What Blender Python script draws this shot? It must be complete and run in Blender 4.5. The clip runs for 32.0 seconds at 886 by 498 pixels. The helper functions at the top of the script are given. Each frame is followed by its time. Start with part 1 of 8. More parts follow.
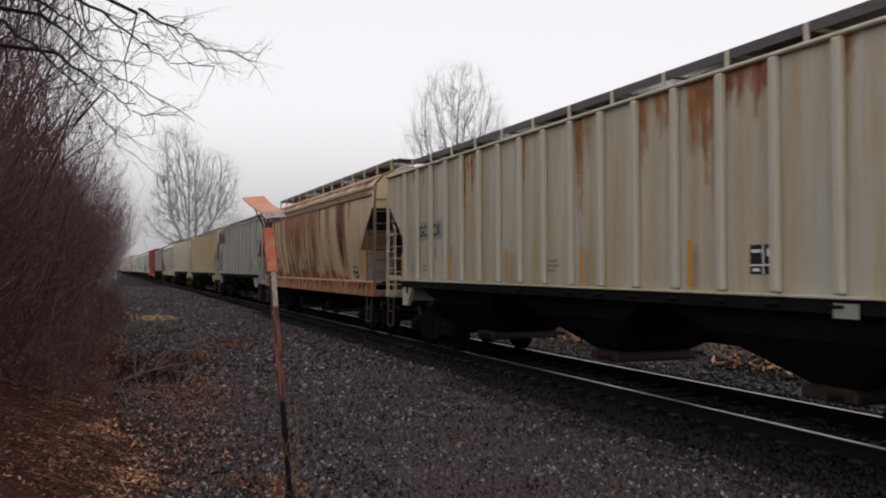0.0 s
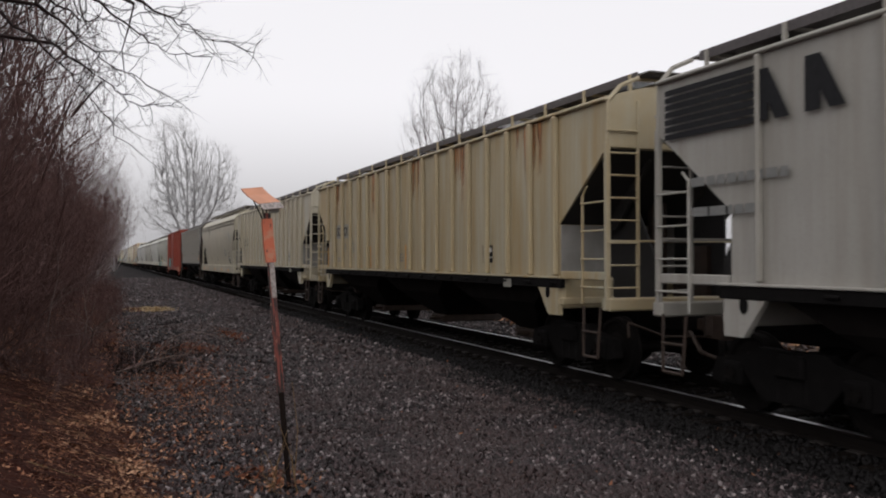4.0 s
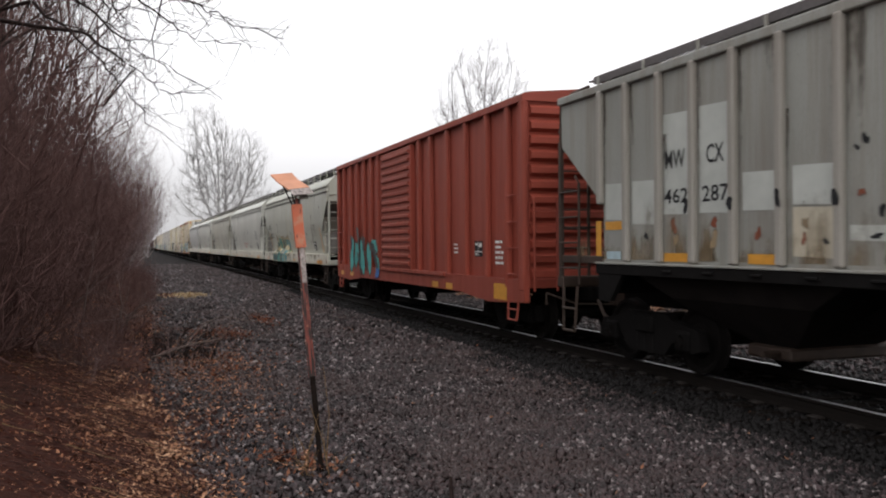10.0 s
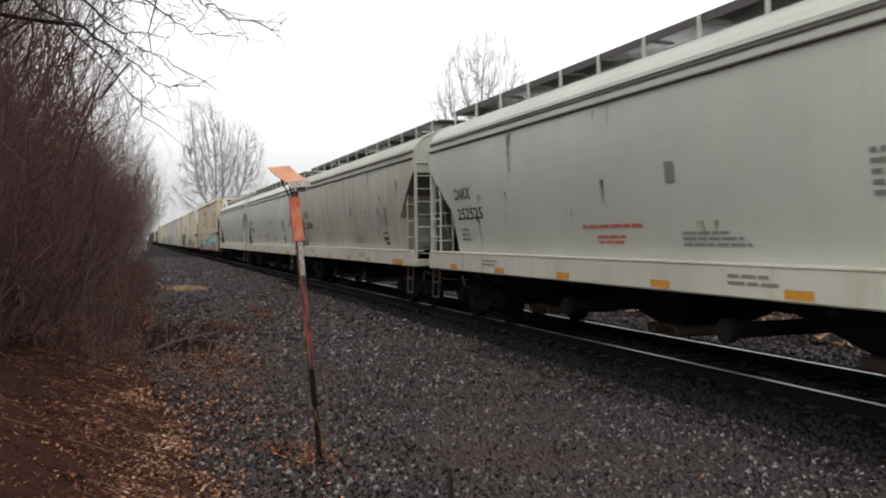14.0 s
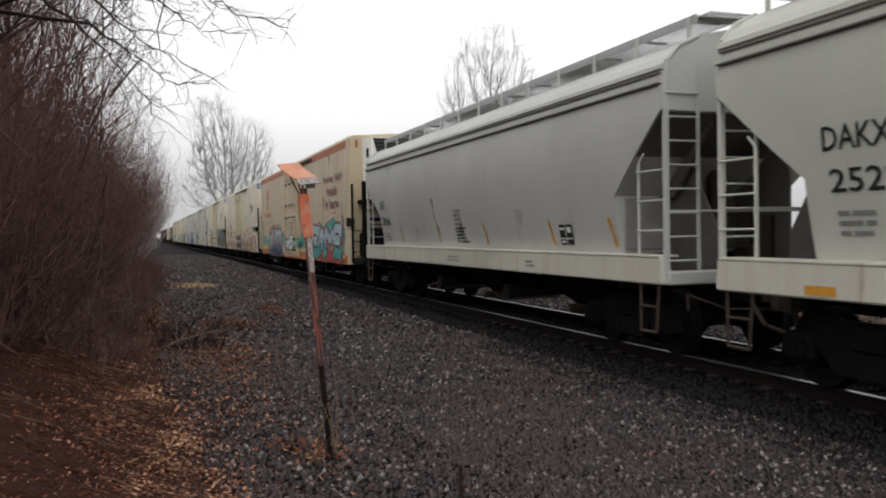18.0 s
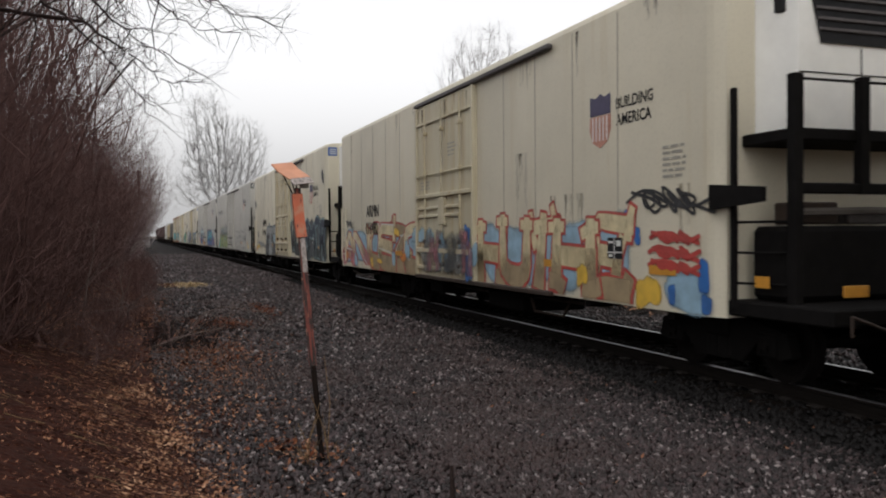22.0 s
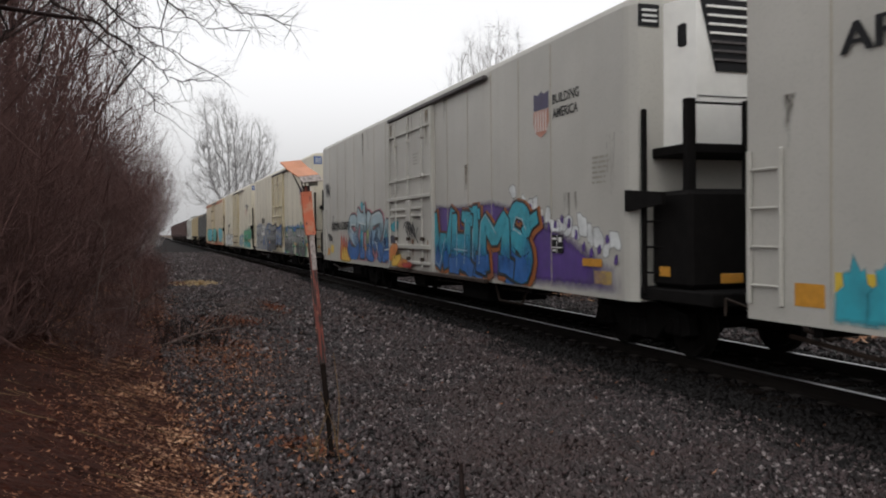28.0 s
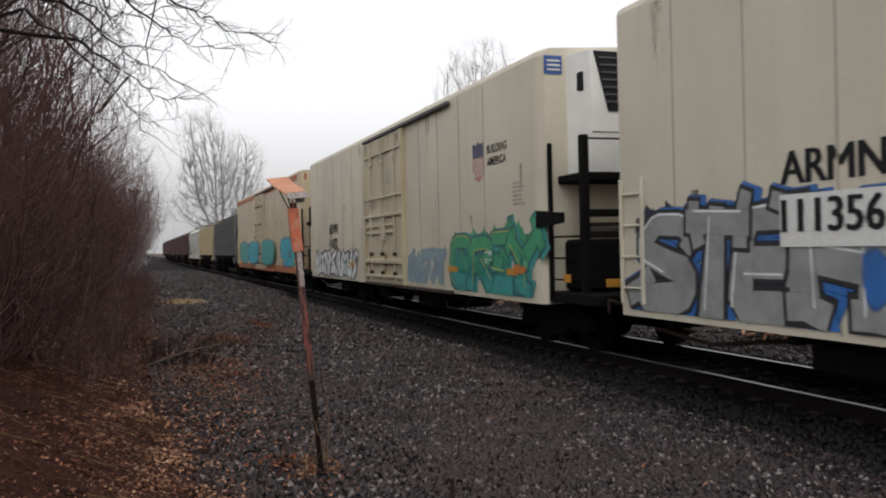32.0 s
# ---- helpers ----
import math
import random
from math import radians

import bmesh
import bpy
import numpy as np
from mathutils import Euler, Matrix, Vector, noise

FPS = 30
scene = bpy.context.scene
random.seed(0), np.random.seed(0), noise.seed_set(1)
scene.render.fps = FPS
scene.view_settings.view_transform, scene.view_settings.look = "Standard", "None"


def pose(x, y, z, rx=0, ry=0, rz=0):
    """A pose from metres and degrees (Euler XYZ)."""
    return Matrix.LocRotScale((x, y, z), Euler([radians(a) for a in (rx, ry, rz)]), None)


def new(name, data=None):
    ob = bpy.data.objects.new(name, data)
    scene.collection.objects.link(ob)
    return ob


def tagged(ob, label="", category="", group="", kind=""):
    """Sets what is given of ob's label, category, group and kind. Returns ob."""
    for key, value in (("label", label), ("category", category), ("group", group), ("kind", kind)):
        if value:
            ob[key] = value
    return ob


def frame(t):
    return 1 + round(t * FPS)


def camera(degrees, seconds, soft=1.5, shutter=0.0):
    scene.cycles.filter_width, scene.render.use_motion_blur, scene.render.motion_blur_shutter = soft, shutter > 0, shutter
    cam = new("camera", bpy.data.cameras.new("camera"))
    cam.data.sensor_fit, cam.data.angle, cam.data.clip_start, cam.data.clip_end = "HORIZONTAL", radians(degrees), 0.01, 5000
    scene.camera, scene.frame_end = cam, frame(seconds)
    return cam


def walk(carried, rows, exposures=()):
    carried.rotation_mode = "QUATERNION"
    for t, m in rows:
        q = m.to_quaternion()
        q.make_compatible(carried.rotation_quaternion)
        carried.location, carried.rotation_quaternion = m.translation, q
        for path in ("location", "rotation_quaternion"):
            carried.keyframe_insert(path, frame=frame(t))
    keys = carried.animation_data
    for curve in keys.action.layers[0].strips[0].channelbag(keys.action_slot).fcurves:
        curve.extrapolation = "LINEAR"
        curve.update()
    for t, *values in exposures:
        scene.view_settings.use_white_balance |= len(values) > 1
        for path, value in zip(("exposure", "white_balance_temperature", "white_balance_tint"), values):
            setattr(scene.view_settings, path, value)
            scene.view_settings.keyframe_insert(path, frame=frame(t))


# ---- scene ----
cam = camera(55.0, 32.0, soft=2.0, shutter=0.12)
PATH = [
    (0, -0, -0, 1.8, 91.288, -0, -21.724),
    (0.5, -0.0025, -0.0064, 1.8015, 91.264, -0.069, -21.705),
    (1, 0.0001, -0.0056, 1.8014, 91.286, 0.059, -21.697),
    (1.5, 0.0002, -0.0088, 1.8031, 91.349, 0.122, -21.682),
    (2, 0.004, 0.0074, 1.8001, 91.225, 0.148, -21.592),
    (2.5, -0.0031, -0.0088, 1.8005, 91.125, -0.09, -21.731),
    (3, 0.0018, 0.0034, 1.7995, 90.717, -0.044, -21.599),
    (3.5, 0.0033, 0.0018, 1.8006, 90.721, 0.039, -21.815),
    (5.5, 0.0024, 0.0052, 1.7988, 90.493, 0.014, -21.683),
    (6, -0.0002, -0.0036, 1.8004, 90.52, -0.035, -21.515),
    (6.5, 0.0007, -0.0074, 1.8006, 90.513, 0.077, -21.345),
    (7, 0.0009, -0.0068, 1.8002, 90.441, 0.043, -21.051),
    (7.5, -0.0007, -0.0061, 1.8004, 90.382, 0.06, -20.768),
    (8, -0.0023, -0.0107, 1.7998, 90.265, 0.121, -20.297),
    (8.5, 0.0003, -0.012, 1.8006, 90.198, 0.379, -19.382),
    (9, 0.0004, -0.0024, 1.7997, 89.909, 0.348, -19.546),
    (9.5, 0.0019, 0.0002, 1.7982, 89.76, 0.337, -19.707),
    (10, 0.0059, -0.0001, 1.7973, 89.651, 0.44, -19.829),
    (10.5, 0.0054, 0.0045, 1.7953, 89.56, 0.526, -19.766),
    (11, 0.0014, -0.007, 1.7976, 89.436, 0.374, -19.81),
    (11.5, 0.0055, 0.001, 1.798, 89.36, 0.405, -19.954),
    (12, 0.0053, -0.0025, 1.8, 89.209, 0.452, -20.25),
    (12.5, 0.0049, 0.0011, 1.7964, 89.219, 0.503, -20.266),
    (13, 0.0051, 0.0059, 1.7954, 89.167, 0.541, -20.127),
    (13.5, 0.0031, 0.0023, 1.7967, 89.121, 0.538, -20.032),
    (14, 0.0033, -0.0026, 1.7989, 89.122, 0.652, -19.97),
    (14.5, 0.0063, 0.003, 1.7974, 88.948, 0.779, -19.841),
    (16.5, 0.0055, 0.0009, 1.7965, 89.022, 0.994, -19.657),
    (17, 0.0066, 0.004, 1.7955, 88.933, 1.044, -19.715),
    (17.5, 0.0096, 0.0112, 1.7923, 88.91, 1.084, -19.67),
    (18, 0.0064, 0.0068, 1.7953, 88.899, 0.892, -19.357),
    (18.5, 0.0075, 0.0049, 1.7944, 89.017, 0.877, -18.917),
    (19, 0.0072, 0.0008, 1.7954, 89.155, 0.776, -18.769),
    (19.5, 0.0063, -0.001, 1.7946, 89.351, 0.642, -18.657),
    (20, 0.0067, 0.0016, 1.7942, 89.236, 0.812, -18.56),
    (20.5, 0.0079, -0.0013, 1.7941, 88.941, 0.873, -18.464),
    (21, 0.0082, -0.0007, 1.7942, 88.671, 0.948, -18.796),
    (21.5, 0.011, 0.0085, 1.7955, 88.666, 0.601, -19.3),
    (22, 0.0088, 0.0068, 1.7943, 88.973, 0.44, -19.775),
    (22.5, 0.0151, 0.0095, 1.7921, 89.083, 0.499, -20.25),
    (23, 0.0102, 0.0088, 1.7884, 88.868, 0.44, -20.774),
    (23.5, 0.0093, 0.0064, 1.79, 88.697, 0.619, -20.151),
    (24, 0.0125, 0.0052, 1.7922, 88.769, 0.668, -19.809),
    (24.5, 0.0111, 0.0045, 1.791, 88.773, 0.55, -19.581),
    (25, 0.0122, 0.0083, 1.7879, 88.757, 0.547, -19.575),
    (25.5, 0.0125, 0.0076, 1.7893, 88.685, 0.475, -19.317),
    (27.5, 0.0096, 0.0057, 1.7906, 88.784, 0.331, -18.982),
    (28, 0.0141, 0.0075, 1.7895, 88.837, 0.589, -19.138),
    (28.5, 0.0145, 0.0045, 1.7873, 88.806, 0.759, -19.272),
    (29, 0.0132, -0.0014, 1.79, 88.929, 0.807, -19.457),
    (29.5, 0.0163, 0.012, 1.7897, 88.977, 0.839, -20.04),
    (30, 0.0175, 0.0029, 1.789, 89.316, 1.157, -19.767),
    (30.5, 0.0152, 0.0062, 1.7915, 89.635, 1.128, -19.688),
    (31, 0.0148, 0.0052, 1.7893, 89.875, 1.098, -19.603),
    (31.5, 0.0133, -0.0036, 1.7924, 89.878, 1.186, -19.803),
    (32, 0.017, 0.007, 1.7897, 89.818, 1.343, -19.946),
]
WARM = ((0.0, 6500, 12), (9.0, 6500, 12), (13.0, 6550, 6), (20.0, 6550, 9), (32.0, 6500, 9))
EXPOSE = [(0.0, -0.17), (8.0, -0.2), (9.0, -0.02), (10.0, 0.28), (11.0, 0.64), (12.0, 0.42), (13.0, 0.48), (14.0, 0.3), (17.0, 0.1), (20.0, 0.06), (22.0, -0.03), (28.0, -0.04), (32.0, 0.0)]
EXPOSE = [(t, ev, *(float(np.interp(t, [w[0] for w in WARM], [w[k] for w in WARM])) for k in (1, 2))) for t, ev in EXPOSE]
walk(cam, [(t, pose(x, y, z, rx, ry, rz)) for t, x, y, z, rx, ry, rz in PATH], EXPOSE)

# ---- overcast daylight ----
world = bpy.data.worlds.new("overcast_sky")
scene.world = world
world.use_nodes = True
wn, wl = world.node_tree.nodes, world.node_tree.links
sky = wn.new("ShaderNodeTexSky")
sky.sky_type, sky.sun_disc = "NISHITA", False
sky.sun_elevation, sky.sun_rotation = radians(40), radians(198)
sky.air_density, sky.dust_density = 1.0, 4.0
grey = wn.new("ShaderNodeHueSaturation")
grey.inputs["Saturation"].default_value = 0.12
grey.inputs["Value"].default_value = 0.05
cloud = wn.new("ShaderNodeMix")
cloud.data_type = "RGBA"
cloud.inputs[0].default_value = 0.6
cloud.inputs[7].default_value = (0.87, 0.865, 0.885, 1)
wl.new(sky.outputs[0], grey.inputs["Color"])
wl.new(grey.outputs[0], cloud.inputs[6])
# an overcast sky is dimmer towards the misty horizon
direction = wn.new("ShaderNodeTexCoord")
split = wn.new("ShaderNodeSeparateXYZ")
height = wn.new("ShaderNodeMapRange")
height.interpolation_type = "SMOOTHSTEP"
for k_, v_ in ((1, -0.02), (2, 0.2), (3, 0.54), (4, 1.0)):
    height.inputs[k_].default_value = v_
dim = wn.new("ShaderNodeVectorMath")
dim.operation = "SCALE"
wl.new(direction.outputs["Generated"], split.inputs[0])
wl.new(split.outputs[2], height.inputs[0])
wl.new(cloud.outputs[2], dim.inputs[0])
wl.new(height.outputs[0], dim.inputs["Scale"])
wl.new(dim.outputs[0], wn["Background"].inputs[0])
wn["Background"].inputs[1].default_value = 1.7
sun_data = bpy.data.lights.new("cloud_sun", "SUN")
sun_data.energy, sun_data.angle, sun_data.color = 0.3, radians(40), (1.0, 0.97, 0.93)
sun = new("cloud_sun", sun_data)
sun.matrix_basis = pose(0, 0, 60, 50, 0, -18)

TC, V = 8.0, 10.974          # track centre line, speed of the train in metres a second
rng = np.random.default_rng(7)
rnd = random.Random(11)


# ---- materials ----
def material(name, rough=0.6, metal=0.0, color=(0.5, 0.5, 0.5)):
    m = bpy.data.materials.new(name)
    m.use_nodes = True
    b = m.node_tree.nodes["Principled BSDF"]
    b.inputs["Base Color"].default_value = (*color, 1)
    b.inputs["Roughness"].default_value = rough
    b.inputs["Metallic"].default_value = metal
    return m, m.node_tree.nodes, m.node_tree.links, b


def noise_tex(n, l, coord, scale, stretch=(1, 1, 1), detail=5.0, rough=0.6, shift=(0, 0, 0)):
    mp = n.new("ShaderNodeMapping")
    mp.inputs["Scale"].default_value = stretch
    mp.inputs["Location"].default_value = shift
    t = n.new("ShaderNodeTexNoise")
    t.inputs["Scale"].default_value, t.inputs["Detail"].default_value, t.inputs["Roughness"].default_value = scale, detail, rough
    l.new(coord, mp.inputs[0])
    l.new(mp.outputs[0], t.inputs[0])
    return t.outputs[0]


def ramp(n, l, fac, lo, hi):
    r = n.new("ShaderNodeMapRange")
    r.inputs[1].default_value, r.inputs[2].default_value = lo, hi
    l.new(fac, r.inputs[0])
    return r.outputs[0]


def blend(n, l, fac, a, b, how="MIX"):
    x = n.new("ShaderNodeMix")
    x.data_type, x.blend_type = "RGBA", how
    if isinstance(fac, (int, float)):
        x.inputs[0].default_value = fac
    else:
        l.new(fac, x.inputs[0])
    for k, c in ((6, a), (7, b)):
        if isinstance(c, tuple):
            x.inputs[k].default_value = (*c, 1)
        else:
            l.new(c, x.inputs[k])
    return x.outputs[2]


def relief(n, l, b, height, strength, distance=0.02):
    u = n.new("ShaderNodeBump")
    u.inputs["Strength"].default_value, u.inputs["Distance"].default_value = strength, distance
    l.new(height, u.inputs["Height"])
    l.new(u.outputs[0], b.inputs["Normal"])


def paint(name, base, stain, rust=(0.66, 0.74), streak=(0.5, 0.85), shift=0.0, rough=0.5, rustcol=(0.16, 0.05, 0.02), freq=1.0, soot=None):
    """Weathered car paint: base tone, long vertical stains, rust breaking through, fine dirt."""
    m, n, l, b = material(name, rough)
    co = n.new("ShaderNodeTexCoord").outputs["Object"]
    tone = noise_tex(n, l, co, 0.5, (0.3, 1, 1), 3, 0.5, (shift, shift * 2, 0))
    runs = noise_tex(n, l, co, 1.5 * freq, (0.3, 2.4, 0.16), 6, 0.65, (0, shift * 3 + 4, shift))
    spots = noise_tex(n, l, co, 1.1 * freq, (0.3, 1.9, 0.22), 8, 0.7, (3, shift * 5, shift * 2))
    fine = noise_tex(n, l, co, 26, (1, 1, 1), 4, 0.7)
    c = blend(n, l, ramp(n, l, tone, 0.3, 0.7), base, tuple(v * 0.82 for v in base))
    c = blend(n, l, ramp(n, l, runs, *streak), c, stain)
    c = blend(n, l, ramp(n, l, spots, *rust), c, rustcol)
    c = blend(n, l, ramp(n, l, fine, 0.5, 1.25), c, tuple(v * 0.6 for v in base))
    if soot:
        # one end of the car is grimed from soot
        sep = n.new("ShaderNodeSeparateXYZ")
        l.new(co, sep.inputs[0])
        wave = n.new("ShaderNodeMath")
        wave.operation = "MULTIPLY_ADD"
        wave.inputs[1].default_value = 5.0
        l.new(runs, wave.inputs[0])
        l.new(sep.outputs[1], wave.inputs[2])
        c = blend(n, l, ramp(n, l, wave.outputs[0], -0.5, -6.5), c, soot)
    l.new(c, b.inputs["Base Color"])
    r = n.new("ShaderNodeMapRange")
    r.inputs[3].default_value, r.inputs[4].default_value = rough - 0.08, rough + 0.25
    l.new(runs, r.inputs[0])
    l.new(r.outputs[0], b.inputs["Roughness"])
    relief(n, l, b, tone, 0.12, 0.05)
    return m


def plain(name, color, rough=0.6, metal=0.0, grain=8.0, vary=0.35, gloss=0.5):
    m, n, l, b = material(name, rough, metal)
    b.inputs["Specular IOR Level"].default_value = gloss
    co = n.new("ShaderNodeTexCoord").outputs["Object"]
    f = noise_tex(n, l, co, grain, (1, 1, 1), 5)
    l.new(blend(n, l, ramp(n, l, f, 0.3, 0.75), color, tuple(v * (1 - vary) for v in color)), b.inputs["Base Color"])
    relief(n, l, b, f, 0.15, 0.01)
    return m


def spray(name, color, fade=0.25):
    """Sprayed or washed-on colour, uneven, thinning out where its cover runs out."""
    m, n, l, b = material(name, 0.5)
    co = n.new("ShaderNodeTexCoord").outputs["Object"]
    f = noise_tex(n, l, co, 1.9, (0.3, 1.2, 1.4), 5)
    h = noise_tex(n, l, co, 2.6, (0.3, 1.4, 1.0), 4, 0.6, (1, 7, 3))
    c = blend(n, l, ramp(n, l, f, 0.42, 0.72), color, tuple(v * (1 - fade) * 0.8 + 0.06 * fade for v in color))
    c = blend(n, l, ramp(n, l, h, 0.55, 0.85), c, tuple(min(0.75, v * 1.15 + 0.09 * fade) for v in color))
    l.new(c, b.inputs["Base Color"])
    cover = n.new("ShaderNodeAttribute")
    cover.attribute_name = "cover"
    g = noise_tex(n, l, co, 7, (0.3, 1.6, 0.7), 5, 0.7)
    add = n.new("ShaderNodeMath")
    add.operation = "MULTIPLY_ADD"
    add.inputs[1].default_value = 0.7
    l.new(g, add.inputs[0])
    l.new(cover.outputs["Fac"], add.inputs[2])
    l.new(ramp(n, l, add.outputs[0], 0.35, 1.15), b.inputs["Alpha"])
    SOFT.add(m.name)
    return m


SOFT = set()
M = {}
M["gc"] = paint("weathered_grey_paint", (0.48, 0.456, 0.384), (0.37, 0.27, 0.13), (0.62, 0.76), (0.38, 0.68), 0.3, rustcol=(0.26, 0.1, 0.035))
M["gc2"] = paint("yellowed_cream_paint", (0.48, 0.44, 0.325), (0.37, 0.25, 0.10), (0.61, 0.75), (0.36, 0.72), 1.7, rustcol=(0.26, 0.11, 0.04))
M["gc3"] = paint("pale_grey_hopper_paint", (0.50, 0.475, 0.40), (0.42, 0.325, 0.17), (0.63, 0.8), (0.42, 0.74), 2.9, rustcol=(0.24, 0.12, 0.05))
M["acf"] = paint("rust_streaked_cream_paint", (0.53, 0.46, 0.32), (0.47, 0.25, 0.085), (0.55, 0.8), (0.4, 0.68), 4.1, 0.5, (0.36, 0.13, 0.032), freq=1.3)
M["acfsill"] = paint("rusting_cream_sill_paint", (0.42, 0.25, 0.11), (0.3, 0.09, 0.03), (0.52, 0.66), (0.42, 0.6), 5.2, 0.5, (0.22, 0.06, 0.025), freq=1.6)
M["ns"] = paint("flat_grey_paint", (0.375, 0.36, 0.325), (0.26, 0.235, 0.195), (0.70, 0.83), (0.39, 0.79), 5.3)
M["cef"] = paint("beige_hopper_paint", (0.45, 0.41, 0.315), (0.33, 0.29, 0.205), (0.74, 0.9), (0.52, 0.9), 6.2, 0.42, (0.16, 0.12, 0.08))
M["mwrib"] = paint("grimy_rib_paint", (0.28, 0.26, 0.23), (0.16, 0.12, 0.09), (0.66, 0.82), (0.42, 0.8), 8.3, 0.6, (0.2, 0.09, 0.035))
M["mwfresh"] = plain("fresher_blue_grey_paint", (0.46, 0.475, 0.44), 0.55, 0, 2.2, 0.22)
M["mwcream"] = plain("cream_repair_paint", (0.5, 0.45, 0.35), 0.55, 0, 2.6, 0.25)
M["mw"] = paint("sooty_blue_grey_paint", (0.265, 0.265, 0.24), (0.17, 0.14, 0.11), (0.68, 0.82), (0.45, 0.85), 7.7, 0.6, (0.2, 0.09, 0.035), soot=(0.17, 0.16, 0.15))
M["red"] = paint("faded_oxide_red_paint", (0.27, 0.0441, 0.0234), (0.18, 0.0306, 0.0162), (0.66, 0.82), (0.45, 0.85), 8.4, 0.6, (0.1, 0.03, 0.02))
M["dak"] = paint("light_grey_hopper_paint", (0.5225, 0.5225, 0.4703), (0.4275, 0.418, 0.3515), (0.76, 0.92), (0.52, 0.95), 9.1, 0.36)
M["dak2"] = paint("grimy_tan_grey_paint", (0.44, 0.445, 0.385), (0.35, 0.31, 0.21), (0.66, 0.8), (0.48, 0.9), 10.3, 0.42, (0.22, 0.1, 0.035))
M["dak3"] = paint("stained_light_grey_paint", (0.43, 0.425, 0.37), (0.31, 0.275, 0.19), (0.66, 0.83), (0.42, 0.8), 12.6, 0.4)
M["aex"] = paint("clean_silver_grey_paint", (0.48, 0.48, 0.455), (0.42, 0.415, 0.37), (0.79, 0.95), (0.54, 0.92), 11.9, 0.34)
M["ree"] = paint("cream_white_refrigerator_paint", (0.6361, 0.585, 0.4715), (0.505, 0.4259, 0.2957), (0.72, 0.87), (0.56, 1.02), 13.2, 0.42)
M["ree2"] = paint("chalky_white_refrigerator_paint", (0.5, 0.483, 0.44), (0.42, 0.395, 0.345), (0.76, 0.90), (0.56, 1.02), 14.8, 0.42)
M["ree3"] = paint("ivory_refrigerator_paint", (0.6519, 0.5971, 0.4697), (0.5189, 0.4194, 0.2651), (0.71, 0.85), (0.56, 1.02), 15.5, 0.42)
M["cry"] = paint("buff_refrigerator_paint", (0.5492, 0.4692, 0.3367), (0.4425, 0.3367, 0.195), (0.66, 0.81), (0.42, 0.79), 16.1, 0.45)
M["door"] = paint("warm_cream_door_paint", (0.582, 0.529, 0.389), (0.441, 0.335, 0.176), (0.62, 0.75), (0.44, 0.79), 17.4, 0.45)
M["dark"] = paint("dark_grey_hopper_paint", (0.118, 0.118, 0.118), (0.0756, 0.0714, 0.0672), (0.66, 0.80), (0.39, 0.79), 18.8)
M["maroon"] = paint("dark_maroon_paint", (0.084, 0.042, 0.0378), (0.0588, 0.0336, 0.0294), (0.64, 0.80), (0.39, 0.79), 19.3)
M["orange"] = paint("faded_orange_stripe", (0.38, 0.105, 0.03), (0.28, 0.08, 0.028), (0.69, 0.85), (0.44, 0.84), 20.3)
M["sillcream"] = paint("grimy_cream_sill_paint", (0.58, 0.555, 0.475), (0.42, 0.36, 0.26), (0.66, 0.82), (0.5, 0.9), 21.7, 0.4, (0.2, 0.11, 0.05))
M["rustend"] = paint("rusty_brown_end_paint", (0.16, 0.075, 0.045), (0.30, 0.22, 0.15), (0.6, 0.75), (0.5, 0.8), 22.4, 0.6, (0.06, 0.03, 0.02))
M["greypatch"] = plain("grey_overpaint", (0.30, 0.29, 0.25), 0.55, 0, 3, 0.25)
# near black: shade under the hopper end overhangs is painted in
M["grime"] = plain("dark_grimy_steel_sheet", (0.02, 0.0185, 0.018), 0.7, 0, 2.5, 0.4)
M["rustwash"] = spray("rust_brown_stain", (0.33, 0.105, 0.025), 0.3)
M["rustred"] = spray("orange_red_rust_stain", (0.36, 0.1, 0.04), 0.3)
M["sootwash"] = spray("thin_soot_stain", (0.13, 0.11, 0.085), 0.3)
M["dustwash"] = spray("brown_dust_stain", (0.26, 0.19, 0.11), 0.3)
M["rustdark"] = spray("deep_red_brown_rust_stain", (0.19, 0.05, 0.022), 0.3)
M["rustpale"] = spray("pale_orange_rust_stain", (0.45, 0.185, 0.052), 0.35)
M["white"] = plain("white_machine_cover", (0.84, 0.83, 0.79), 0.4, 0, 3, 0.12)
M["black"] = plain("black_underframe", (0.009, 0.008, 0.0078), 0.8, 0, 6, 0.5, 0.08)
M["endpale"] = plain("dusty_pale_end_sheet", (0.3, 0.285, 0.265), 0.6, 0, 1.8, 0.5)
# round hopper ends: overhang shade darkens this grey; seams and pipes share it
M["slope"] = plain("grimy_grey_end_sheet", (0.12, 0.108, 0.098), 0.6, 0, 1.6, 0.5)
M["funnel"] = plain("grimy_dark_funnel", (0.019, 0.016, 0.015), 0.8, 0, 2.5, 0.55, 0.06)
M["wheel"] = plain("dark_wheel_steel", (0.009, 0.0075, 0.007), 0.8, 0, 9, 0.4, 0.08)
M["darkrail"] = plain("dark_rail_steel", (0.1, 0.088, 0.088), 0.65, 0.2, 20, 0.4)
M["palerail"] = plain("light_rail_steel", (0.42, 0.43, 0.42), 0.5, 0.3, 20, 0.3)


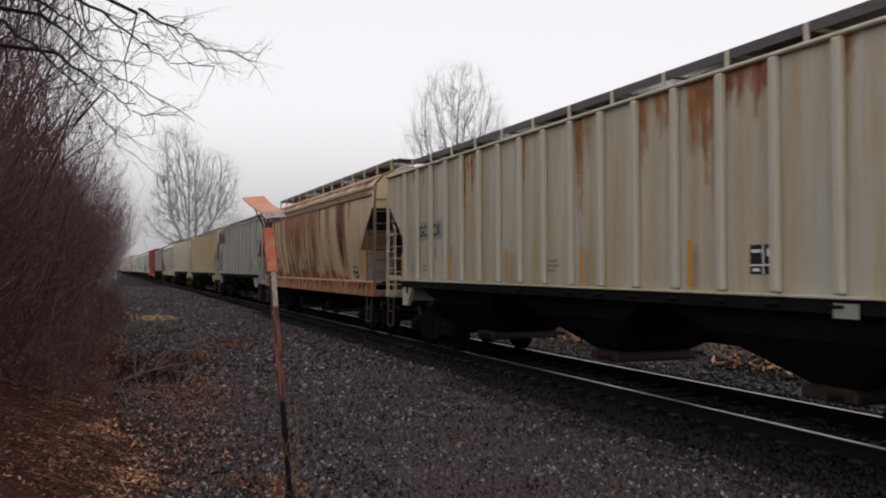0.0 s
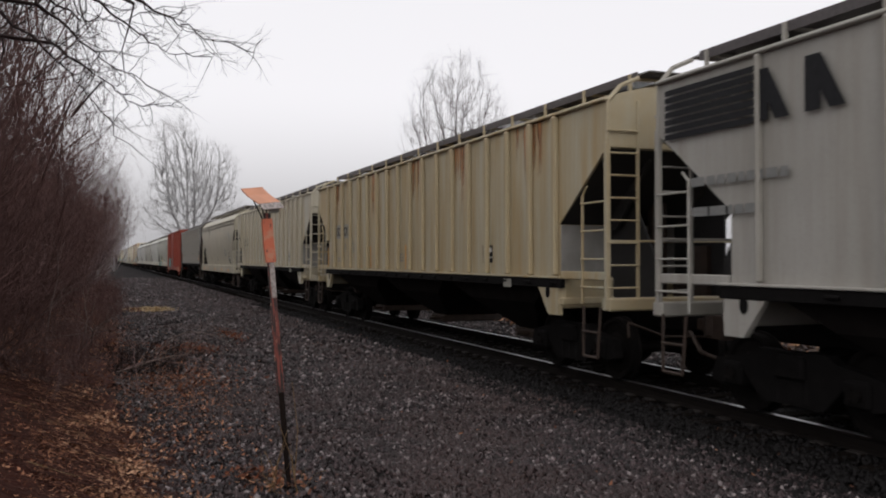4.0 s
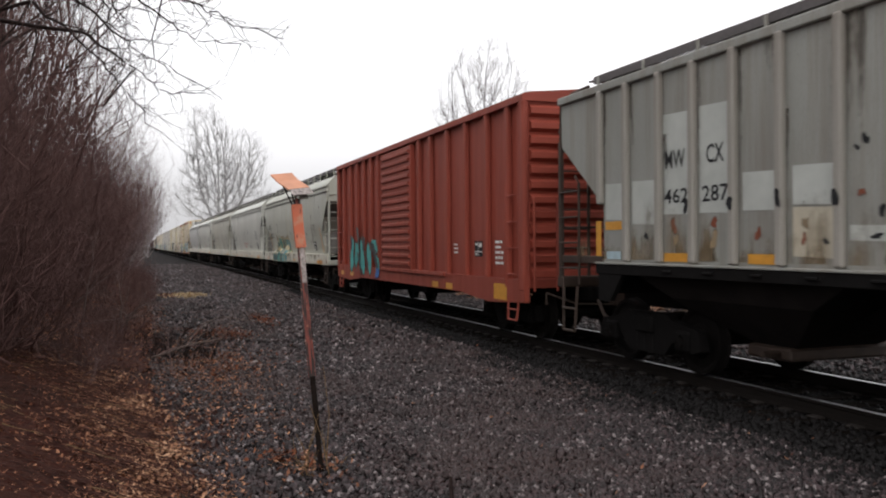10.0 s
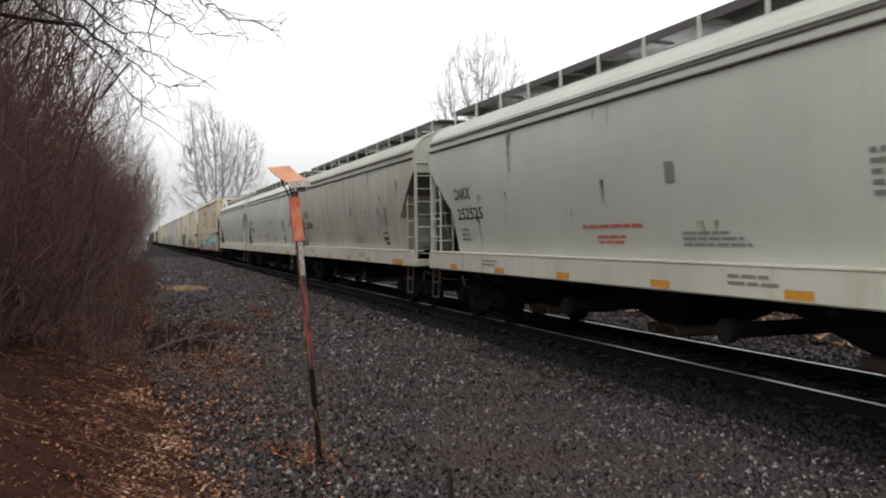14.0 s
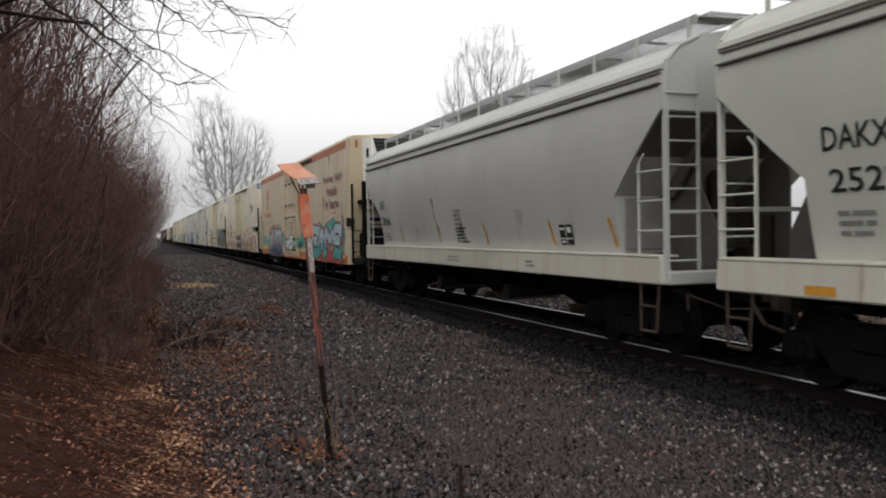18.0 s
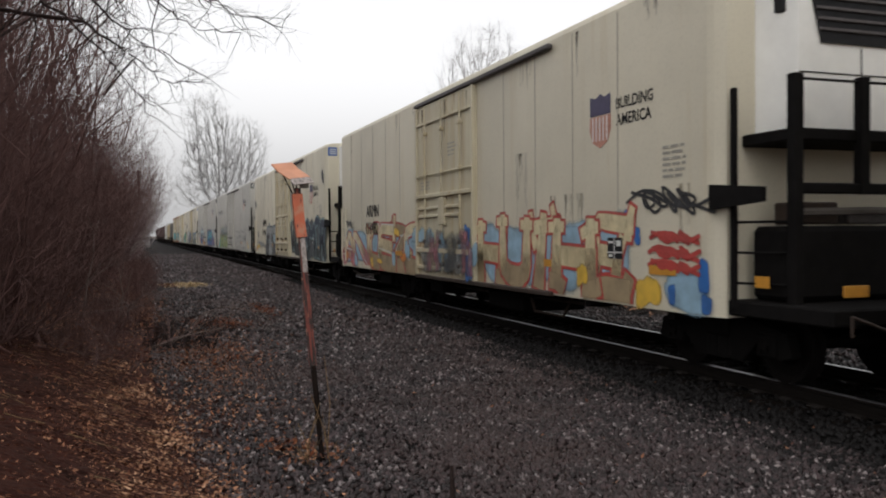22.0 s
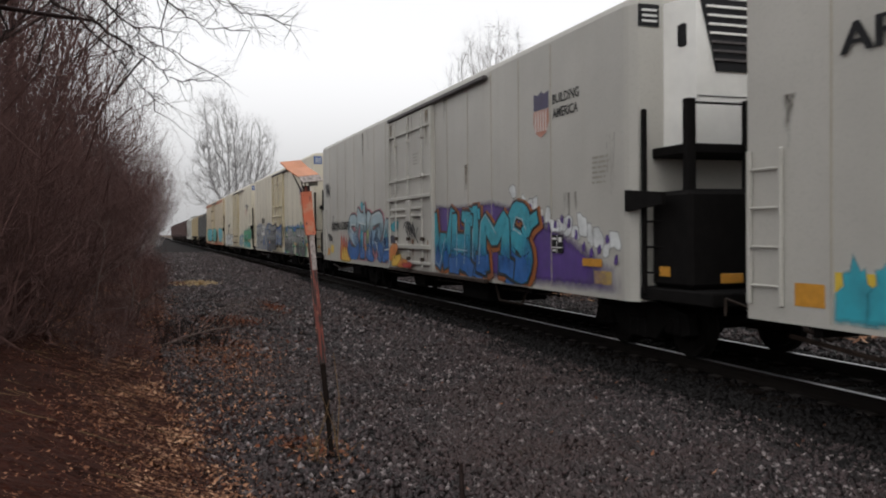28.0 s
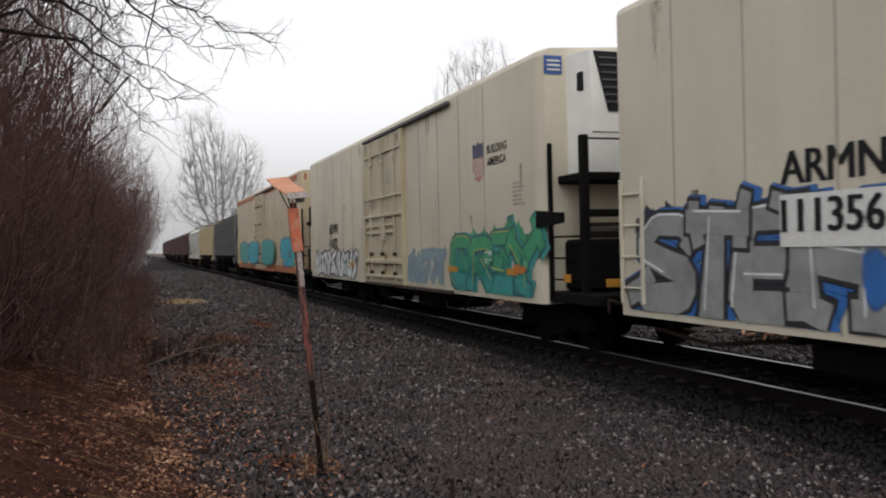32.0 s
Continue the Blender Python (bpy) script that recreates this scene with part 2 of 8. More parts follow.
def grating(name, color, closed):
    """Open steel grating: bars across the walk with gaps between them."""
    m = plain(name, color, 0.6, 0.2, 20, 0.35)
    n, l = m.node_tree.nodes, m.node_tree.links
    bars_ = n.new("ShaderNodeTexWave")
    bars_.bands_direction = "Y"
    bars_.inputs["Scale"].default_value = 5.5
    l.new(n.new("ShaderNodeTexCoord").outputs["Object"], bars_.inputs[0])
    l.new(ramp(n, l, bars_.outputs["Fac"], 0.95 - closed, 1.05 - closed), n["Principled BSDF"].inputs["Alpha"])
    return m


M["grate"] = grating("dark_roof_grating", (0.1, 0.088, 0.088), 0.84)
M["grate2"] = grating("light_roof_grating", (0.45, 0.455, 0.44), 0.6)
M["steel"] = plain("rusty_brown_steel", (0.05, 0.031, 0.022), 0.65, 0.2, 7, 0.5)
M["yellow"] = plain("yellow_reflective_strip", (0.62, 0.29, 0.04), 0.4, 0, 12, 0.25)
M["placard"] = plain("yellow_placard", (0.72, 0.5, 0.06), 0.4, 0, 9, 0.2)
M["ink"] = plain("black_stencil_paint", (0.022, 0.022, 0.024), 0.65, 0, 14, 0.4, 0.12)
M["seam"] = plain("grimy_panel_joint", (0.43, 0.39, 0.315), 0.6, 0, 3, 0.3)
M["faintink"] = plain("faint_grey_stencil_paint", (0.36, 0.34, 0.29), 0.5, 0, 14, 0.3)
M["greyink"] = plain("grey_stencil_paint", (0.22, 0.22, 0.21), 0.5, 0, 14, 0.3)
M["redink"] = plain("red_stencil_paint", (0.5, 0.12, 0.09), 0.5, 0, 14, 0.3)
M["whiteink"] = plain("white_stencil_paint", (0.75, 0.75, 0.72), 0.5, 0, 14, 0.2)
M["blueplate"] = plain("blue_enamel_plate", (0.03, 0.09, 0.3), 0.35, 0, 9, 0.2)
M["logo_o"] = plain("orange_emblem_paint", (0.5, 0.14, 0.04), 0.5, 0, 7, 0.3)
M["logo_r"] = plain("faded_red_emblem_paint", (0.55, 0.25, 0.18), 0.5, 0, 7, 0.3)
M["logo_b"] = plain("navy_emblem_paint", (0.06, 0.05, 0.11), 0.5, 0, 7, 0.3)
for key, col in dict(teal=(0.05, 0.33, 0.31), dteal=(0.03, 0.14, 0.15), aqua=(0.04, 0.36, 0.45), blue=(0.03, 0.14, 0.42), pale=(0.38, 0.5, 0.55),
                     purple=(0.1, 0.05, 0.24), red=(0.45, 0.06, 0.05), cream=(0.68, 0.58, 0.36), yellow=(0.72, 0.45, 0.06), green=(0.06, 0.36, 0.17),
                     olive=(0.26, 0.34, 0.1), silver=(0.29, 0.295, 0.29), black=(0.02, 0.02, 0.022), white=(0.72, 0.74, 0.74), orange=(0.6, 0.2, 0.04),
                     dgrey=(0.08, 0.085, 0.09), ice=(0.32, 0.47, 0.48), sky=(0.3, 0.46, 0.58), navy=(0.012, 0.022, 0.05), pink=(0.5, 0.2, 0.24), tan=(0.36, 0.27, 0.16), lime=(0.42, 0.46, 0.13)).items():
    M["s_" + key] = spray(key + "_spray_paint", col)
M["s_fade"] = spray("pale_to_navy_spray_paint", (0.4, 0.54, 0.6))
n, l = M["s_fade"].node_tree.nodes, M["s_fade"].node_tree.links
b = n["Principled BSDF"]
sep = n.new("ShaderNodeSeparateXYZ")
l.new(n.new("ShaderNodeTexCoord").outputs["Object"], sep.inputs[0])
l.new(blend(n, l, ramp(n, l, sep.outputs[2], 1.05, 1.8), (0.012, 0.03, 0.08), b.inputs["Base Color"].links[0].from_socket), b.inputs["Base Color"])
M["ballast"], n, l, b = material("crushed_ballast_stone", 0.5)
b.inputs["Specular IOR Level"].default_value = 0.34
geo = n.new("ShaderNodeNewGeometry").outputs["Random Per Island"]
co = n.new("ShaderNodeTexCoord").outputs["Object"]
f = noise_tex(n, l, co, 30, (1, 1, 1), 3)
big = noise_tex(n, l, co, 0.45, (1, 1, 1), 3)
c = blend(n, l, ramp(n, l, geo, 0.35, 1.0), (0.0135, 0.0089, 0.0092), (0.108, 0.073, 0.075))
c = blend(n, l, ramp(n, l, geo, 0.925, 0.935), c, (0.31, 0.265, 0.26))
c = blend(n, l, ramp(n, l, big, 0.42, 0.75), c, (0.056, 0.03, 0.026))
c = blend(n, l, ramp(n, l, f, 0.35, 0.8), c, (0.018, 0.0145, 0.0145))
l.new(c, b.inputs["Base Color"])
M["fouled"] = plain("oil_blackened_ballast", (0.012, 0.0105, 0.0105), 0.55, 0, 9, 0.5, 0.12)
M["bark"] = plain("wet_dark_bark", (0.03, 0.019, 0.017), 0.75, 0, 12, 0.5, gloss=0.15)
M["twig"] = plain("reddish_brown_twigs", (0.135, 0.074, 0.066), 0.75, 0, 5, 0.45, gloss=0.15)
M["twig2"] = plain("grey_brown_twigs", (0.16, 0.105, 0.098), 0.75, 0, 5, 0.45, gloss=0.15)
# far twigs: the mist before them is painted into this paler colour
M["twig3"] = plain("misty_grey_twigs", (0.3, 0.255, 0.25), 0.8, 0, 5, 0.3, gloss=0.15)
M["deadwood"] = plain("bleached_dead_wood", (0.2, 0.155, 0.135), 0.8, 0, 9, 0.4, gloss=0.15)
M["pale_bark"] = plain("pale_grey_bark", (0.13, 0.11, 0.106), 0.8, 0, 3, 0.2)
# far trees: distance haze is put into the bark colour
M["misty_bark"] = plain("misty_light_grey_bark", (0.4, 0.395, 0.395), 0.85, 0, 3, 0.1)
M["leaf"], n, l, b = material("fallen_oak_leaves", 0.7)
b.inputs["Specular IOR Level"].default_value = 0.15
geo = n.new("ShaderNodeNewGeometry").outputs["Random Per Island"]
c = blend(n, l, ramp(n, l, geo, 0.0, 0.6), (0.05, 0.019, 0.012), (0.21, 0.09, 0.05))
c = blend(n, l, ramp(n, l, geo, 0.66, 0.95), c, (0.4, 0.205, 0.12))
l.new(c, b.inputs["Base Color"])
M["leaf_pale"], n, l, b = material("pale_fallen_leaves", 0.7)
b.inputs["Specular IOR Level"].default_value = 0.15
geo = n.new("ShaderNodeNewGeometry").outputs["Random Per Island"]
c = blend(n, l, ramp(n, l, geo, 0.0, 0.5), (0.1, 0.042, 0.024), (0.3, 0.15, 0.085))
l.new(blend(n, l, ramp(n, l, geo, 0.55, 0.98), c, (0.52, 0.31, 0.19)), b.inputs["Base Color"])
M["straw"], n, l, b = material("dry_straw_grass", 0.65)
geo = n.new("ShaderNodeNewGeometry").outputs["Random Per Island"]
l.new(blend(n, l, geo, (0.28, 0.19, 0.09), (0.46, 0.34, 0.18)), b.inputs["Base Color"])
M["straw_pale"] = plain("bleached_grass", (0.21, 0.135, 0.07), 0.7, 0, 9, 0.4, gloss=0.15)
M["needles"] = plain("rust_orange_leaves", (0.15, 0.045, 0.018), 0.7, 0, 30, 0.5, gloss=0.15)
M["straw_dark"] = plain("brown_dead_grass", (0.06, 0.022, 0.015), 0.7, 0, 9, 0.5, gloss=0.15)
M["stakewood"] = plain("soaked_dark_wood", (0.016, 0.0105, 0.0085), 0.8, 0, 14, 0.6, 0.1)
M["plate"] = plain("rusted_dark_plate", (0.02, 0.014, 0.011), 0.7, 0, 9, 0.4)
M["tie"] = plain("creosoted_tie_wood", (0.014, 0.011, 0.0095), 0.95, 0, 4, 0.5, 0.02)
M["rail"], n, l, b = material("brown_rail_steel", 0.75, 0.0, (0.01, 0.008, 0.007))
b.inputs["Specular IOR Level"].default_value = 0.08
M["railhead"], n, l, b = material("polished_wet_rail_head", 0.34, 1.0, (0.27, 0.27, 0.28))
M["postpaint"], n, l, b = material("peeling_red_and_white_post", 0.6)
co = n.new("ShaderNodeTexCoord").outputs["Object"]
f1 = noise_tex(n, l, co, 9, (6, 3, 0.35), 5, 0.6, (2, 0, 0.4))
f2 = noise_tex(n, l, co, 16, (3, 3, 0.5), 5, 0.7)
c = blend(n, l, ramp(n, l, f1, 0.46, 0.52), (0.17, 0.038, 0.026), (0.02, 0.012, 0.01))
c = blend(n, l, ramp(n, l, f2, 0.6, 0.66), c, (0.36, 0.17, 0.12))
l.new(c, b.inputs["Base Color"])
M["postwhite"] = plain("flaking_white_band", (0.5, 0.43, 0.4), 0.6, 0, 34, 0.85)
M["marker"], n, l, b = material("weathered_fluorescent_orange", 0.5)
co = n.new("ShaderNodeTexCoord").outputs["Object"]
f = noise_tex(n, l, co, 14, (1, 1, 1), 4)
c = blend(n, l, ramp(n, l, f, 0.46, 0.62), (0.5, 0.12, 0.055), (0.46, 0.2, 0.12))
c = blend(n, l, ramp(n, l, noise_tex(n, l, co, 22, (1, 1, 0.6), 3, 0.6, (4, 1, 2)), 0.62, 0.7), c, (0.09, 0.035, 0.025))
l.new(c, b.inputs["Base Color"])

M["markerpale"] = plain("sun_faded_orange_board", (0.62, 0.27, 0.15), 0.5, 0, 6, 0.25)

# ground: crushed stone by the track, leaf-strewn soil on the banks
M["ground"], n, l, b = material("ballast_and_leaf_soil", 0.85)
b.inputs["Specular IOR Level"].default_value = 0.1
co = n.new("ShaderNodeTexCoord").outputs["Object"]
xyz = n.new("ShaderNodeSeparateXYZ")
l.new(co, xyz.inputs[0])
vor = n.new("ShaderNodeTexVoronoi")
vor.inputs["Scale"].default_value = 17
l.new(co, vor.inputs["Vector"])
patch = noise_tex(n, l, co, 0.7, (1, 1, 1), 6, 0.65)
wob = n.new("ShaderNodeMath")
wob.operation = "MULTIPLY_ADD"
wob.inputs[1].default_value = 2.4
l.new(patch, wob.inputs[0])
l.new(xyz.outputs[0], wob.inputs[2])
left = ramp(n, l, wob.outputs[0], 2.35, 1.6)
right = ramp(n, l, wob.outputs[0], 12.7, 13.6)
stone = blend(n, l, vor.outputs["Color"], (0.0125, 0.0087, 0.009), (0.039, 0.027, 0.0275))
# stone turns nearly black across the track bed
bed = ramp(n, l, wob.outputs[0], 6.5, 7.3)
stone = blend(n, l, bed, stone, (0.006, 0.0055, 0.0054))
stone = blend(n, l, ramp(n, l, vor.outputs["Distance"], 0.25, 0.6), stone, (0.007, 0.0064, 0.006))
soilf = noise_tex(n, l, co, 14, (1, 1, 1), 8, 0.75)
flake = n.new("ShaderNodeTexVoronoi")
flake.inputs["Scale"].default_value = 34
l.new(co, flake.inputs["Vector"])
soil = blend(n, l, ramp(n, l, soilf, 0.4, 0.62), (0.022, 0.0066, 0.0048), (0.066, 0.0195, 0.0125))
shade_ = n.new("ShaderNodeSeparateColor")
l.new(flake.outputs["Color"], shade_.inputs[0])
soil = blend(n, l, ramp(n, l, shade_.outputs[0], 0.72, 0.9), soil, (0.06, 0.018, 0.0095))
soil = blend(n, l, ramp(n, l, patch, 0.5, 0.66), soil, (0.016, 0.0085, 0.0065))
bank = blend(n, l, ramp(n, l, soilf, 0.35, 0.65), (0.06, 0.045, 0.036), (0.17, 0.125, 0.095))
c = blend(n, l, left, stone, soil)
c = blend(n, l, right, c, bank)
l.new(c, b.inputs["Base Color"])
relief(n, l, b, vor.outputs["Distance"], 0.6, 0.03)


# ---- mesh building ----
class Mesh:
    def __init__(self):
        self.v, self.f = [], []

    def add(self, verts, faces):
        k = len(self.v)
        self.v += [tuple(p) for p in verts]
        self.f += [tuple(i + k for i in f) for f in faces]
        return self

    def box(self, x0, x1, y0, y1, z0, z1):
        v = [(x, y, z) for x in (x0, x1) for y in (y0, y1) for z in (z0, z1)]
        return self.add(v, [(0, 1, 3, 2), (4, 6, 7, 5), (0, 4, 5, 1), (2, 3, 7, 6), (0, 2, 6, 4), (1, 5, 7, 3)])

    def bev(self, x0, x1, y0, y1, z0, z1, r=0.02):
        """A box with its edges cut at 45 degrees."""
        v, idx = [], {}
        for a, sx in ((x0, 1), (x1, -1)):
            for c_, sy in ((y0, 1), (y1, -1)):
                for e, sz in ((z0, 1), (z1, -1)):
                    for k in range(3):
                        p = [a + sx * r, c_ + sy * r, e + sz * r]
                        p[k] = (a, c_, e)[k]
                        idx[(sx, sy, sz, k)] = len(v)
                        v.append(p)
        f = []
        s = (1, -1)
        for k in range(3):
            i, j = (k + 1) % 3, (k + 2) % 3
            for q in s:
                ring = []
                for a, c_ in ((1, 1), (-1, 1), (-1, -1), (1, -1)):
                    d = [0, 0, 0]
                    d[k], d[i], d[j] = q, a, c_
                    ring.append(idx[(*d, k)])
                f.append(tuple(ring if q == -1 else ring[::-1]))
            for a in s:
                for c_ in s:
                    d0, d1 = [0, 0, 0], [0, 0, 0]
                    d0[k], d1[k] = 1, -1
                    d0[i] = d1[i] = a
                    d0[j] = d1[j] = c_
                    f.append((idx[(*d0, i)], idx[(*d1, i)], idx[(*d1, j)], idx[(*d0, j)]))
        for a in s:
            for c_ in s:
                for e in s:
                    f.append(tuple(idx[(a, c_, e, k)] for k in range(3)))
        return self.add(v, f)

    def tube(self, p, q, r, r2=None, n=6):
        p, q = Vector(p), Vector(q)
        d = (q - p).normalized()
        u = d.orthogonal().normalized()
        w = d.cross(u)
        r2 = r if r2 is None else r2
        ring = [(math.cos(2 * math.pi * i / n), math.sin(2 * math.pi * i / n)) for i in range(n)]
        v = [p + (u * a + w * b_) * r for a, b_ in ring] + [q + (u * a + w * b_) * r2 for a, b_ in ring]
        f = [(i, (i + 1) % n, n + (i + 1) % n, n + i) for i in range(n)] + [tuple(range(n - 1, -1, -1)), tuple(range(n, 2 * n))]
        return self.add(v, f)

    def run(self, pts, r, n=6):
        for p, q in zip(pts, pts[1:]):
            self.tube(p, q, r, r, n)
        return self

    def extrude(self, poly, axis, c0, c1):
        """A polygon in the two other axes, drawn out along one."""
        def at(a, b_, c_):
            return {"x": (c_, a, b_), "y": (a, c_, b_), "z": (a, b_, c_)}[axis]
        n = len(poly)
        v = [at(a, b_, c0) for a, b_ in poly] + [at(a, b_, c1) for a, b_ in poly]
        f = [(i, (i + 1) % n, n + (i + 1) % n, n + i) for i in range(n)] + [tuple(range(n - 1, -1, -1)), tuple(range(n, 2 * n))]
        return self.add(v, f)

    def loft(self, rings):
        n = len(rings[0])
        v = [p for r in rings for p in r]
        f = []
        for k in range(len(rings) - 1):
            a = k * n
            f += [(a + i, a + (i + 1) % n, a + n + (i + 1) % n, a + n + i) for i in range(n)]
        f += [tuple(range(n - 1, -1, -1)), tuple(range(len(v) - n, len(v)))]
        return self.add(v, f)

    def mesh(self, name, smooth=False):
        me = bpy.data.meshes.new(name)
        me.from_pydata(self.v, [], self.f)
        bm = bmesh.new()
        bm.from_mesh(me)
        bmesh.ops.recalc_face_normals(bm, faces=bm.faces)
        bm.to_mesh(me)
        bm.free()
        if smooth:
            me.polygons.foreach_set("use_smooth", [True] * len(me.polygons))
        return me


def part(name, mb, mat, parent, label="", smooth=False):
    me = mb.mesh(name, smooth) if isinstance(mb, Mesh) else mb
    if not me.materials:
        me.materials.append(mat)
    if mat.name in SOFT and "cover" not in me.attributes:
        me.attributes.new("cover", "FLOAT", "POINT").data.foreach_set("value", np.ones(len(me.vertices), dtype=np.float32))
    ob = new(name, me)
    ob.parent = parent
    return tagged(ob, label)


shared = {}


def once(key, make, mat, smooth=False):
    """Mesh data that alike parts share."""
    if key not in shared:
        mb = Mesh()
        make(mb)
        shared[key] = mb.mesh(key, smooth)
        shared[key].materials.append(mat)
    return shared[key]


def put(name, data, parent, y=0.0, x=0.0, z=0.0):
    ob = new(name, data)
    ob.parent = parent
    ob.location = (x, y, z)
    return ob


def from_arrays(name, v, f, mat):
    """A mesh from arrays of vertices and of faces that all have the same number of corners."""
    me = bpy.data.meshes.new(name)
    me.vertices.add(len(v))
    me.vertices.foreach_set("co", np.ascontiguousarray(v, dtype=np.float32).ravel())
    k = f.shape[1]
    me.loops.add(f.size)
    me.loops.foreach_set("vertex_index", np.ascontiguousarray(f, dtype=np.int32).ravel())
    me.polygons.add(len(f))
    me.polygons.foreach_set("loop_start", np.arange(0, f.size, k, dtype=np.int32))
    me.update(calc_edges=True)
    me.validate()
    me.materials.append(mat)
    return me


# ---- lettering and sprayed paint on the near side of a car ----
def flat(x_of, pts, off):
    return [(-(x_of(z) + off), y, z) for y, z in pts]


def lettering(parent, words, y, z, height, mat, x_of=lambda z: 1.6, off=0.006, width=None, fat=0.0, slant=0.0, name="lettering", label=""):
    """Words whose first letter starts at y (the text runs towards smaller y) on the base line z."""
    cu = bpy.data.curves.new("words", "FONT")
    cu.body, cu.size, cu.offset, cu.shear = words, 1.0, fat, slant
    cu.resolution_u = 2
    ob = bpy.data.objects.new("words", cu)
    scene.collection.objects.link(ob)
    me = bpy.data.meshes.new_from_object(ob.evaluated_get(bpy.context.evaluated_depsgraph_get()))
    bpy.data.objects.remove(ob)
    a = np.empty(len(me.vertices) * 3, dtype=np.float32)
    me.vertices.foreach_get("co", a)
    a = a.reshape(-1, 3)
    lo, hi = a[:, :2].min(0), a[:, :2].max(0)
    lines = words.count("\n") + 1
    k = height * lines * (1 + 0.35 * (lines - 1) / lines) / (hi[1] - lo[1])
    kx = width / (hi[0] - lo[0]) if width else k
    out = np.empty_like(a)
    out[:, 1] = y - (a[:, 0] - lo[0]) * kx
    out[:, 2] = z + (a[:, 1] - lo[1]) * k
    out[:, 0] = [-(x_of(float(q)) + off) for q in out[:, 2]]
    me.vertices.foreach_set("co", out.ravel())
    me.update()
    me.materials.clear()
    me.materials.append(mat)
    return part(name, me, mat, parent, label)


def bars(parent, y, z, width, height, rows, mat, x_of=lambda z: 1.6, off=0.006):
    """Small writing that cannot be read, as plain bars."""
    mb = Mesh()
    step = height / rows
    for i in range(rows):
        w = width * rnd.uniform(0.7, 1.0)
        z1 = z - i * step
        a = 0.0
        while a < w - 0.03:
            b_ = min(w, a + rnd.uniform(0.08, 0.3))
            mb.add(flat(x_of, [(y - a, z1), (y - b_, z1), (y - b_, z1 - step * 0.48), (y - a, z1 - step * 0.48)], off), [(0, 1, 2, 3)])
            a = b_ + 0.035
    return tagged(part("small_writing", mb, mat, parent), kind="stuff")


def soft_mesh(name, v, f, cover, mat):
    me = bpy.data.meshes.new(name)
    me.from_pydata(v, [], f)
    me.attributes.new("cover", "FLOAT", "POINT").data.foreach_set("value", np.array(cover, dtype=np.float32))
    me.materials.append(mat)
    return me


def patch_on(parent, name, pts, mat, x_of=lambda z: 1.6, off=0.005, label=""):
    if len(pts) >= 12 and mat.name in SOFT:
        k = len(pts)
        cy, cz = sum(p[0] for p in pts) / k, sum(p[1] for p in pts) / k
        ring = [(cy + (y - cy) * 0.72, cz + (z - cz) * 0.72) for y, z in pts]
        f = [(i, (i + 1) % k, k + (i + 1) % k, k + i) for i in range(k)] + [tuple(range(k, 2 * k))]
        me = soft_mesh(name, flat(x_of, pts + ring, off), f, [0] * k + [1] * k, mat)
        return part(name, me, mat, parent, label)
    mb = Mesh()
    mb.add(flat(x_of, pts, off), [tuple(range(len(pts)))])
    return part(name, mb, mat, parent, label)


def blob(cy, cz, wy, wz, seed, rough=0.18, n=36, spiky=0.0):
    r = random.Random(seed)
    ph = [r.uniform(0, 6.28) for _ in range(6)]
    out = []
    for i in range(n):
        a = 2 * math.pi * i / n
        k = 1 + rough * sum(math.sin((j + 2) * a + ph[j]) / (j + 1) for j in range(5)) + (spiky * (i % 2))
        ca, sa = math.cos(a), math.sin(a)
        k /= max(abs(ca), abs(sa)) ** 0.45
        out.append((cy + wy * k * ca * 0.82, cz + wz * k * sa * 0.82))
    return out


GLYPHS = dict(A="00 26 40|12 32", U="06 01 10 30 41 46", T="06 46|26 20", O="10 01 05 16 36 45 41 30 10", V="06 20 46", L="06 00 40",
              G="45 36 16 05 01 10 30 41 43 23", S="45 36 16 05 04 23 42 41 30 10 01", M="00 06 23 46 40", R="00 06 36 45 44 33 03|23 40", C="45 36 16 05 01 10 30 41", Y="06 23 46|23 20", K="00 06|46 03 40", B="00 06 36 45 34 03|34 42 40 00", D="00 06 36 45 41 30 00",
              W="06 10 24 30 46", H="00 06|40 46|03 43", I="20 26", E="46 06 00 40|03 33", N="00 06 40 46", Z="06 46 00 40")
SHAPES = ("05 46 41 01|23 20", "00 34 06 46", "10 16 43 40|06 26", "02 24 46|20 26", "40 04 46|01 31", "06 01 30 43|23 46", "00 16 31 46|40 33", "06 03 23 20 40|46 34", "01 10 32 14 36 45")


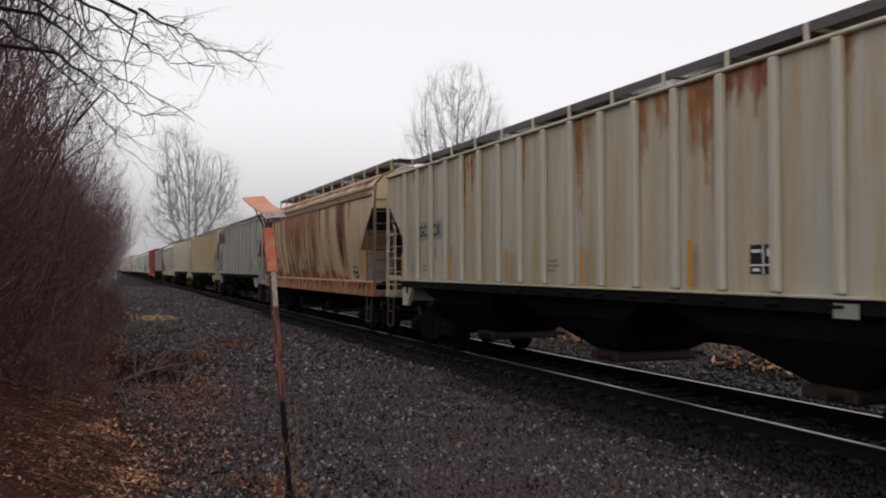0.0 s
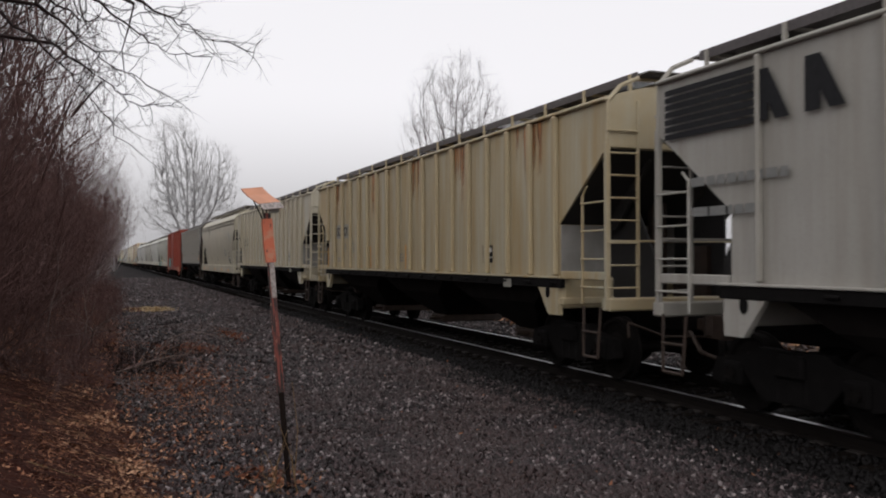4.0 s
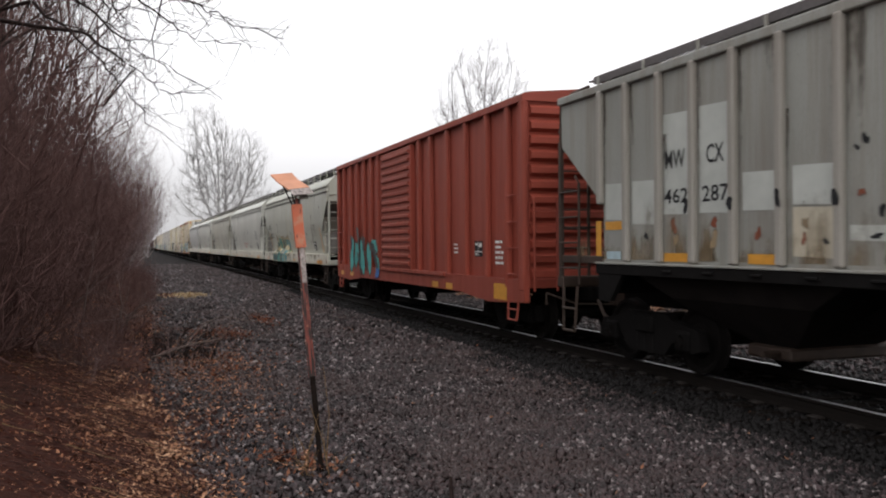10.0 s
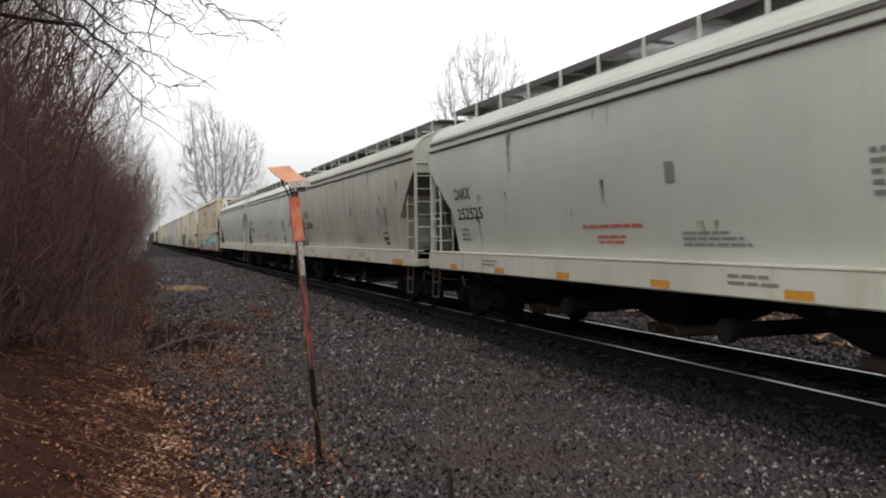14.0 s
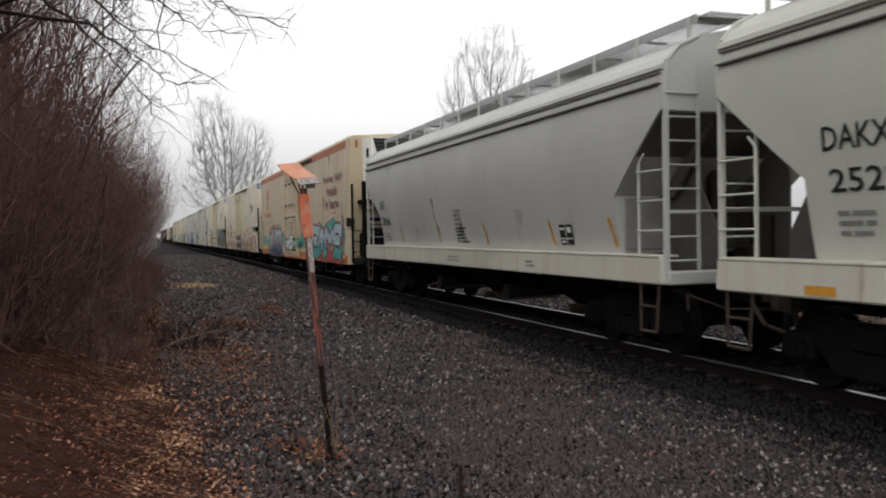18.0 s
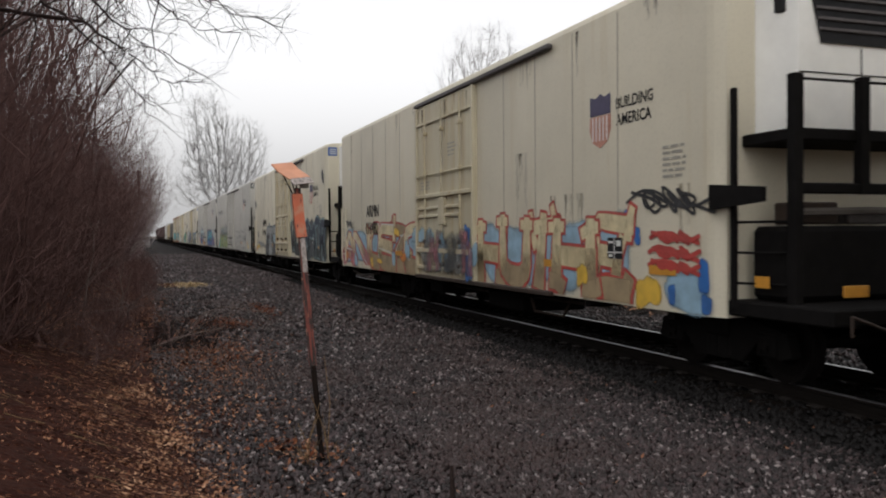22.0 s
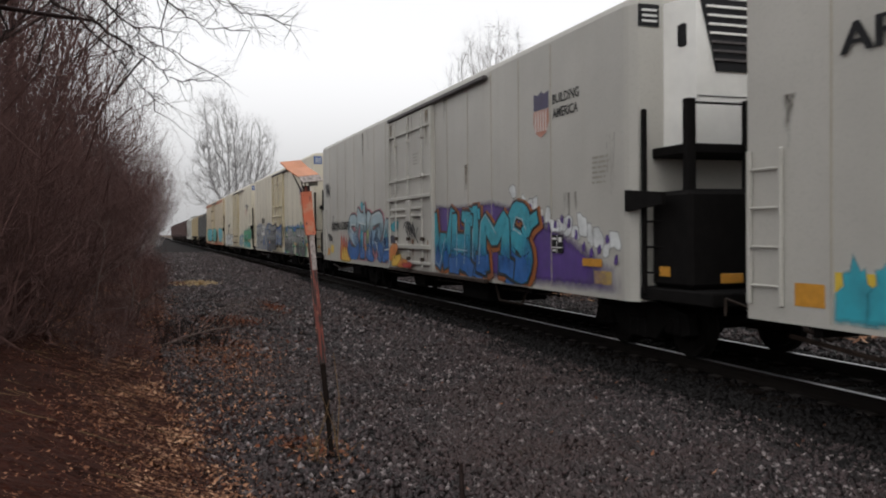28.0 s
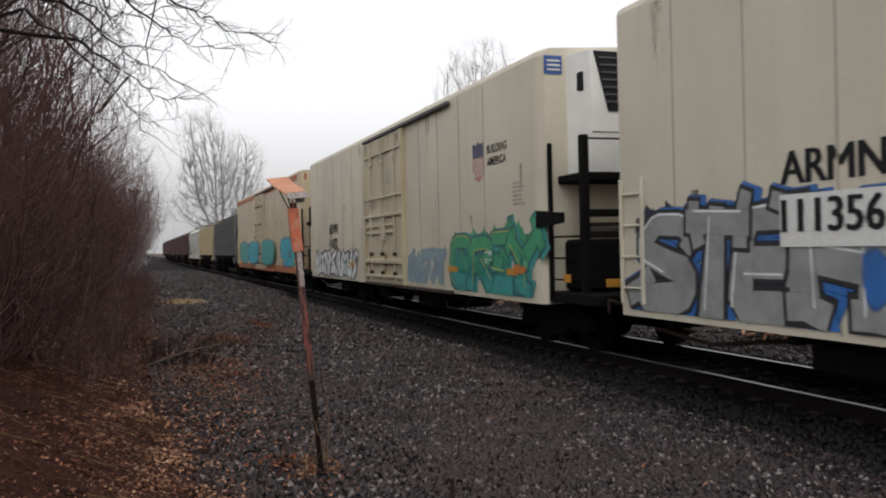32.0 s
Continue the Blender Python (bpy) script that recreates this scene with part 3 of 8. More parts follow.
def ribbon(pts, w, x_of, off, v, f, cover, inner=0.72, soft=True, wide=None, side=0.0, keep=None, floor=-9.0):
    """A stroke added to lists of vertices, faces and cover: rounded with soft ends, or angular with square ends.
    wide(z): factor on the width; side: shift across the stroke; keep(z): factor on the cover; floor: the lower edge of the panel."""
    for cut in (0.25, 0.25) if soft else (0.14,):
        out = [pts[0]]
        for (a, b_), (c, d) in zip(pts, pts[1:]):
            out += [(a + (c - a) * cut, b_ + (d - b_) * cut), (c + (a - c) * cut, d + (b_ - d) * cut)]
        pts = out + [pts[-1]]
    if not soft:
        # finer steps, so that width and cover can change along the stroke
        out = []
        for (a, b_), (c, d) in zip(pts, pts[1:]):
            k = max(1, int(math.hypot(c - a, d - b_) / 0.16))
            out += [(a + (c - a) * i / k, b_ + (d - b_) * i / k) for i in range(k)]
        pts = out + [pts[-1]]
    p = np.array(pts)
    d = np.gradient(p, axis=0)
    d /= np.linalg.norm(d, axis=1, keepdims=True) + 1e-9
    p = p + np.stack([-d[:, 1], d[:, 0]], 1) * side
    e0, e1 = (0.6, 1.0) if soft else (0.78, 0.86)
    p = np.concatenate([p[:1] - d[:1] * w * e1, p[:1] - d[:1] * w * e0, p, p[-1:] + d[-1:] * w * e0, p[-1:] + d[-1:] * w * e1])
    d = np.concatenate([d[:1], d[:1], d, d[-1:], d[-1:]])
    k = len(v)
    n = len(p)
    for i in range(n):
        ww = w * ((0.55 if i in (0, n - 1) else 0.85 if i in (1, n - 2) else 1.0) if soft else (0.95 if i in (0, n - 1) else 1.0))
        if wide:
            ww *= wide(p[i][1])
        much = keep(p[i][1]) if keep else 1.0
        for a, c in ((-1, 0), (-inner, 1), (inner, 1), (1, 0)):
            y, z = p[i][0] - d[i][1] * ww * a, max(floor, p[i][1] + d[i][0] * ww * a)
            v.append((-(x_of(z) + off + 0.00004 * i), y, z))
            cover.append(0 if i in (0, n - 1) else c * much)
    for i in range(n - 1):
        for a in range(3):
            q = k + i * 4 + a
            f.append((q, q + 4, q + 5, q + 1))


def graffiti(parent, y0, y1, z0, z1, word, fill, line, halo=None, light=None, seed=1, x_of=lambda z: 1.6, off=0.008, slant=0.08, label="", fills=(), fade=1.0, rim=0.06, back=None, low=None, high=None, flare=0.25, soft=False, fat=1.0, pack=1.12):
    """Sprayed letters between y0 (their start) and y1 < y0: a cloud, a thrown shadow, an outline, a fill with a second tone below or above, and thin highlights."""
    w, h = y0 - y1, z1 - z0
    r = random.Random(seed)
    glyphs = [GLYPHS[c.upper()] for c in word] if word else [SHAPES[(seed + 2 * i + i * i) % len(SHAPES)] for i in range(max(2, round(w / (h * 0.6))))]
    k = len(glyphs)
    share = [{"W": 1.45, "M": 1.4, "I": 0.6, "O": 1.1}.get(c.upper(), 1.0) * r.uniform(0.88, 1.12) for c in word] if word else [r.uniform(0.85, 1.15) for _ in range(k)]
    ends = [w * sum(share[:i]) / sum(share) for i in range(k + 1)]
    lw = w / k * (1.0 if word else 1.2)
    if not word:
        pack = 1.4
    wd = min(h * 0.13, lw * 0.175) * fat
    floor = z0 - 0.03
    wide = lambda z: max(0.6, 1 + flare * (1 - 2 * (z - z0) / h))
    under = lambda z: max(0.0, min(1.0, 1.05 - 1.9 * (z - z0) / h))
    over = lambda z: max(0.0, min(1.0, 2.4 * (z - z0) / h - 1.15))
    g = None
    for i, gl in enumerate(glyphs):
        mid, span = (ends[i] + ends[i + 1]) / 2, (ends[i + 1] - ends[i]) * pack
        turn, grow_, lift = r.uniform(-0.09, 0.09), r.uniform(0.95, 1.07), r.uniform(-0.03, 0.03) * h
        lay = {nm: ([], [], []) for nm in ("shadow", "outline", "letter", "low", "high", "light")}
        o = off + 0.005 * (i % 2)
        for stroke in gl.split("|"):
            pts = []
            for q in stroke.split():
                a, b_ = (int(q[0]) / 4 - 0.5) * (span - 2.0 * wd) * grow_, (int(q[1]) / 6 - 0.5) * (h - 2 * wd) * grow_
                a += slant * b_ + turn * b_
                pts.append((y0 - mid - a + r.gauss(0, 0.025) * lw, (z0 + z1) / 2 + lift + b_ + turn * a + r.gauss(0, 0.02) * h))
            strokes = [pts]
            for (ya, za), (yb, zb) in ((pts[0], pts[1]), (pts[-1], pts[-2])) if word and not soft else ():
                # a slanted foot or head on most ends of a stroke
                if r.random() < 0.7:
                    ln = math.hypot(yb - ya, zb - za) + 1e-6
                    py, pz, e = -(zb - za) / ln, (yb - ya) / ln, wd * r.uniform(1.0, 1.7)
                    tilt = r.uniform(-0.5, 0.5)
                    strokes.append([(ya + py * e + (ya - yb) / ln * tilt * e, za + pz * e + (za - zb) / ln * tilt * e), (ya, za), (ya - py * e * 0.7, za - pz * e * 0.7)])
            for si, pp in enumerate(strokes):
                w_ = wd if si == 0 else wd * 0.72
                if back:
                    ribbon([(y - 0.06, z - 0.03) for y, z in pp], w_ + rim * 1.7 + 0.02, x_of, o - 0.0055, *lay["shadow"], 0.9, soft, wide, 0.0, None, floor)
                ribbon(pp, w_ + rim, x_of, o, *lay["outline"], 0.9, soft, wide, 0.0, None, floor)
                ribbon(pp, w_, x_of, o + 0.0018, *lay["letter"], 0.93, soft, wide, 0.0, None, floor)
                if low:
                    ribbon(pp, w_, x_of, o + 0.0028, *lay["low"], 0.9, soft, wide, 0.0, under, floor)
                if high:
                    ribbon(pp, w_, x_of, o + 0.0032, *lay["high"], 0.9, soft, wide, 0.0, over, floor)
            if light and len(pts) > 1:
                m = len(pts) // 2 + 1
                ribbon(pts[:m], 0.017, x_of, o + 0.0038, *lay["light"], 0.7, soft, None, wd * r.choice((-0.7, 0.7)), None, floor)
        m = fills[i % len(fills)] if fills else fill
        for nm, mat_ in (("outline", line), ("shadow", back), ("letter", m), ("low", low), ("high", high), ("light", light)):
            if not lay[nm][0] or mat_ is None:
                continue
            data = soft_mesh(nm, lay[nm][0], lay[nm][1], [c * fade for c in lay[nm][2]], mat_)
            if g is None:
                g = part("graffiti", data, mat_, parent, label)
            else:
                part({"outline": "letter_outline", "shadow": "letter_shadow", "letter": "letter", "low": "lower_tone", "high": "upper_tone", "light": "highlight"}[nm], data, mat_, g)
    if halo:
        for i in range(k):
            pts = blob(y0 - (ends[i] + ends[i + 1]) / 2, (z0 + z1) / 2, lw * 0.72, h * 0.56, seed * 17 + i, 0.14, 40)
            patch_on(g, "cloud", pts, halo, x_of, off - 0.0062 + 0.0002 * (i % 5))
    return g


def flames(parent, u0, u1, z, h, n, mat, x_of=lambda z_: 1.6, off=0.006, seed=1, name="sprayed_flame"):
    """A row of ragged sprayed tongues that rise from the height z, between u0 and u1 < u0."""
    r = random.Random(seed)
    for i in range(n):
        c, hw = u0 - (u0 - u1) * (i + 0.5) / n, (u0 - u1) / n * 0.72
        a = h * r.uniform(0.6, 1.05)
        b_ = r.uniform(-0.3, 0.3) * hw
        pts = [(c + hw, z - 0.12), (c + hw * 0.95, z + a * 0.3), (c + hw * 0.55, z + a * 0.45), (c + hw * 0.6, z + a * 0.66), (c + hw * 0.25, z + a * 0.72), (c + b_, z + a), (c - hw * 0.3, z + a * 0.7),
               (c - hw * 0.45, z + a * 0.78), (c - hw * 0.6, z + a * 0.5), (c - hw * 0.9, z + a * 0.42), (c - hw, z + a * 0.1), (c - hw, z - 0.12)]
        patch_on(parent, name, pts, mat, x_of, off + 0.0006 * (i % 3))


def streaks(parent, u, w, top, length, n, mat, x_of=lambda z: 1.6, off=0.005, seed=1, wide=1.0, much_=1.0):
    """Ragged stains that run down the side from a height."""
    r = random.Random(seed)
    v, f, cover = [], [], []
    for i in range(n):
        y = u - w * r.random()
        ln, wd, much = length * r.uniform(0.3, 1.0), wide * r.uniform(0.03, 0.12), much_ * r.uniform(0.3, 0.85)
        k = 7
        for j in range(k):
            z = top - ln * j / (k - 1)
            h = wd * (1 - 0.5 * j / (k - 1)) * r.uniform(0.8, 1.2)
            y += r.gauss(0, 0.008)
            for a, c in ((1, 0), (0, much), (-1, 0)):
                v.append((-(x_of(z) + off + 0.0002 * i), y + a * h, z))
                cover.append(c * (1 - (j / (k - 1)) ** 2))
            if j:
                q = i * 3 * k + j * 3
                f += [(q - 3, q, q + 1, q - 2), (q - 2, q + 1, q + 2, q - 1)]
    me = soft_mesh("rust_stain", v, f, cover, mat)
    return tagged(part("rust_stain", me, mat, parent), kind="stuff")


def weather(parent, half, tops, low, x_of=lambda z: 1.6, seed=1, marks=14, mats=("sootwash", "dustwash")):
    """Grime that has run down the side from the heights given."""
    r = random.Random(seed)
    for k in range(marks):
        u, z = r.uniform(-half + 0.6, half - 0.6), r.choice(tops)
        streaks(parent, u, r.uniform(0.1, 0.6), z, min(z - low, r.uniform(0.3, 1.6)), r.randint(2, 5), M[mats[k % len(mats)]], x_of, 0.0035, seed * 31 + k, r.uniform(0.4, 1.1), r.uniform(0.2, 0.6))


def scribble(parent, y, z, w, h, mat, seed, x_of=lambda z: 1.6, off=0.01, r=0.014):
    """A thin looping tag of two strokes."""
    q = random.Random(seed)
    v, f, cover = [], [], []
    for line in range(2):
        pts = []
        k = 15
        for i in range(k):
            a = i * (1.7 + 0.5 * line) + line
            pts.append((y - w * (i + q.uniform(-0.4, 0.4)) / k + 0.26 * w * math.cos(a * 0.9), z + h * (0.5 + (0.42 - 0.12 * line) * math.sin(a) + q.uniform(-0.08, 0.08))))
        ribbon(pts, r * 1.5, x_of, off + 0.006 * line, v, f, cover, 0.8)
    return part("scribbled_tag", soft_mesh("scribbled_tag", v, f, cover, mat), mat, parent)


# ---- running gear, shared by all cars ----
def truck_frame(mb):
    side = [(-1.28, 0.36), (-1.2, 0.62), (-0.62, 0.72), (-0.5, 0.8), (0.5, 0.8), (0.62, 0.72), (1.2, 0.62), (1.28, 0.36), (1.05, 0.3), (0.72, 0.5), (0.45, 0.22), (-0.45, 0.22), (-0.72, 0.5), (-1.05, 0.3)]
    for s in (-1, 1):
        mb.extrude(side, "x", s * 1.02 - 0.07, s * 1.02 + 0.07)
        for y in (-0.89, 0.89):
            mb.bev(s * 1.02 - 0.12, s * 1.02 + 0.12, y - 0.16, y + 0.16, 0.32, 0.6, 0.03)
        for y in (-0.2, 0.0, 0.2):
            mb.tube((s * 1.02, y, 0.26), (s * 1.02, y, 0.56), 0.085, n=8)
    mb.bev(-1.15, 1.15, -0.22, 0.22, 0.5, 0.76, 0.03)
    mb.tube((-0.9, -0.45, 0.5), (0.9, -0.45, 0.5), 0.05)
    mb.tube((-0.9, 0.45, 0.5), (0.9, 0.45, 0.5), 0.05)


def wheelset(mb):
    for s in (-1, 1):
        prof = [(0.12, 0.1), (0.12, 0.2), (0.05, 0.24), (0.05, 0.37), (0.09, 0.41), (0.09, 0.457), (-0.02, 0.462), (-0.045, 0.485), (-0.07, 0.485), (-0.07, 0.4), (-0.02, 0.37), (-0.02, 0.24), (-0.08, 0.2), (-0.08, 0.1)]
        rings = []
        for i in range(24):
            a = 2 * math.pi * i / 24
            rings.append([(s * (0.7525 + dx), r * math.cos(a), r * math.sin(a)) for dx, r in prof])
        n = len(prof)
        v = [p for r in rings for p in r]
        f = [(i * n + j, i * n + (j + 1) % n, ((i + 1) % 24) * n + (j + 1) % n, ((i + 1) % 24) * n + j) for i in range(24) for j in range(n)]
        mb.add(v, f)
        for k in range(3):
            a = 2.094 * k
            mb.tube((s * 1.15, 0.07 * math.cos(a), 0.07 * math.sin(a)), (s * 1.19, 0.07 * math.cos(a), 0.07 * math.sin(a)), 0.025, n=6)
    mb.tube((-1.16, 0, 0), (1.16, 0, 0), 0.085, n=10)


def coupler(mb):
    mb.bev(-0.09, 0.09, -0.1, 0.5, 0.78, 0.95, 0.02)
    mb.extrude([(-0.2, -0.32), (0.1, -0.42), (0.2, -0.25), (0.12, -0.02), (-0.16, -0.02)], "z", 0.7, 1.02)
    mb.run([(-0.45, 0.1, 0.8), (-0.5, -0.2, 0.55), (-0.35, -0.45, 0.45)], 0.03)
    mb.run([(-0.1, 0.0, 0.72), (-0.9, 0.05, 0.75), (-1.45, 0.1, 0.95), (-1.45, 0.1, 0.75)], 0.016)


trucks = []


def gear(car, front, rear, fy, ry):
    """Trucks centred at fy and ry, couplers at the two ends."""
    for y in (fy, ry):
        t = put("truck", once("truck", truck_frame, M["black"]), car, y)
        for dy in (-0.89, 0.89):
            w = put("wheelset", once("wheelset", wheelset, M["wheel"]), t, dy, 0, 0.46)
            trucks.append((car, y + dy, w, dy))
    put("coupler", once("coupler", coupler, M["steel"]), car, front)
    c = put("coupler", once("coupler", coupler, M["steel"]), car, rear)
    c.rotation_euler = (0, 0, math.pi)


def ladder(car, a, b_, z0, z1, rungs, mat, x=None, y=None, stile=0.035, name="ladder"):
    """A ladder on the side (x given, from y = a to b_) or on the end (y given, from x = a to b_)."""
    mb = Mesh()
    def at(q, z):
        return (x, q, z) if x is not None else (q, y, z)
    for q in (a, b_):
        p = at(q, 0)
        mb.bev(p[0] - stile, p[0] + stile, p[1] - stile, p[1] + stile, z0, z1, 0.008)
    for i in range(rungs):
        z = z0 + (z1 - z0) * (i + 0.5) / rungs
        mb.tube(at(a, z), at(b_, z), 0.016)
    return part(name, mb, mat, car)


def stirrup(car, y, mat, x=-1.55, z=0.95, w=0.45, low=0.42):
    mb = Mesh()
    mb.run([(x, y - w / 2, z), (x - 0.03, y - w / 2 + 0.04, low), (x - 0.03, y + w / 2 - 0.04, low), (x, y + w / 2, z)], 0.022)
    mb.tube((x - 0.03, y - w / 2 + 0.02, (z + low) / 2), (x - 0.03, y + w / 2 - 0.02, (z + low) / 2), 0.018)
    return part("sill_step", mb, mat, car)


def roof_walk(car, half, zr, mat, postmat, dx=1.0, z=4.5, wide=0.62):
    for s in (1, -1):
        mb = Mesh()
        mb.box(min(s * (dx - wide), s * dx - s * 0.016), max(s * (dx - wide), s * dx - s * 0.016), -half, half, z - 0.03, z)
        w = part("roof_walk", mb, mat, car)
        mb = Mesh()
        mb.box(s * dx - 0.013, s * dx + 0.013, -half, half, z - 0.1, z + 0.02)
        part("walk_edge", mb, M["palerail"] if mat == M["grate2"] else M["darkrail"], w)
    for s in (-1, 1):
        mb = Mesh()
        mb.box(-dx + 0.03, dx - 0.03, s * half - 0.25, s * half + 0.24, z - 0.025, z - 0.004)
        part("end_walk", mb, mat, car)
    h = z - zr
    data = once("bracket%.2f" % h + postmat.name, lambda m_: (m_.box(-0.02, 0.02, -0.025, 0.025, 0, h + 0.01), m_.box(0.02, 0.5, -0.02, 0.02, h - 0.07, h - 0.031)), postmat)
    hatch = once("hatch" + postmat.name, lambda m_: m_.bev(-0.42, 0.42, -0.55, 0.55, 0.05, 0.24, 0.05), postmat)
    k = int(2 * half / 1.25)
    for i in range(k + 1):
        y = -half + 0.15 + (2 * half - 0.3) * i / k
        for s in (-1, 1):
            q = put("walk_bracket", data, w, y, s * (dx + 0.02), zr)
            if s > 0:
                q.rotation_euler = (0, 0, math.pi)
    k = max(4, int(half / 0.9))
    for i in range(k):
        put("roof_hatch", hatch, car, -half + (i + 0.5) * 2 * half / k, 0, zr)


def end_cage(car, half, mat, z_low, z_top, slope=True):
    """Corner posts, end ladders, grab irons and end sill at both ends of a hopper."""
    for s in (-1, 1):
        y = s * half
        mb = Mesh()
        mb.bev(-1.55, 1.55, y - 0.1, y + 0.1, z_low - 0.02, z_low + 0.16, 0.02)
        mb.bev(-1.55, 1.55, y - s * 1.25 - 0.05, y - s * 1.25 + 0.05, z_low, z_low + 0.12, 0.02)
        part("end_frame", mb, mat, car)
        for q in (-1, 1):
            # corner post with rungs on both sides of it
            lb = Mesh()
            lb.bev(q * 1.52 - 0.036, q * 1.52 + 0.036, y - 0.036, y + 0.036, z_low, z_top + 0.02, 0.01)
            lb.bev(q * 1.02 - 0.022, q * 1.02 + 0.022, y - 0.022, y + 0.022, z_low + 0.1, z_top + 0.62, 0.006)
            for i in range(8):
                z = z_low + 0.3 + i * (z_top + 0.2 - z_low) / 8
                lb.tube((q * 1.55, y + s * 0.03, z), (q * 1.02, y + s * 0.03, z), 0.014)
            part("end_ladder", lb, mat, car)
            lb = Mesh()
            lb.bev(q * 1.54 - 0.018, q * 1.54 + 0.018, y - s * 0.62 - 0.018, y - s * 0.62 + 0.018, z_low + 0.05, z_low + 1.62, 0.006)
            lb.tube((q * 1.54, y - s * 0.62, z_low + 1.62), (q * 1.54, y - s * 0.5, z_low + 1.74), 0.018)
            for i in range(4):
                z = z_low + 0.3 + i * 0.4
                lb.tube((q * 1.56, y - s * 0.64, z), (q * 1.56, y, z), 0.014)
            part("side_ladder", lb, mat, car)
        hb = Mesh()
        hb.run([(-1.52, y, z_top), (-1.5, y, z_top + 0.6), (-1.3, y, z_top + 0.82), (-1.0, y, z_top + 0.95)], 0.032)
        hb.tube((-1.5, y, z_low + 0.95), (1.5, y, z_low + 0.95), 0.016)
        part("grab_iron", hb, mat, car)
        bb = Mesh()
        bb.bev(-0.14, 0.14, y - s * 0.95 - 0.07, y - s * 0.95 + 0.07, z_low, 2.9, 0.02)
        bb.tube((0.55, y - s * 0.6, z_low + 0.15), (0.55, y - s * 0.6, z_low + 0.9), 0.2, n=12)
        bb.bev(0.15, 0.4, y - s * 0.75, y - s * 0.45, z_low + 0.1, z_low + 0.45, 0.02)
        part("brake_gear", bb, M["steel"], car)
        stirrup(car, y - s * 0.35, M["steel"], z=z_low + 0.02)


def shell(levels, half, cut):
    """Closed body from (z, half-width) levels. cut(z): how far both ends draw in at that height."""
    mb = Mesh()
    rings = []
    for z, w in levels:
        a = half - cut(z)
        rings.append([(-w, -a, z), (w, -a, z), (w, a, z), (-w, a, z)])
    return mb.loft(rings)


def slope_sheets(car, half, w, mat=None, low_w=None):
    """The sloping end sheets under the overhang, and a brace before each. Their dark colour stands in for the shade
    there.
    """
    for s in (-1, 1):
        mb = Mesh()
        a, b_ = s * (half + 0.008), s * (half - 1.33 + 0.008)
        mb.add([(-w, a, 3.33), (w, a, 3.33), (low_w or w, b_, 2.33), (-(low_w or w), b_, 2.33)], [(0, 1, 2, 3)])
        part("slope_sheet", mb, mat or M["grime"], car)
        # upright web between the slope sheet and the end sill
        e_ = half - 0.12
        for q in (-0.62, 0.58):
            wb = Mesh()
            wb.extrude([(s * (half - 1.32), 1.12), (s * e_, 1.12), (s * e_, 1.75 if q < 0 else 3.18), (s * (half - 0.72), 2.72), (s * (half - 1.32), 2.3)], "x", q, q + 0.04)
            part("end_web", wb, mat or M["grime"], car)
        wb = Mesh()
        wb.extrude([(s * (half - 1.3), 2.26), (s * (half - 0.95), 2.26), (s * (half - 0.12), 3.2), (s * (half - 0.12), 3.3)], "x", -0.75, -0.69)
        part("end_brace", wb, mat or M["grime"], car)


def bays(car, spans, z_top, z_low, mat, wide=1.45):
    for a, b_ in spans:
        c_ = (a + b_) / 2
        mb = Mesh()
        h = 0.32
        mb.loft([[(-wide, a, z_top), (wide, a, z_top), (wide, b_, z_top), (-wide, b_, z_top)],
                 [(-wide * 0.86, a + (c_ - a - h) * 0.45, z_top - (z_top - z_low) * 0.42), (wide * 0.86, a + (c_ - a - h) * 0.45, z_top - (z_top - z_low) * 0.42),
                  (wide * 0.86, b_ - (b_ - c_ - h) * 0.45, z_top - (z_top - z_low) * 0.42), (-wide * 0.86, b_ - (b_ - c_ - h) * 0.45, z_top - (z_top - z_low) * 0.42)],
                 [(-wide * 0.42, c_ - h, z_low), (wide * 0.42, c_ - h, z_low), (wide * 0.42, c_ + h, z_low), (-wide * 0.42, c_ + h, z_low)]])
        f = part("discharge_funnel", mb, mat, car)
        g = Mesh()
        g.bev(-0.75, 0.75, c_ - 0.38, c_ + 0.38, z_low - 0.14, z_low + 0.02, 0.03)
        g.tube((-1.0, c_ - 0.2, z_low - 0.05), (1.0, c_ - 0.2, z_low - 0.05), 0.045)
        part("outlet_gate", g, M["steel"], f)


def root(name, label, category, front, length):
    car = new(name)
    tagged(car, label, category, "freight cars of the train")
    cars.append((car, front + length / 2))
    return car


cars = []


def stencil(car, y, z, x_of=lambda z: 1.6, s=0.5, off=0.006):
    """Black inspection panel with white rules."""
    k = patch_on(car, "stencil_panel", [(y, z), (y - s, z), (y - s, z - s * 0.75), (y, z - s * 0.75)], M["ink"], x_of, off)
    mb = Mesh()
    for a0, a1, b0, b1 in ((0.45, 0.5, 0, 0.75), (0, 1, 0.5, 0.54), (0.05, 0.4, 0.12, 0.2), (0.6, 0.9, 0.1, 0.3), (0.1, 0.35, 0.6, 0.68)):
        mb.add(flat(x_of, [(y - a0 * s, z - b0 * s), (y - a1 * s, z - b0 * s), (y - a1 * s, z - b1 * s), (y - a0 * s, z - b1 * s)], off + 0.004), [(0, 1, 2, 3)])
    part("ruled_line", mb, M["whiteink"], k)


def strips(car, ys, z, w, h, mat, x_of=lambda z: 1.6, off=0.006):
    for y in ys:
        patch_on(car, "reflector_strip", [(y, z), (y - w, z), (y - w, z - h), (y, z - h)], mat, x_of, off)


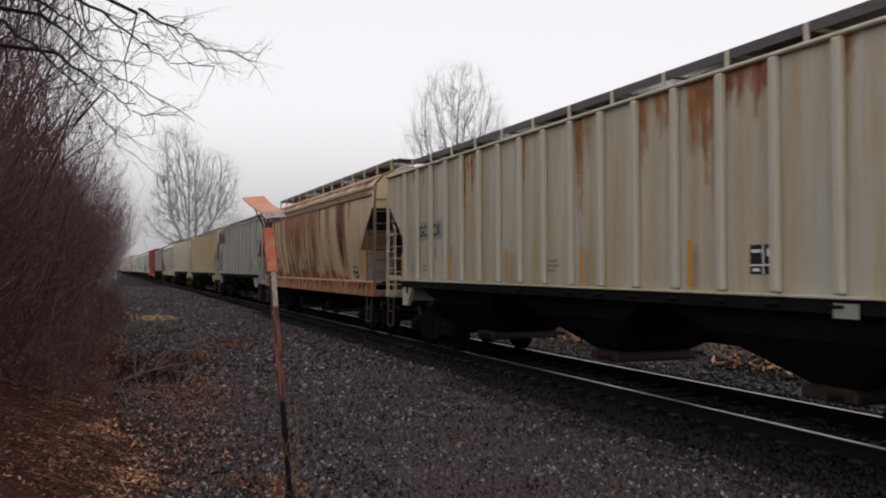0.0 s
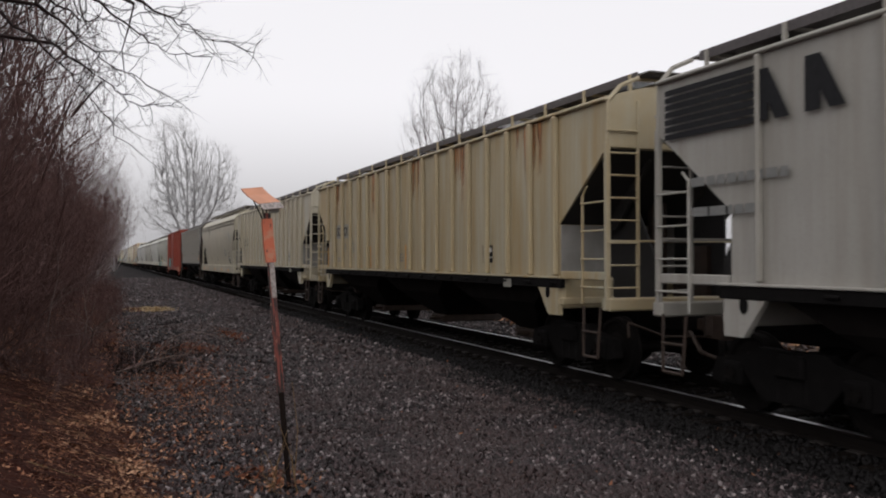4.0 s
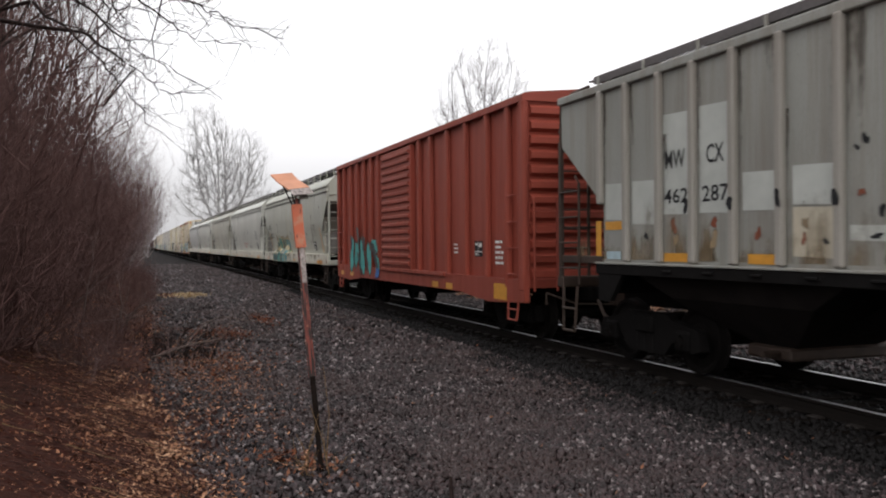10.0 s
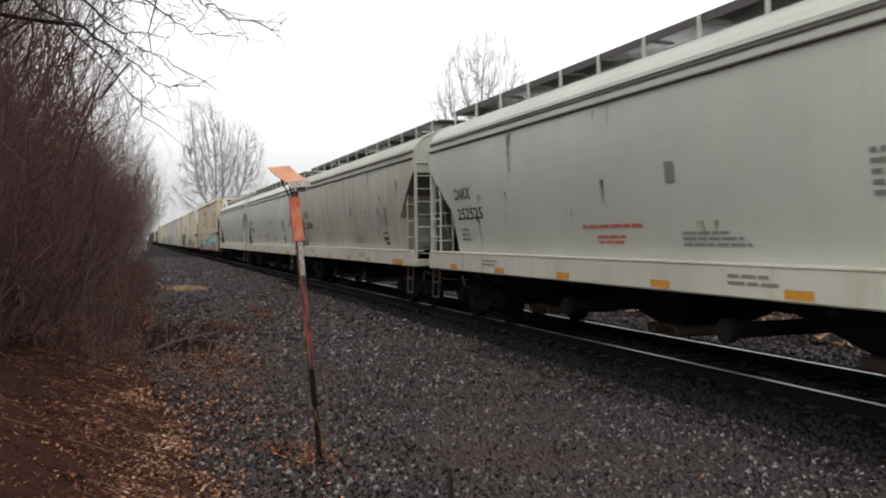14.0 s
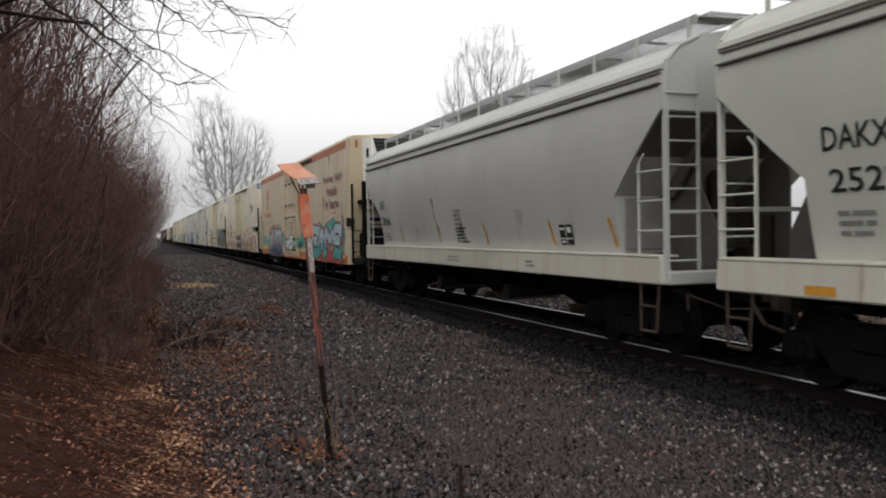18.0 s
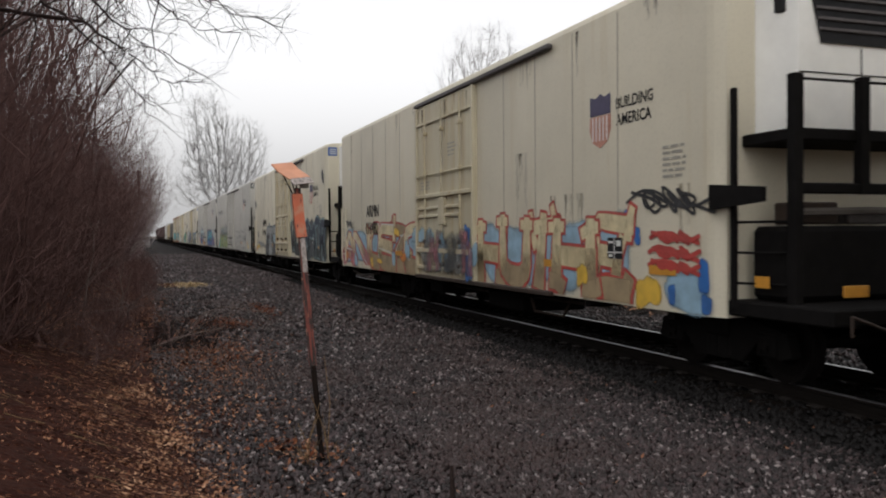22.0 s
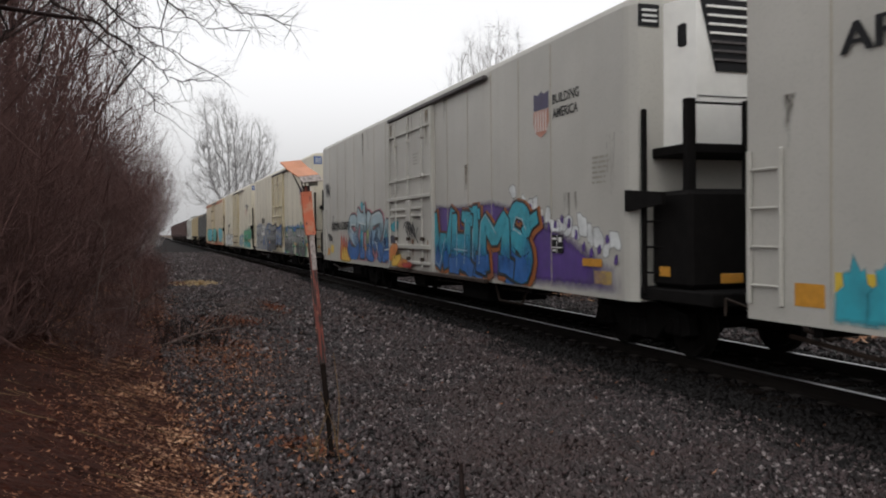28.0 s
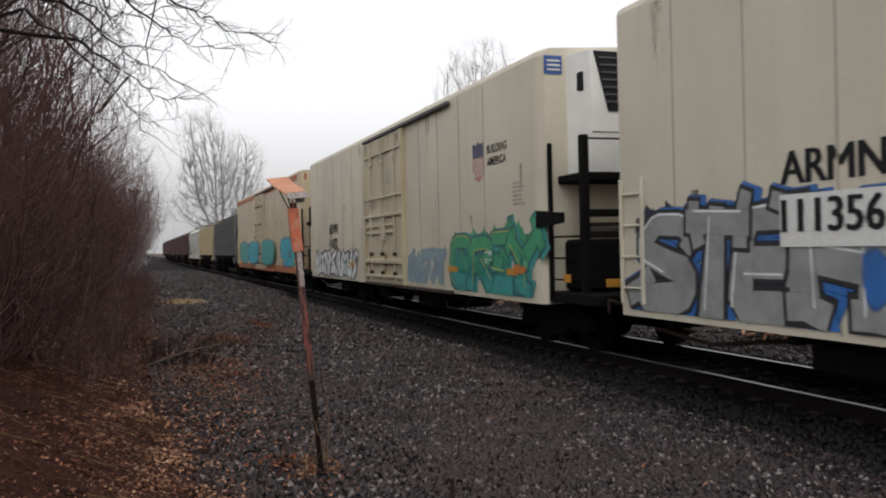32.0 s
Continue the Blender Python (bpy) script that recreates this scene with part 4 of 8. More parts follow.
# ---- covered hopper with flat ribbed sides ----
def ribbed_hopper(front, length, label, mat, ribs, sill=1.52, eave=4.02, funnels=3, ribmat=None, walk_mat="grate", top_rail=False, ribw=0.06, cage=None, end_mat=None):
    car = root("covered_hopper", label, "freight car", front, length)
    half = length / 2
    cut = lambda z: 1.33 if z <= 2.33 else max(0.0, 1.33 * (3.36 - z) / 1.03)
    levels = [(sill, 1.52), (2.33, 1.52), (3.36, 1.52), (eave, 1.52), (eave + 0.05, 1.5), (eave + 0.2, 0.9), (eave + 0.25, 0.5)]
    part("body", shell(levels, half, cut), mat, car)
    slope_sheets(car, half, 1.5)
    h = eave - sill - 0.06
    key = "rib%.2f%.2f" % (h, ribw) + mat.name
    data = once(key, lambda mb: mb.bev(-0.045, 0.045, -ribw, ribw, 0, h, 0.02), ribmat or mat)
    short = once(key + "s", lambda mb: mb.bev(-0.045, 0.045, -ribw, ribw, 0, h - (2.33 - sill), 0.02), ribmat or mat)
    for u in ribs:
        y = u - half
        if abs(y) > half - 1.2:
            continue
        for s in (-1, 1):
            put("rib", data if abs(y) < half - 1.35 else short, car, y, s * 1.562, sill + 0.03 if abs(y) < half - 1.35 else 2.36)
    for s in (-1, 1):
        sb = Mesh()
        sb.bev(s * 1.56 - 0.05, s * 1.56 + 0.05, -half + 1.2, half - 1.2, sill - 0.015, sill + 0.015, 0.007)
        part("side_sill", sb, mat, car)
        sb = Mesh()
        sb.bev(s * 1.54 - 0.05, s * 1.54 + 0.05, -half + 1.2, half - 1.2, sill - 0.16, sill - 0.018, 0.01)
        part("sill_web", sb, M["black"], car)
        tb = Mesh()
        tb.bev(s * 1.545 - 0.04, s * 1.545 + 0.04, -half, half, eave - (0.05 if top_rail else 0.025), eave + (0.07 if top_rail else 0.02), 0.015)
        part("top_chord", tb, mat, car)
    for s in (-1, 1):
        gb = Mesh()
        a = s * (half - 1.33)
        for q in (-1.58, 1.5):
            gb.extrude([(a - s * 0.65, sill - 0.06), (a + s * 0.06, sill - 0.06), (a + s * 0.06, 0.95), (a - s * 0.25, 0.95)], "x", q, q + 0.08)
        gb.bev(-1.5, 1.5, a - 0.1, a + 0.1, 1.05, sill, 0.03)
        part("bolster_bracket", gb, M["black"] if end_mat else M["grime"] if cage else mat, car)
        pb = Mesh()
        pb.bev(-1.5, 1.5, min(a + s * 0.006, a + s * 0.03), max(a + s * 0.006, a + s * 0.03), sill + 0.04, 2.32, 0.006)
        part("end_plate", pb, end_mat or M["endpale"], car, "grimy lower end plate")
        for q in (-1.53, 1.47):
            rb = Mesh()
            rb.bev(q, q + 0.06, min(a + s * 0.04, s * half), max(a + s * 0.04, s * half), sill - 0.02, sill + 0.1, 0.012)
            part("end_rail", rb, cage or mat, car)
        if not end_mat:
            # flat black oval: the dark inside of the bracket's hole, painted on
            hole = [(a - s * 0.26 + 0.07 * math.cos(k * 0.5236), 1.3 + 0.1 * math.sin(k * 0.5236)) for k in range(12)]
            patch_on(car, "bracket_hole", hole, M["black"], lambda z: 1.58, 0.004)
    span = (length - 3.6) / funnels
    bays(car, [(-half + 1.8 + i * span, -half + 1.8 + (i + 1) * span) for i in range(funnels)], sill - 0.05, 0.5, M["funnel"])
    cs = Mesh()
    cs.bev(-0.3, 0.3, -half - 0.1, half + 0.1, 0.78, 1.05, 0.02)
    part("centre_sill", cs, M["black"], car)
    clip = once("sill_clip", lambda m_: m_.bev(-1.63, -1.55, -0.09, 0.09, -0.1, -0.065, 0.01), M["black"])
    for i in range(int((length - 3) / 0.83)):
        put("sill_clip", clip, car, -half + 1.4 + i * 0.83, 0, sill)
    roof_walk(car, half - 0.1, eave + 0.15, M[walk_mat], mat, 0.95, eave + 0.42)
    end_cage(car, half, cage or mat, 1.1, 3.4)
    gear(car, -half - 0.5, half + 0.5, -half + 1.75, half - 1.75)
    return car, half


# ---- covered hopper with rounded sides ----
def round_x(z):
    t = max(0.0, min(1.0, (z - 1.45) / 2.25))
    return 1.36 + 0.235 * math.sin(t * 1.9) if z >= 1.45 else 1.6


def round_hopper(front, length, label, mat, walk_mat="grate", sillmat=None, cage=None, slope=None):
    car = root("covered_hopper", label, "freight car", front, length)
    half = length / 2
    cut = lambda z: 1.33 if z <= 2.29 else max(0.0, 1.33 * (3.36 - z) / 1.07)
    zs = [1.45, 1.7, 1.95, 2.12, 2.29, 2.5, 2.7, 2.9, 3.1, 3.3, 3.36, 3.5, 3.66]
    levels = [(z, round_x(z)) for z in zs]
    levels += [(3.7, 1.57), (3.72, 1.62), (3.79, 1.62), (3.81, 1.56), (3.88, 1.54), (3.9, 1.58), (3.96, 1.57), (3.98, 1.52), (4.1, 1.42), (4.26, 1.2), (4.39, 0.9), (4.47, 0.5)]
    body = part("body", shell(levels, half, cut), mat, car)
    slope_sheets(car, half, 1.585, slope, 1.515)
    gb = Mesh()
    for s in (-1, 1):
        gb.box(s * 1.615 - 0.02, s * 1.615 + 0.02, -half + 0.05, half - 0.05, 3.695, 3.715)
        gb.box(s * 1.57 - 0.02, s * 1.57 + 0.02, -half + 0.05, half - 0.05, 3.84, 3.86)
    part("roof_seam", gb, M["rustend"] if sillmat and mat == M["acf"] else M["slope"], body)
    for s in (-1, 1):
        sb = Mesh()
        sb.bev(s * 1.56 - 0.05, s * 1.56 + 0.05, -half, half, 1.06, 1.43, 0.02)
        sill_ = part("side_sill", sb, sillmat or mat, car)
        sb = Mesh()
        sb.bev(min(s * 1.3, s * 1.62), max(s * 1.3, s * 1.62), -half + 0.05, half - 0.05, 1.42, 1.455, 0.008)
        part("sill_cap", sb, sillmat if sillmat and mat != M["acf"] else mat, sill_)
    for s in (-1, 1):
        a = s * (half - 1.33)
        pb = Mesh()
        pb.bev(-1.34, 1.34, min(a + s * 0.006, a + s * 0.03), max(a + s * 0.006, a + s * 0.03), 1.5, 2.26, 0.006)
        part("end_plate", pb, M["endpale"], car, "grimy lower end plate")
    span = (length - 3.8) / 3
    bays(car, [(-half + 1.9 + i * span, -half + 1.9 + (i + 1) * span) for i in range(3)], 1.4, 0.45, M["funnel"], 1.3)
    cs = Mesh()
    cs.bev(-0.32, 0.32, -half - 0.1, half + 0.1, 0.78, 1.1, 0.02)
    part("centre_sill", cs, M["black"], car)
    beam = once("crossbearer", lambda m_: m_.bev(-1.5, 1.5, -0.08, 0.08, 0.95, 1.095, 0.02), M["black"])
    for i in range(6):
        put("crossbearer", beam, car, -half + 1.2 + i * (length - 2.4) / 5)
    pipe = once("outlet_pipe", lambda m_: (m_.tube((-1.3, 0, 0.62), (1.3, 0, 0.62), 0.1, n=12), m_.tube((-1.36, 0, 0.62), (-1.24, 0, 0.62), 0.15, n=12)), M["funnel"])
    for i in range(2):
        put("outlet_pipe", pipe, car, -half + 1.9 + (i + 0.95) * span)
    weather(car, half - 1.4, (2.6, 2.2, 1.95, 3.64), 1.5, round_x, int(front) + 7, 9)
    roof_walk(car, half - 0.05, 4.3, M[walk_mat], mat, 0.98, 4.64, 0.72)
    end_cage(car, half, cage or mat, 1.08, 3.4)
    gear(car, -half - 0.45, half + 0.45, -half + 1.75, half - 1.75)
    return car, half


# ---- boxcar ----
def boxcar(front, length, label, mat):
    car = root("boxcar", label, "freight car", front, length)
    half = length / 2
    mb = Mesh()
    mb.extrude([(-1.5, 1.0), (1.5, 1.0), (1.5, 4.36), (-1.5, 4.36)], "y", -half + 0.06, half - 0.06)
    part("body", mb, mat, car)
    rb = Mesh()
    rb.extrude([(-1.62, 4.3), (-1.62, 4.42), (-1.5, 4.46), (0, 4.6), (1.5, 4.46), (1.62, 4.42), (1.62, 4.3)], "y", -half, half)
    part("roof", rb, mat, car)
    for s in (-1, 1):
        a, b_ = sorted((s * 1.5, s * 1.6))
        sb = Mesh()
        sb.extrude([(-half, 1.15), (-half, 0.75), (-half + 1.6, 0.68), (-half + 3.2, 0.8), (half - 3.2, 0.8), (half - 1.6, 0.68), (half, 0.75), (half, 1.15)], "x", a, b_)
        part("side_sill", sb, mat, car)
    d0, d1 = 6.46 - half, 9.11 - half
    data = once("box_post", lambda m_: m_.bev(-0.06, 0.06, -0.075, 0.075, 0, 3.2, 0.03), mat)
    for u in (0.76, 1.75, 2.88, 3.98, 5.1, 5.95, 9.6, 10.4, 11.2, 12.0, 12.85, 13.75):
        for s in (-1, 1):
            put("side_post", data, car, u - half, s * 1.55, 1.12)
    data = once("corner_post", lambda m_: m_.bev(-0.06, 0.06, -0.1, 0.1, 0.95, 4.32, 0.03), mat)
    for s in (-1, 1):
        for y in (-half + 0.1, half - 0.1):
            put("corner_post", data, car, y, s * 1.56)
    for s in (-1, 1):
        db = Mesh()
        a, b_ = sorted((s * 1.52, s * 1.62))
        db.bev(a, b_, d0, d1, 1.17, 4.24, 0.02)
        door = part("sliding_door", db, mat, car)
        data = once("door_rib", lambda m_: m_.extrude([(-0.0, -0.06), (-0.05, -0.03), (-0.05, 0.03), (0.0, 0.06)], "y", -1.22, 1.22), mat)
        for i in range(15):
            r = put("door_corrugation", data, door, (d0 + d1) / 2, s * 1.62, 1.3 + i * 0.2)
            if s > 0:
                r.rotation_euler = (0, 0, math.pi)
        for q in (d0 + 0.02, d1 - 0.02):
            m_ = Mesh()
            m_.bev(a - 0.02, b_ + 0.02, q - 0.04, q + 0.04, 1.15, 4.26, 0.015)
            part("door_edge", m_, mat, door)
        m_ = Mesh()
        m_.bev(a - 0.03, b_ + 0.03, d0 - 2.4, d1 + 0.1, 1.08, 1.17, 0.01)
        part("door_track", m_, mat, car)
    data = once("end_rib", lambda m_: m_.extrude([(0.0, -0.11), (-0.09, -0.05), (-0.09, 0.05), (0.0, 0.11)], "x", -1.46, 1.46), mat)
    for s in (-1, 1):
        for i in range(12):
            r = put("end_corrugation", data, car, s * (half - 0.06), 0, 1.25 + i * 0.262)
            if s > 0:
                r.rotation_euler = (0, 0, math.pi)
    for s in (-1, 1):
        y = s * half
        for q in (-1, 1):
            ladder(car, y - s * 0.2, y - s * 0.78, 1.0, 2.9, 4, mat, x=q * 1.6, stile=0.02)
            ladder(car, q * 1.45, q * 1.0, 0.95, 2.6, 4, mat, y=y + s * 0.1, stile=0.02)
        stirrup(car, y - s * 0.5, mat, x=-1.58, z=0.8)
    cs = Mesh()
    cs.bev(-0.35, 0.35, -half - 0.2, half + 0.2, 0.75, 1.02, 0.02)
    cs.bev(-1.1, 1.1, -0.6, 0.9, 0.55, 0.98, 0.05)
    part("centre_sill", cs, M["black"], car)
    gear(car, -half - 0.65, half + 0.85, -half + 1.85, half - 1.85)
    strips(car, [half - 0.5, half - 1.75, half - 9.7, -half + 4.0], 0.95, 0.4, 0.13, M["yellow"])
    patch_on(car, "reflector_strip", [(-half + 1.35, 1.05), (-half + 0.75, 1.05), (-half + 0.75, 0.75), (-half + 1.35, 0.75)], M["yellow"], off=0.006)
    stencil(car, -half + 2.55, 1.85, lambda z: 1.5, 0.42)
    bars(car, -half + 1.5, 1.85, 0.4, 0.5, 5, M["whiteink"], lambda z: 1.5)
    bars(car, -half + 3.75, 1.8, 0.3, 0.25, 3, M["whiteink"], lambda z: 1.5)
    return car, half


# ---- mechanical refrigerator car ----
def reefer(front, length, label, mat, stripe=None, plate="blueplate", door_at=7.35, door_w=3.7, seams=1.32, doormat=None, plug=True, skirt=None, unit="black"):
    car = root("refrigerator_car", label, "freight car", front, length)
    half = length / 2
    lo, hi = 0.78, 5.03
    mb = Mesh()
    prof = [(-1.6, lo), (-1.6, hi - 0.1), (-1.57, hi - 0.02), (-1.49, hi + 0.03), (0, hi + 0.12), (1.49, hi + 0.03), (1.57, hi - 0.02), (1.6, hi - 0.1), (1.6, lo)]
    rings = []
    for y, k in ((-half - 0.14, 0.94), (-half, 0.985), (-half + 0.1, 1.0), (half - 0.06, 1.0), (half, 0.97)):
        rings.append([(x * k, y, z) for x, z in prof])
    mb.loft(rings)
    part("body", mb, mat, car)
    data = once("seam" + mat.name, lambda m_: m_.bev(-0.006, 0.006, -0.014, 0.014, lo + 0.05, hi - 0.14, 0.003), M["seam"])
    for i in range(1, int(length / seams)):
        y = half - i * seams
        if abs(y - (door_at + door_w / 2 - half)) > door_w / 2 + 0.1:
            put("panel_seam", data, car, y, -1.602)
    d0, d1 = door_at - half, door_at + door_w - half
    dm = doormat or M["door"]
    for s in (-1, 1):
        a, b_ = sorted((s * 1.585, s * 1.66))
        db = Mesh()
        db.bev(a, b_, d0, d1, 0.82, 4.78, 0.02)
        door = part("plug_door", db, dm, car)
        out_ = s * 1.685
        for y in (d0 + 0.05, d1 - 0.05):
            m_ = Mesh()
            m_.bev(out_ - 0.03, out_ + 0.03, y - 0.05, y + 0.05, 0.84, 4.76, 0.012)
            part("door_post", m_, dm, door)
        for y in (d0 + door_w * 0.19, d0 + door_w * 0.5, d0 + door_w * 0.8):
            m_ = Mesh()
            m_.tube((out_ + s * 0.03, y, 0.92), (out_ + s * 0.03, y, 4.72), 0.021)
            rod = part("lock_bar", m_, dm, door)
            for z in (4.1, 3.16, 1.62, 1.12):
                m_ = Mesh()
                m_.bev(out_ - 0.045 + s * 0.03, out_ + 0.045 + s * 0.03, y - 0.055, y + 0.055, z - 0.045, z + 0.045, 0.012)
                part("bar_guide", m_, M["steel"] if z < 2 or stripe else dm, rod)
        m_ = Mesh()
        m_.tube((out_ + s * 0.02, d0 + 0.05, 3.14), (out_ + s * 0.02, d1 - 0.05, 3.14), 0.02)
        part("cross_pipe", m_, dm, door)
        for z, hz, proud in ((2.66, 0.045, 0.05), (1.42, 0.055, 0.06), (1.02, 0.04, 0.04), (4.34, 0.03, 0.025)):
            m_ = Mesh()
            m_.bev(out_ - proud, out_ + proud, d0 + 0.1, d1 - 0.1, z - hz, z + hz, 0.012)
            part("door_ledge", m_, dm, door)
        for a0, a1 in ((0.22, 0.44), (0.56, 0.95)):
            for z in (2.38, 2.2):
                m_ = Mesh()
                m_.bev(out_ - 0.035, out_ + 0.035, d0 + door_w * a0, d0 + door_w * a1, z - 0.035, z + 0.035, 0.014)
                part("hand_rail", m_, dm, door)
        m_ = Mesh()
        m_.bev(out_ - 0.045, out_ + 0.045, d0 + door_w * 0.5 - 0.19, d0 + door_w * 0.5 + 0.19, 1.98, 2.6, 0.025)
        part("lock_box", m_, dm, door)
        if s < 0:
            bars(door, d0 + door_w * 0.42, 3.75, 0.55, 0.32, 4, M["faintink"], lambda z: 1.662, 0.003)
            bars(door, d0 + door_w * 0.92, 3.0, 0.7, 0.22, 3, M["faintink"], lambda z: 1.662, 0.003)
        for z in (4.78, 0.76):
            m_ = Mesh()
            m_.bev(s * 1.66 - 0.05, s * 1.66 + 0.05, d0 - 3.3, d1 + 0.05, z, z + 0.085, 0.015)
            part("door_rail", m_, M["darkrail"] if z > 2 else stripe or M["steel"], car)
        for z in (3.75, 2.35):
            m_ = Mesh()
            m_.bev(s * 1.62 - 0.03, s * 1.62 + 0.03, d1 + 0.12, d1 + 0.2, z, z + 0.35, 0.01)
            part("door_hook", m_, M["ink"], car)
    if stripe:
        for a, b_ in ((4.66, 4.92), (lo + 0.01, 1.08)):
            mb = Mesh()
            mb.add(flat(lambda z: 1.6, [(half - 0.1, a), (-half + 0.12, a), (-half + 0.12, b_), (half - 0.1, b_)], 0.004), [(0, 1, 2, 3)])
            mb.add([(-1.53, -half - 0.12, a), (-1.25, -half - 0.15, a), (-1.25, -half - 0.15, b_), (-1.53, -half - 0.12, b_)], [(0, 1, 2, 3)])
            part("stripe", mb, stripe, car)
    # machine end
    e = -half - 0.14
    ub = Mesh()
    ub.loft([[(-1.1, e - 0.0, z), (-0.92, e - 0.5, z), (0.92, e - 0.5, z), (1.1, e, z)] for z in (2.95, 4.95)])
    un = part("cooling_unit", ub, M["white"], car)
    gb = Mesh()
    gb.extrude([(-0.6, 3.95), (0.6, 3.95), (0.86, 4.93), (-0.86, 4.93)], "y", e - 0.53, e - 0.5)
    part("grille", gb, M["ink"], un)
    for i in range(7):
        m_ = Mesh()
        m_.bev(-0.66 - 0.02 * i, 0.66 + 0.02 * i, e - 0.555, e - 0.53, 4.08 + i * 0.12, 4.115 + i * 0.12, 0.006)
        part("grille_slat", m_, M["white"] if unit == "white" and i > 2 else M["darkrail"], un)
    m_ = Mesh()
    m_.box(-0.006, 0.006, e - 0.51, e - 0.5, 2.97, 3.92)
    m_.box(-0.9, 0.9, e - 0.51, e - 0.5, 3.6, 3.612)
    m_.bev(-1.02, -0.94, e - 0.36, e - 0.2, 4.3, 4.62, 0.02)
    part("panel_joint", m_, M["ink"], un)
    if plate:
        m_ = Mesh()
        m_.add([(-1.515, e + 0.01 - 0.02, 4.62), (-1.18, e - 0.02, 4.62), (-1.18, e - 0.02, 4.93), (-1.515, e - 0.01, 4.93)], [(0, 1, 2, 3)])
        pl = part("end_plate", m_, M[plate], car)
        m_ = Mesh()
        for i in range(3):
            m_.box(-1.46, -1.22, e - 0.028, e - 0.024, 4.68 + i * 0.075, 4.71 + i * 0.075)
        part("small_writing", m_, M["whiteink"], pl)
    fb = Mesh()
    out = e - 1.6
    fb.bev(-1.5, 1.5, out, e, 0.82, 1.0, 0.02)
    fb.bev(-1.3, 1.3, e - 0.85, e, 2.78, 2.92, 0.02)
    fb.bev(-1.3, 1.3, e - 0.9, e - 0.8, 2.2, 2.32, 0.02)
    frame_ = part("platform_frame", fb, M["black"], car)
    for x, y, z0, z1 in ((-1.5, e - 0.12, 0.9, 3.45), (-1.28, e - 0.85, 0.9, 3.5), (1.28, e - 0.85, 0.9, 3.5), (1.5, e - 0.12, 0.9, 3.45), (-0.35, e - 0.85, 2.2, 3.5)):
        m_ = Mesh()
        w_ = 0.035 if abs(x) > 1.4 else 0.065
        m_.bev(x - w_, x + w_, y - w_, y + w_, z0, z1, 0.012)
        part("post", m_, M["black"], frame_)
    rb = Mesh()
    for z in (3.45,):
        rb.tube((-1.28, e - 0.85, z), (1.28, e - 0.85, z), 0.016)
    for z in (1.2, 1.55, 1.9):
        rb.tube((-1.5, e - 0.12, z), (-1.28, e - 0.85, z), 0.016)
    part("railing", rb, M["black"], frame_)
    m_ = Mesh()
    m_.extrude([(e + 0.16, 2.05), (e + 0.16, 2.35), (e - 0.75, 2.28), (e - 0.75, 2.12)], "x", -1.64, -1.58)
    part("step_bracket", m_, M["black"], frame_)
    tb = Mesh()
    tall = unit == "white"
    tb.bev(-1.42 if tall else -1.3, 1.3, e - (1.05 if tall else 0.8), e - 0.16, 1.01, 2.3 if tall else 1.85, 0.06)
    tank = part("fuel_tank", tb, M["black"], car)
    if not tall:
        for name_, x0, x1, z0, z1, m_ in (("control_box", -1.05, -0.45, 1.87, 2.12, "steel"), ("battery_box", -0.3, 0.7, 1.87, 2.05, "grate"), ("relay_box", 0.75, 1.15, 1.87, 2.15, "slope")):
            kb = Mesh()
            kb.bev(x0, x1, e - 0.62, e - 0.25, z0, z1, 0.02)
            part(name_, kb, M[m_], tank)
        kb = Mesh()
        kb.run([(-1.2, e - 0.75, 2.0), (-0.2, e - 0.78, 2.02), (1.2, e - 0.75, 2.0)], 0.045)
        part("coolant_pipe", kb, M["slope"], tank)
    m_ = Mesh()
    m_.bev(-1.36, -1.04, out - 0.012, out + 0.01, 1.12, 1.24, 0.004)
    part("reflector_strip", m_, M["yellow"], car)
    m_ = Mesh()
    m_.box(-1.43, -1.424, e - 0.62, e - 0.38, 1.16, 1.29)
    part("reflector_strip", m_, M["yellow"], car)
    # underframe
    cs = Mesh()
    cs.bev(-0.35, 0.35, out - 0.1, half + 0.3, 0.68, 0.8, 0.02)
    part("centre_sill", cs, M["black"], car)
    beam = once("floor_beam", lambda m_: m_.bev(-1.5, 1.5, -0.07, 0.07, 0.66, 0.779, 0.015), M["black"])
    for i in range(9):
        put("floor_beam", beam, car, -half + 1 + i * (length - 2) / 8)
    for y, w, z in ((-half + 7.0, 1.6, 0.3), (-half + 11.0, 1.0, 0.38), (half - 3.75, 1.3, 0.34)):
        m_ = Mesh()
        m_.bev(-1.2, 0.2, y - w / 2, y + w / 2, z, 0.68, 0.05)
        part("equipment_box", m_, M["black"], car)
    m_ = Mesh()
    m_.run([(-1.2, -half + 4.2, 0.7), (-1.2, -half + 4.5, 0.38), (-1.2, -half + 5.6, 0.38), (-1.2, -half + 5.8, 0.7)], 0.025)
    m_.run([(-1.3, half - 0.4, 0.6), (-1.3, half - 1.6, 0.5), (-1.0, half - 2.6, 0.62)], 0.03)
    m_.run([(-0.9, -half + 3.5, 0.6), (-0.9, 0.0, 0.55), (-0.9, half - 3.5, 0.6)], 0.025)
    part("brake_rigging", m_, M["steel"], car)
    y = half
    ladder(car, y - 0.12, y - 0.62, 0.95, 2.65, 4, mat, x=-1.63, stile=0.025)
    ladder(car, -1.4, -0.95, 0.95, 2.9, 5, mat, y=y + 0.07, stile=0.025)
    strips(car, [half - 0.8], 1.22, 0.42, 0.24, M["yellow"])
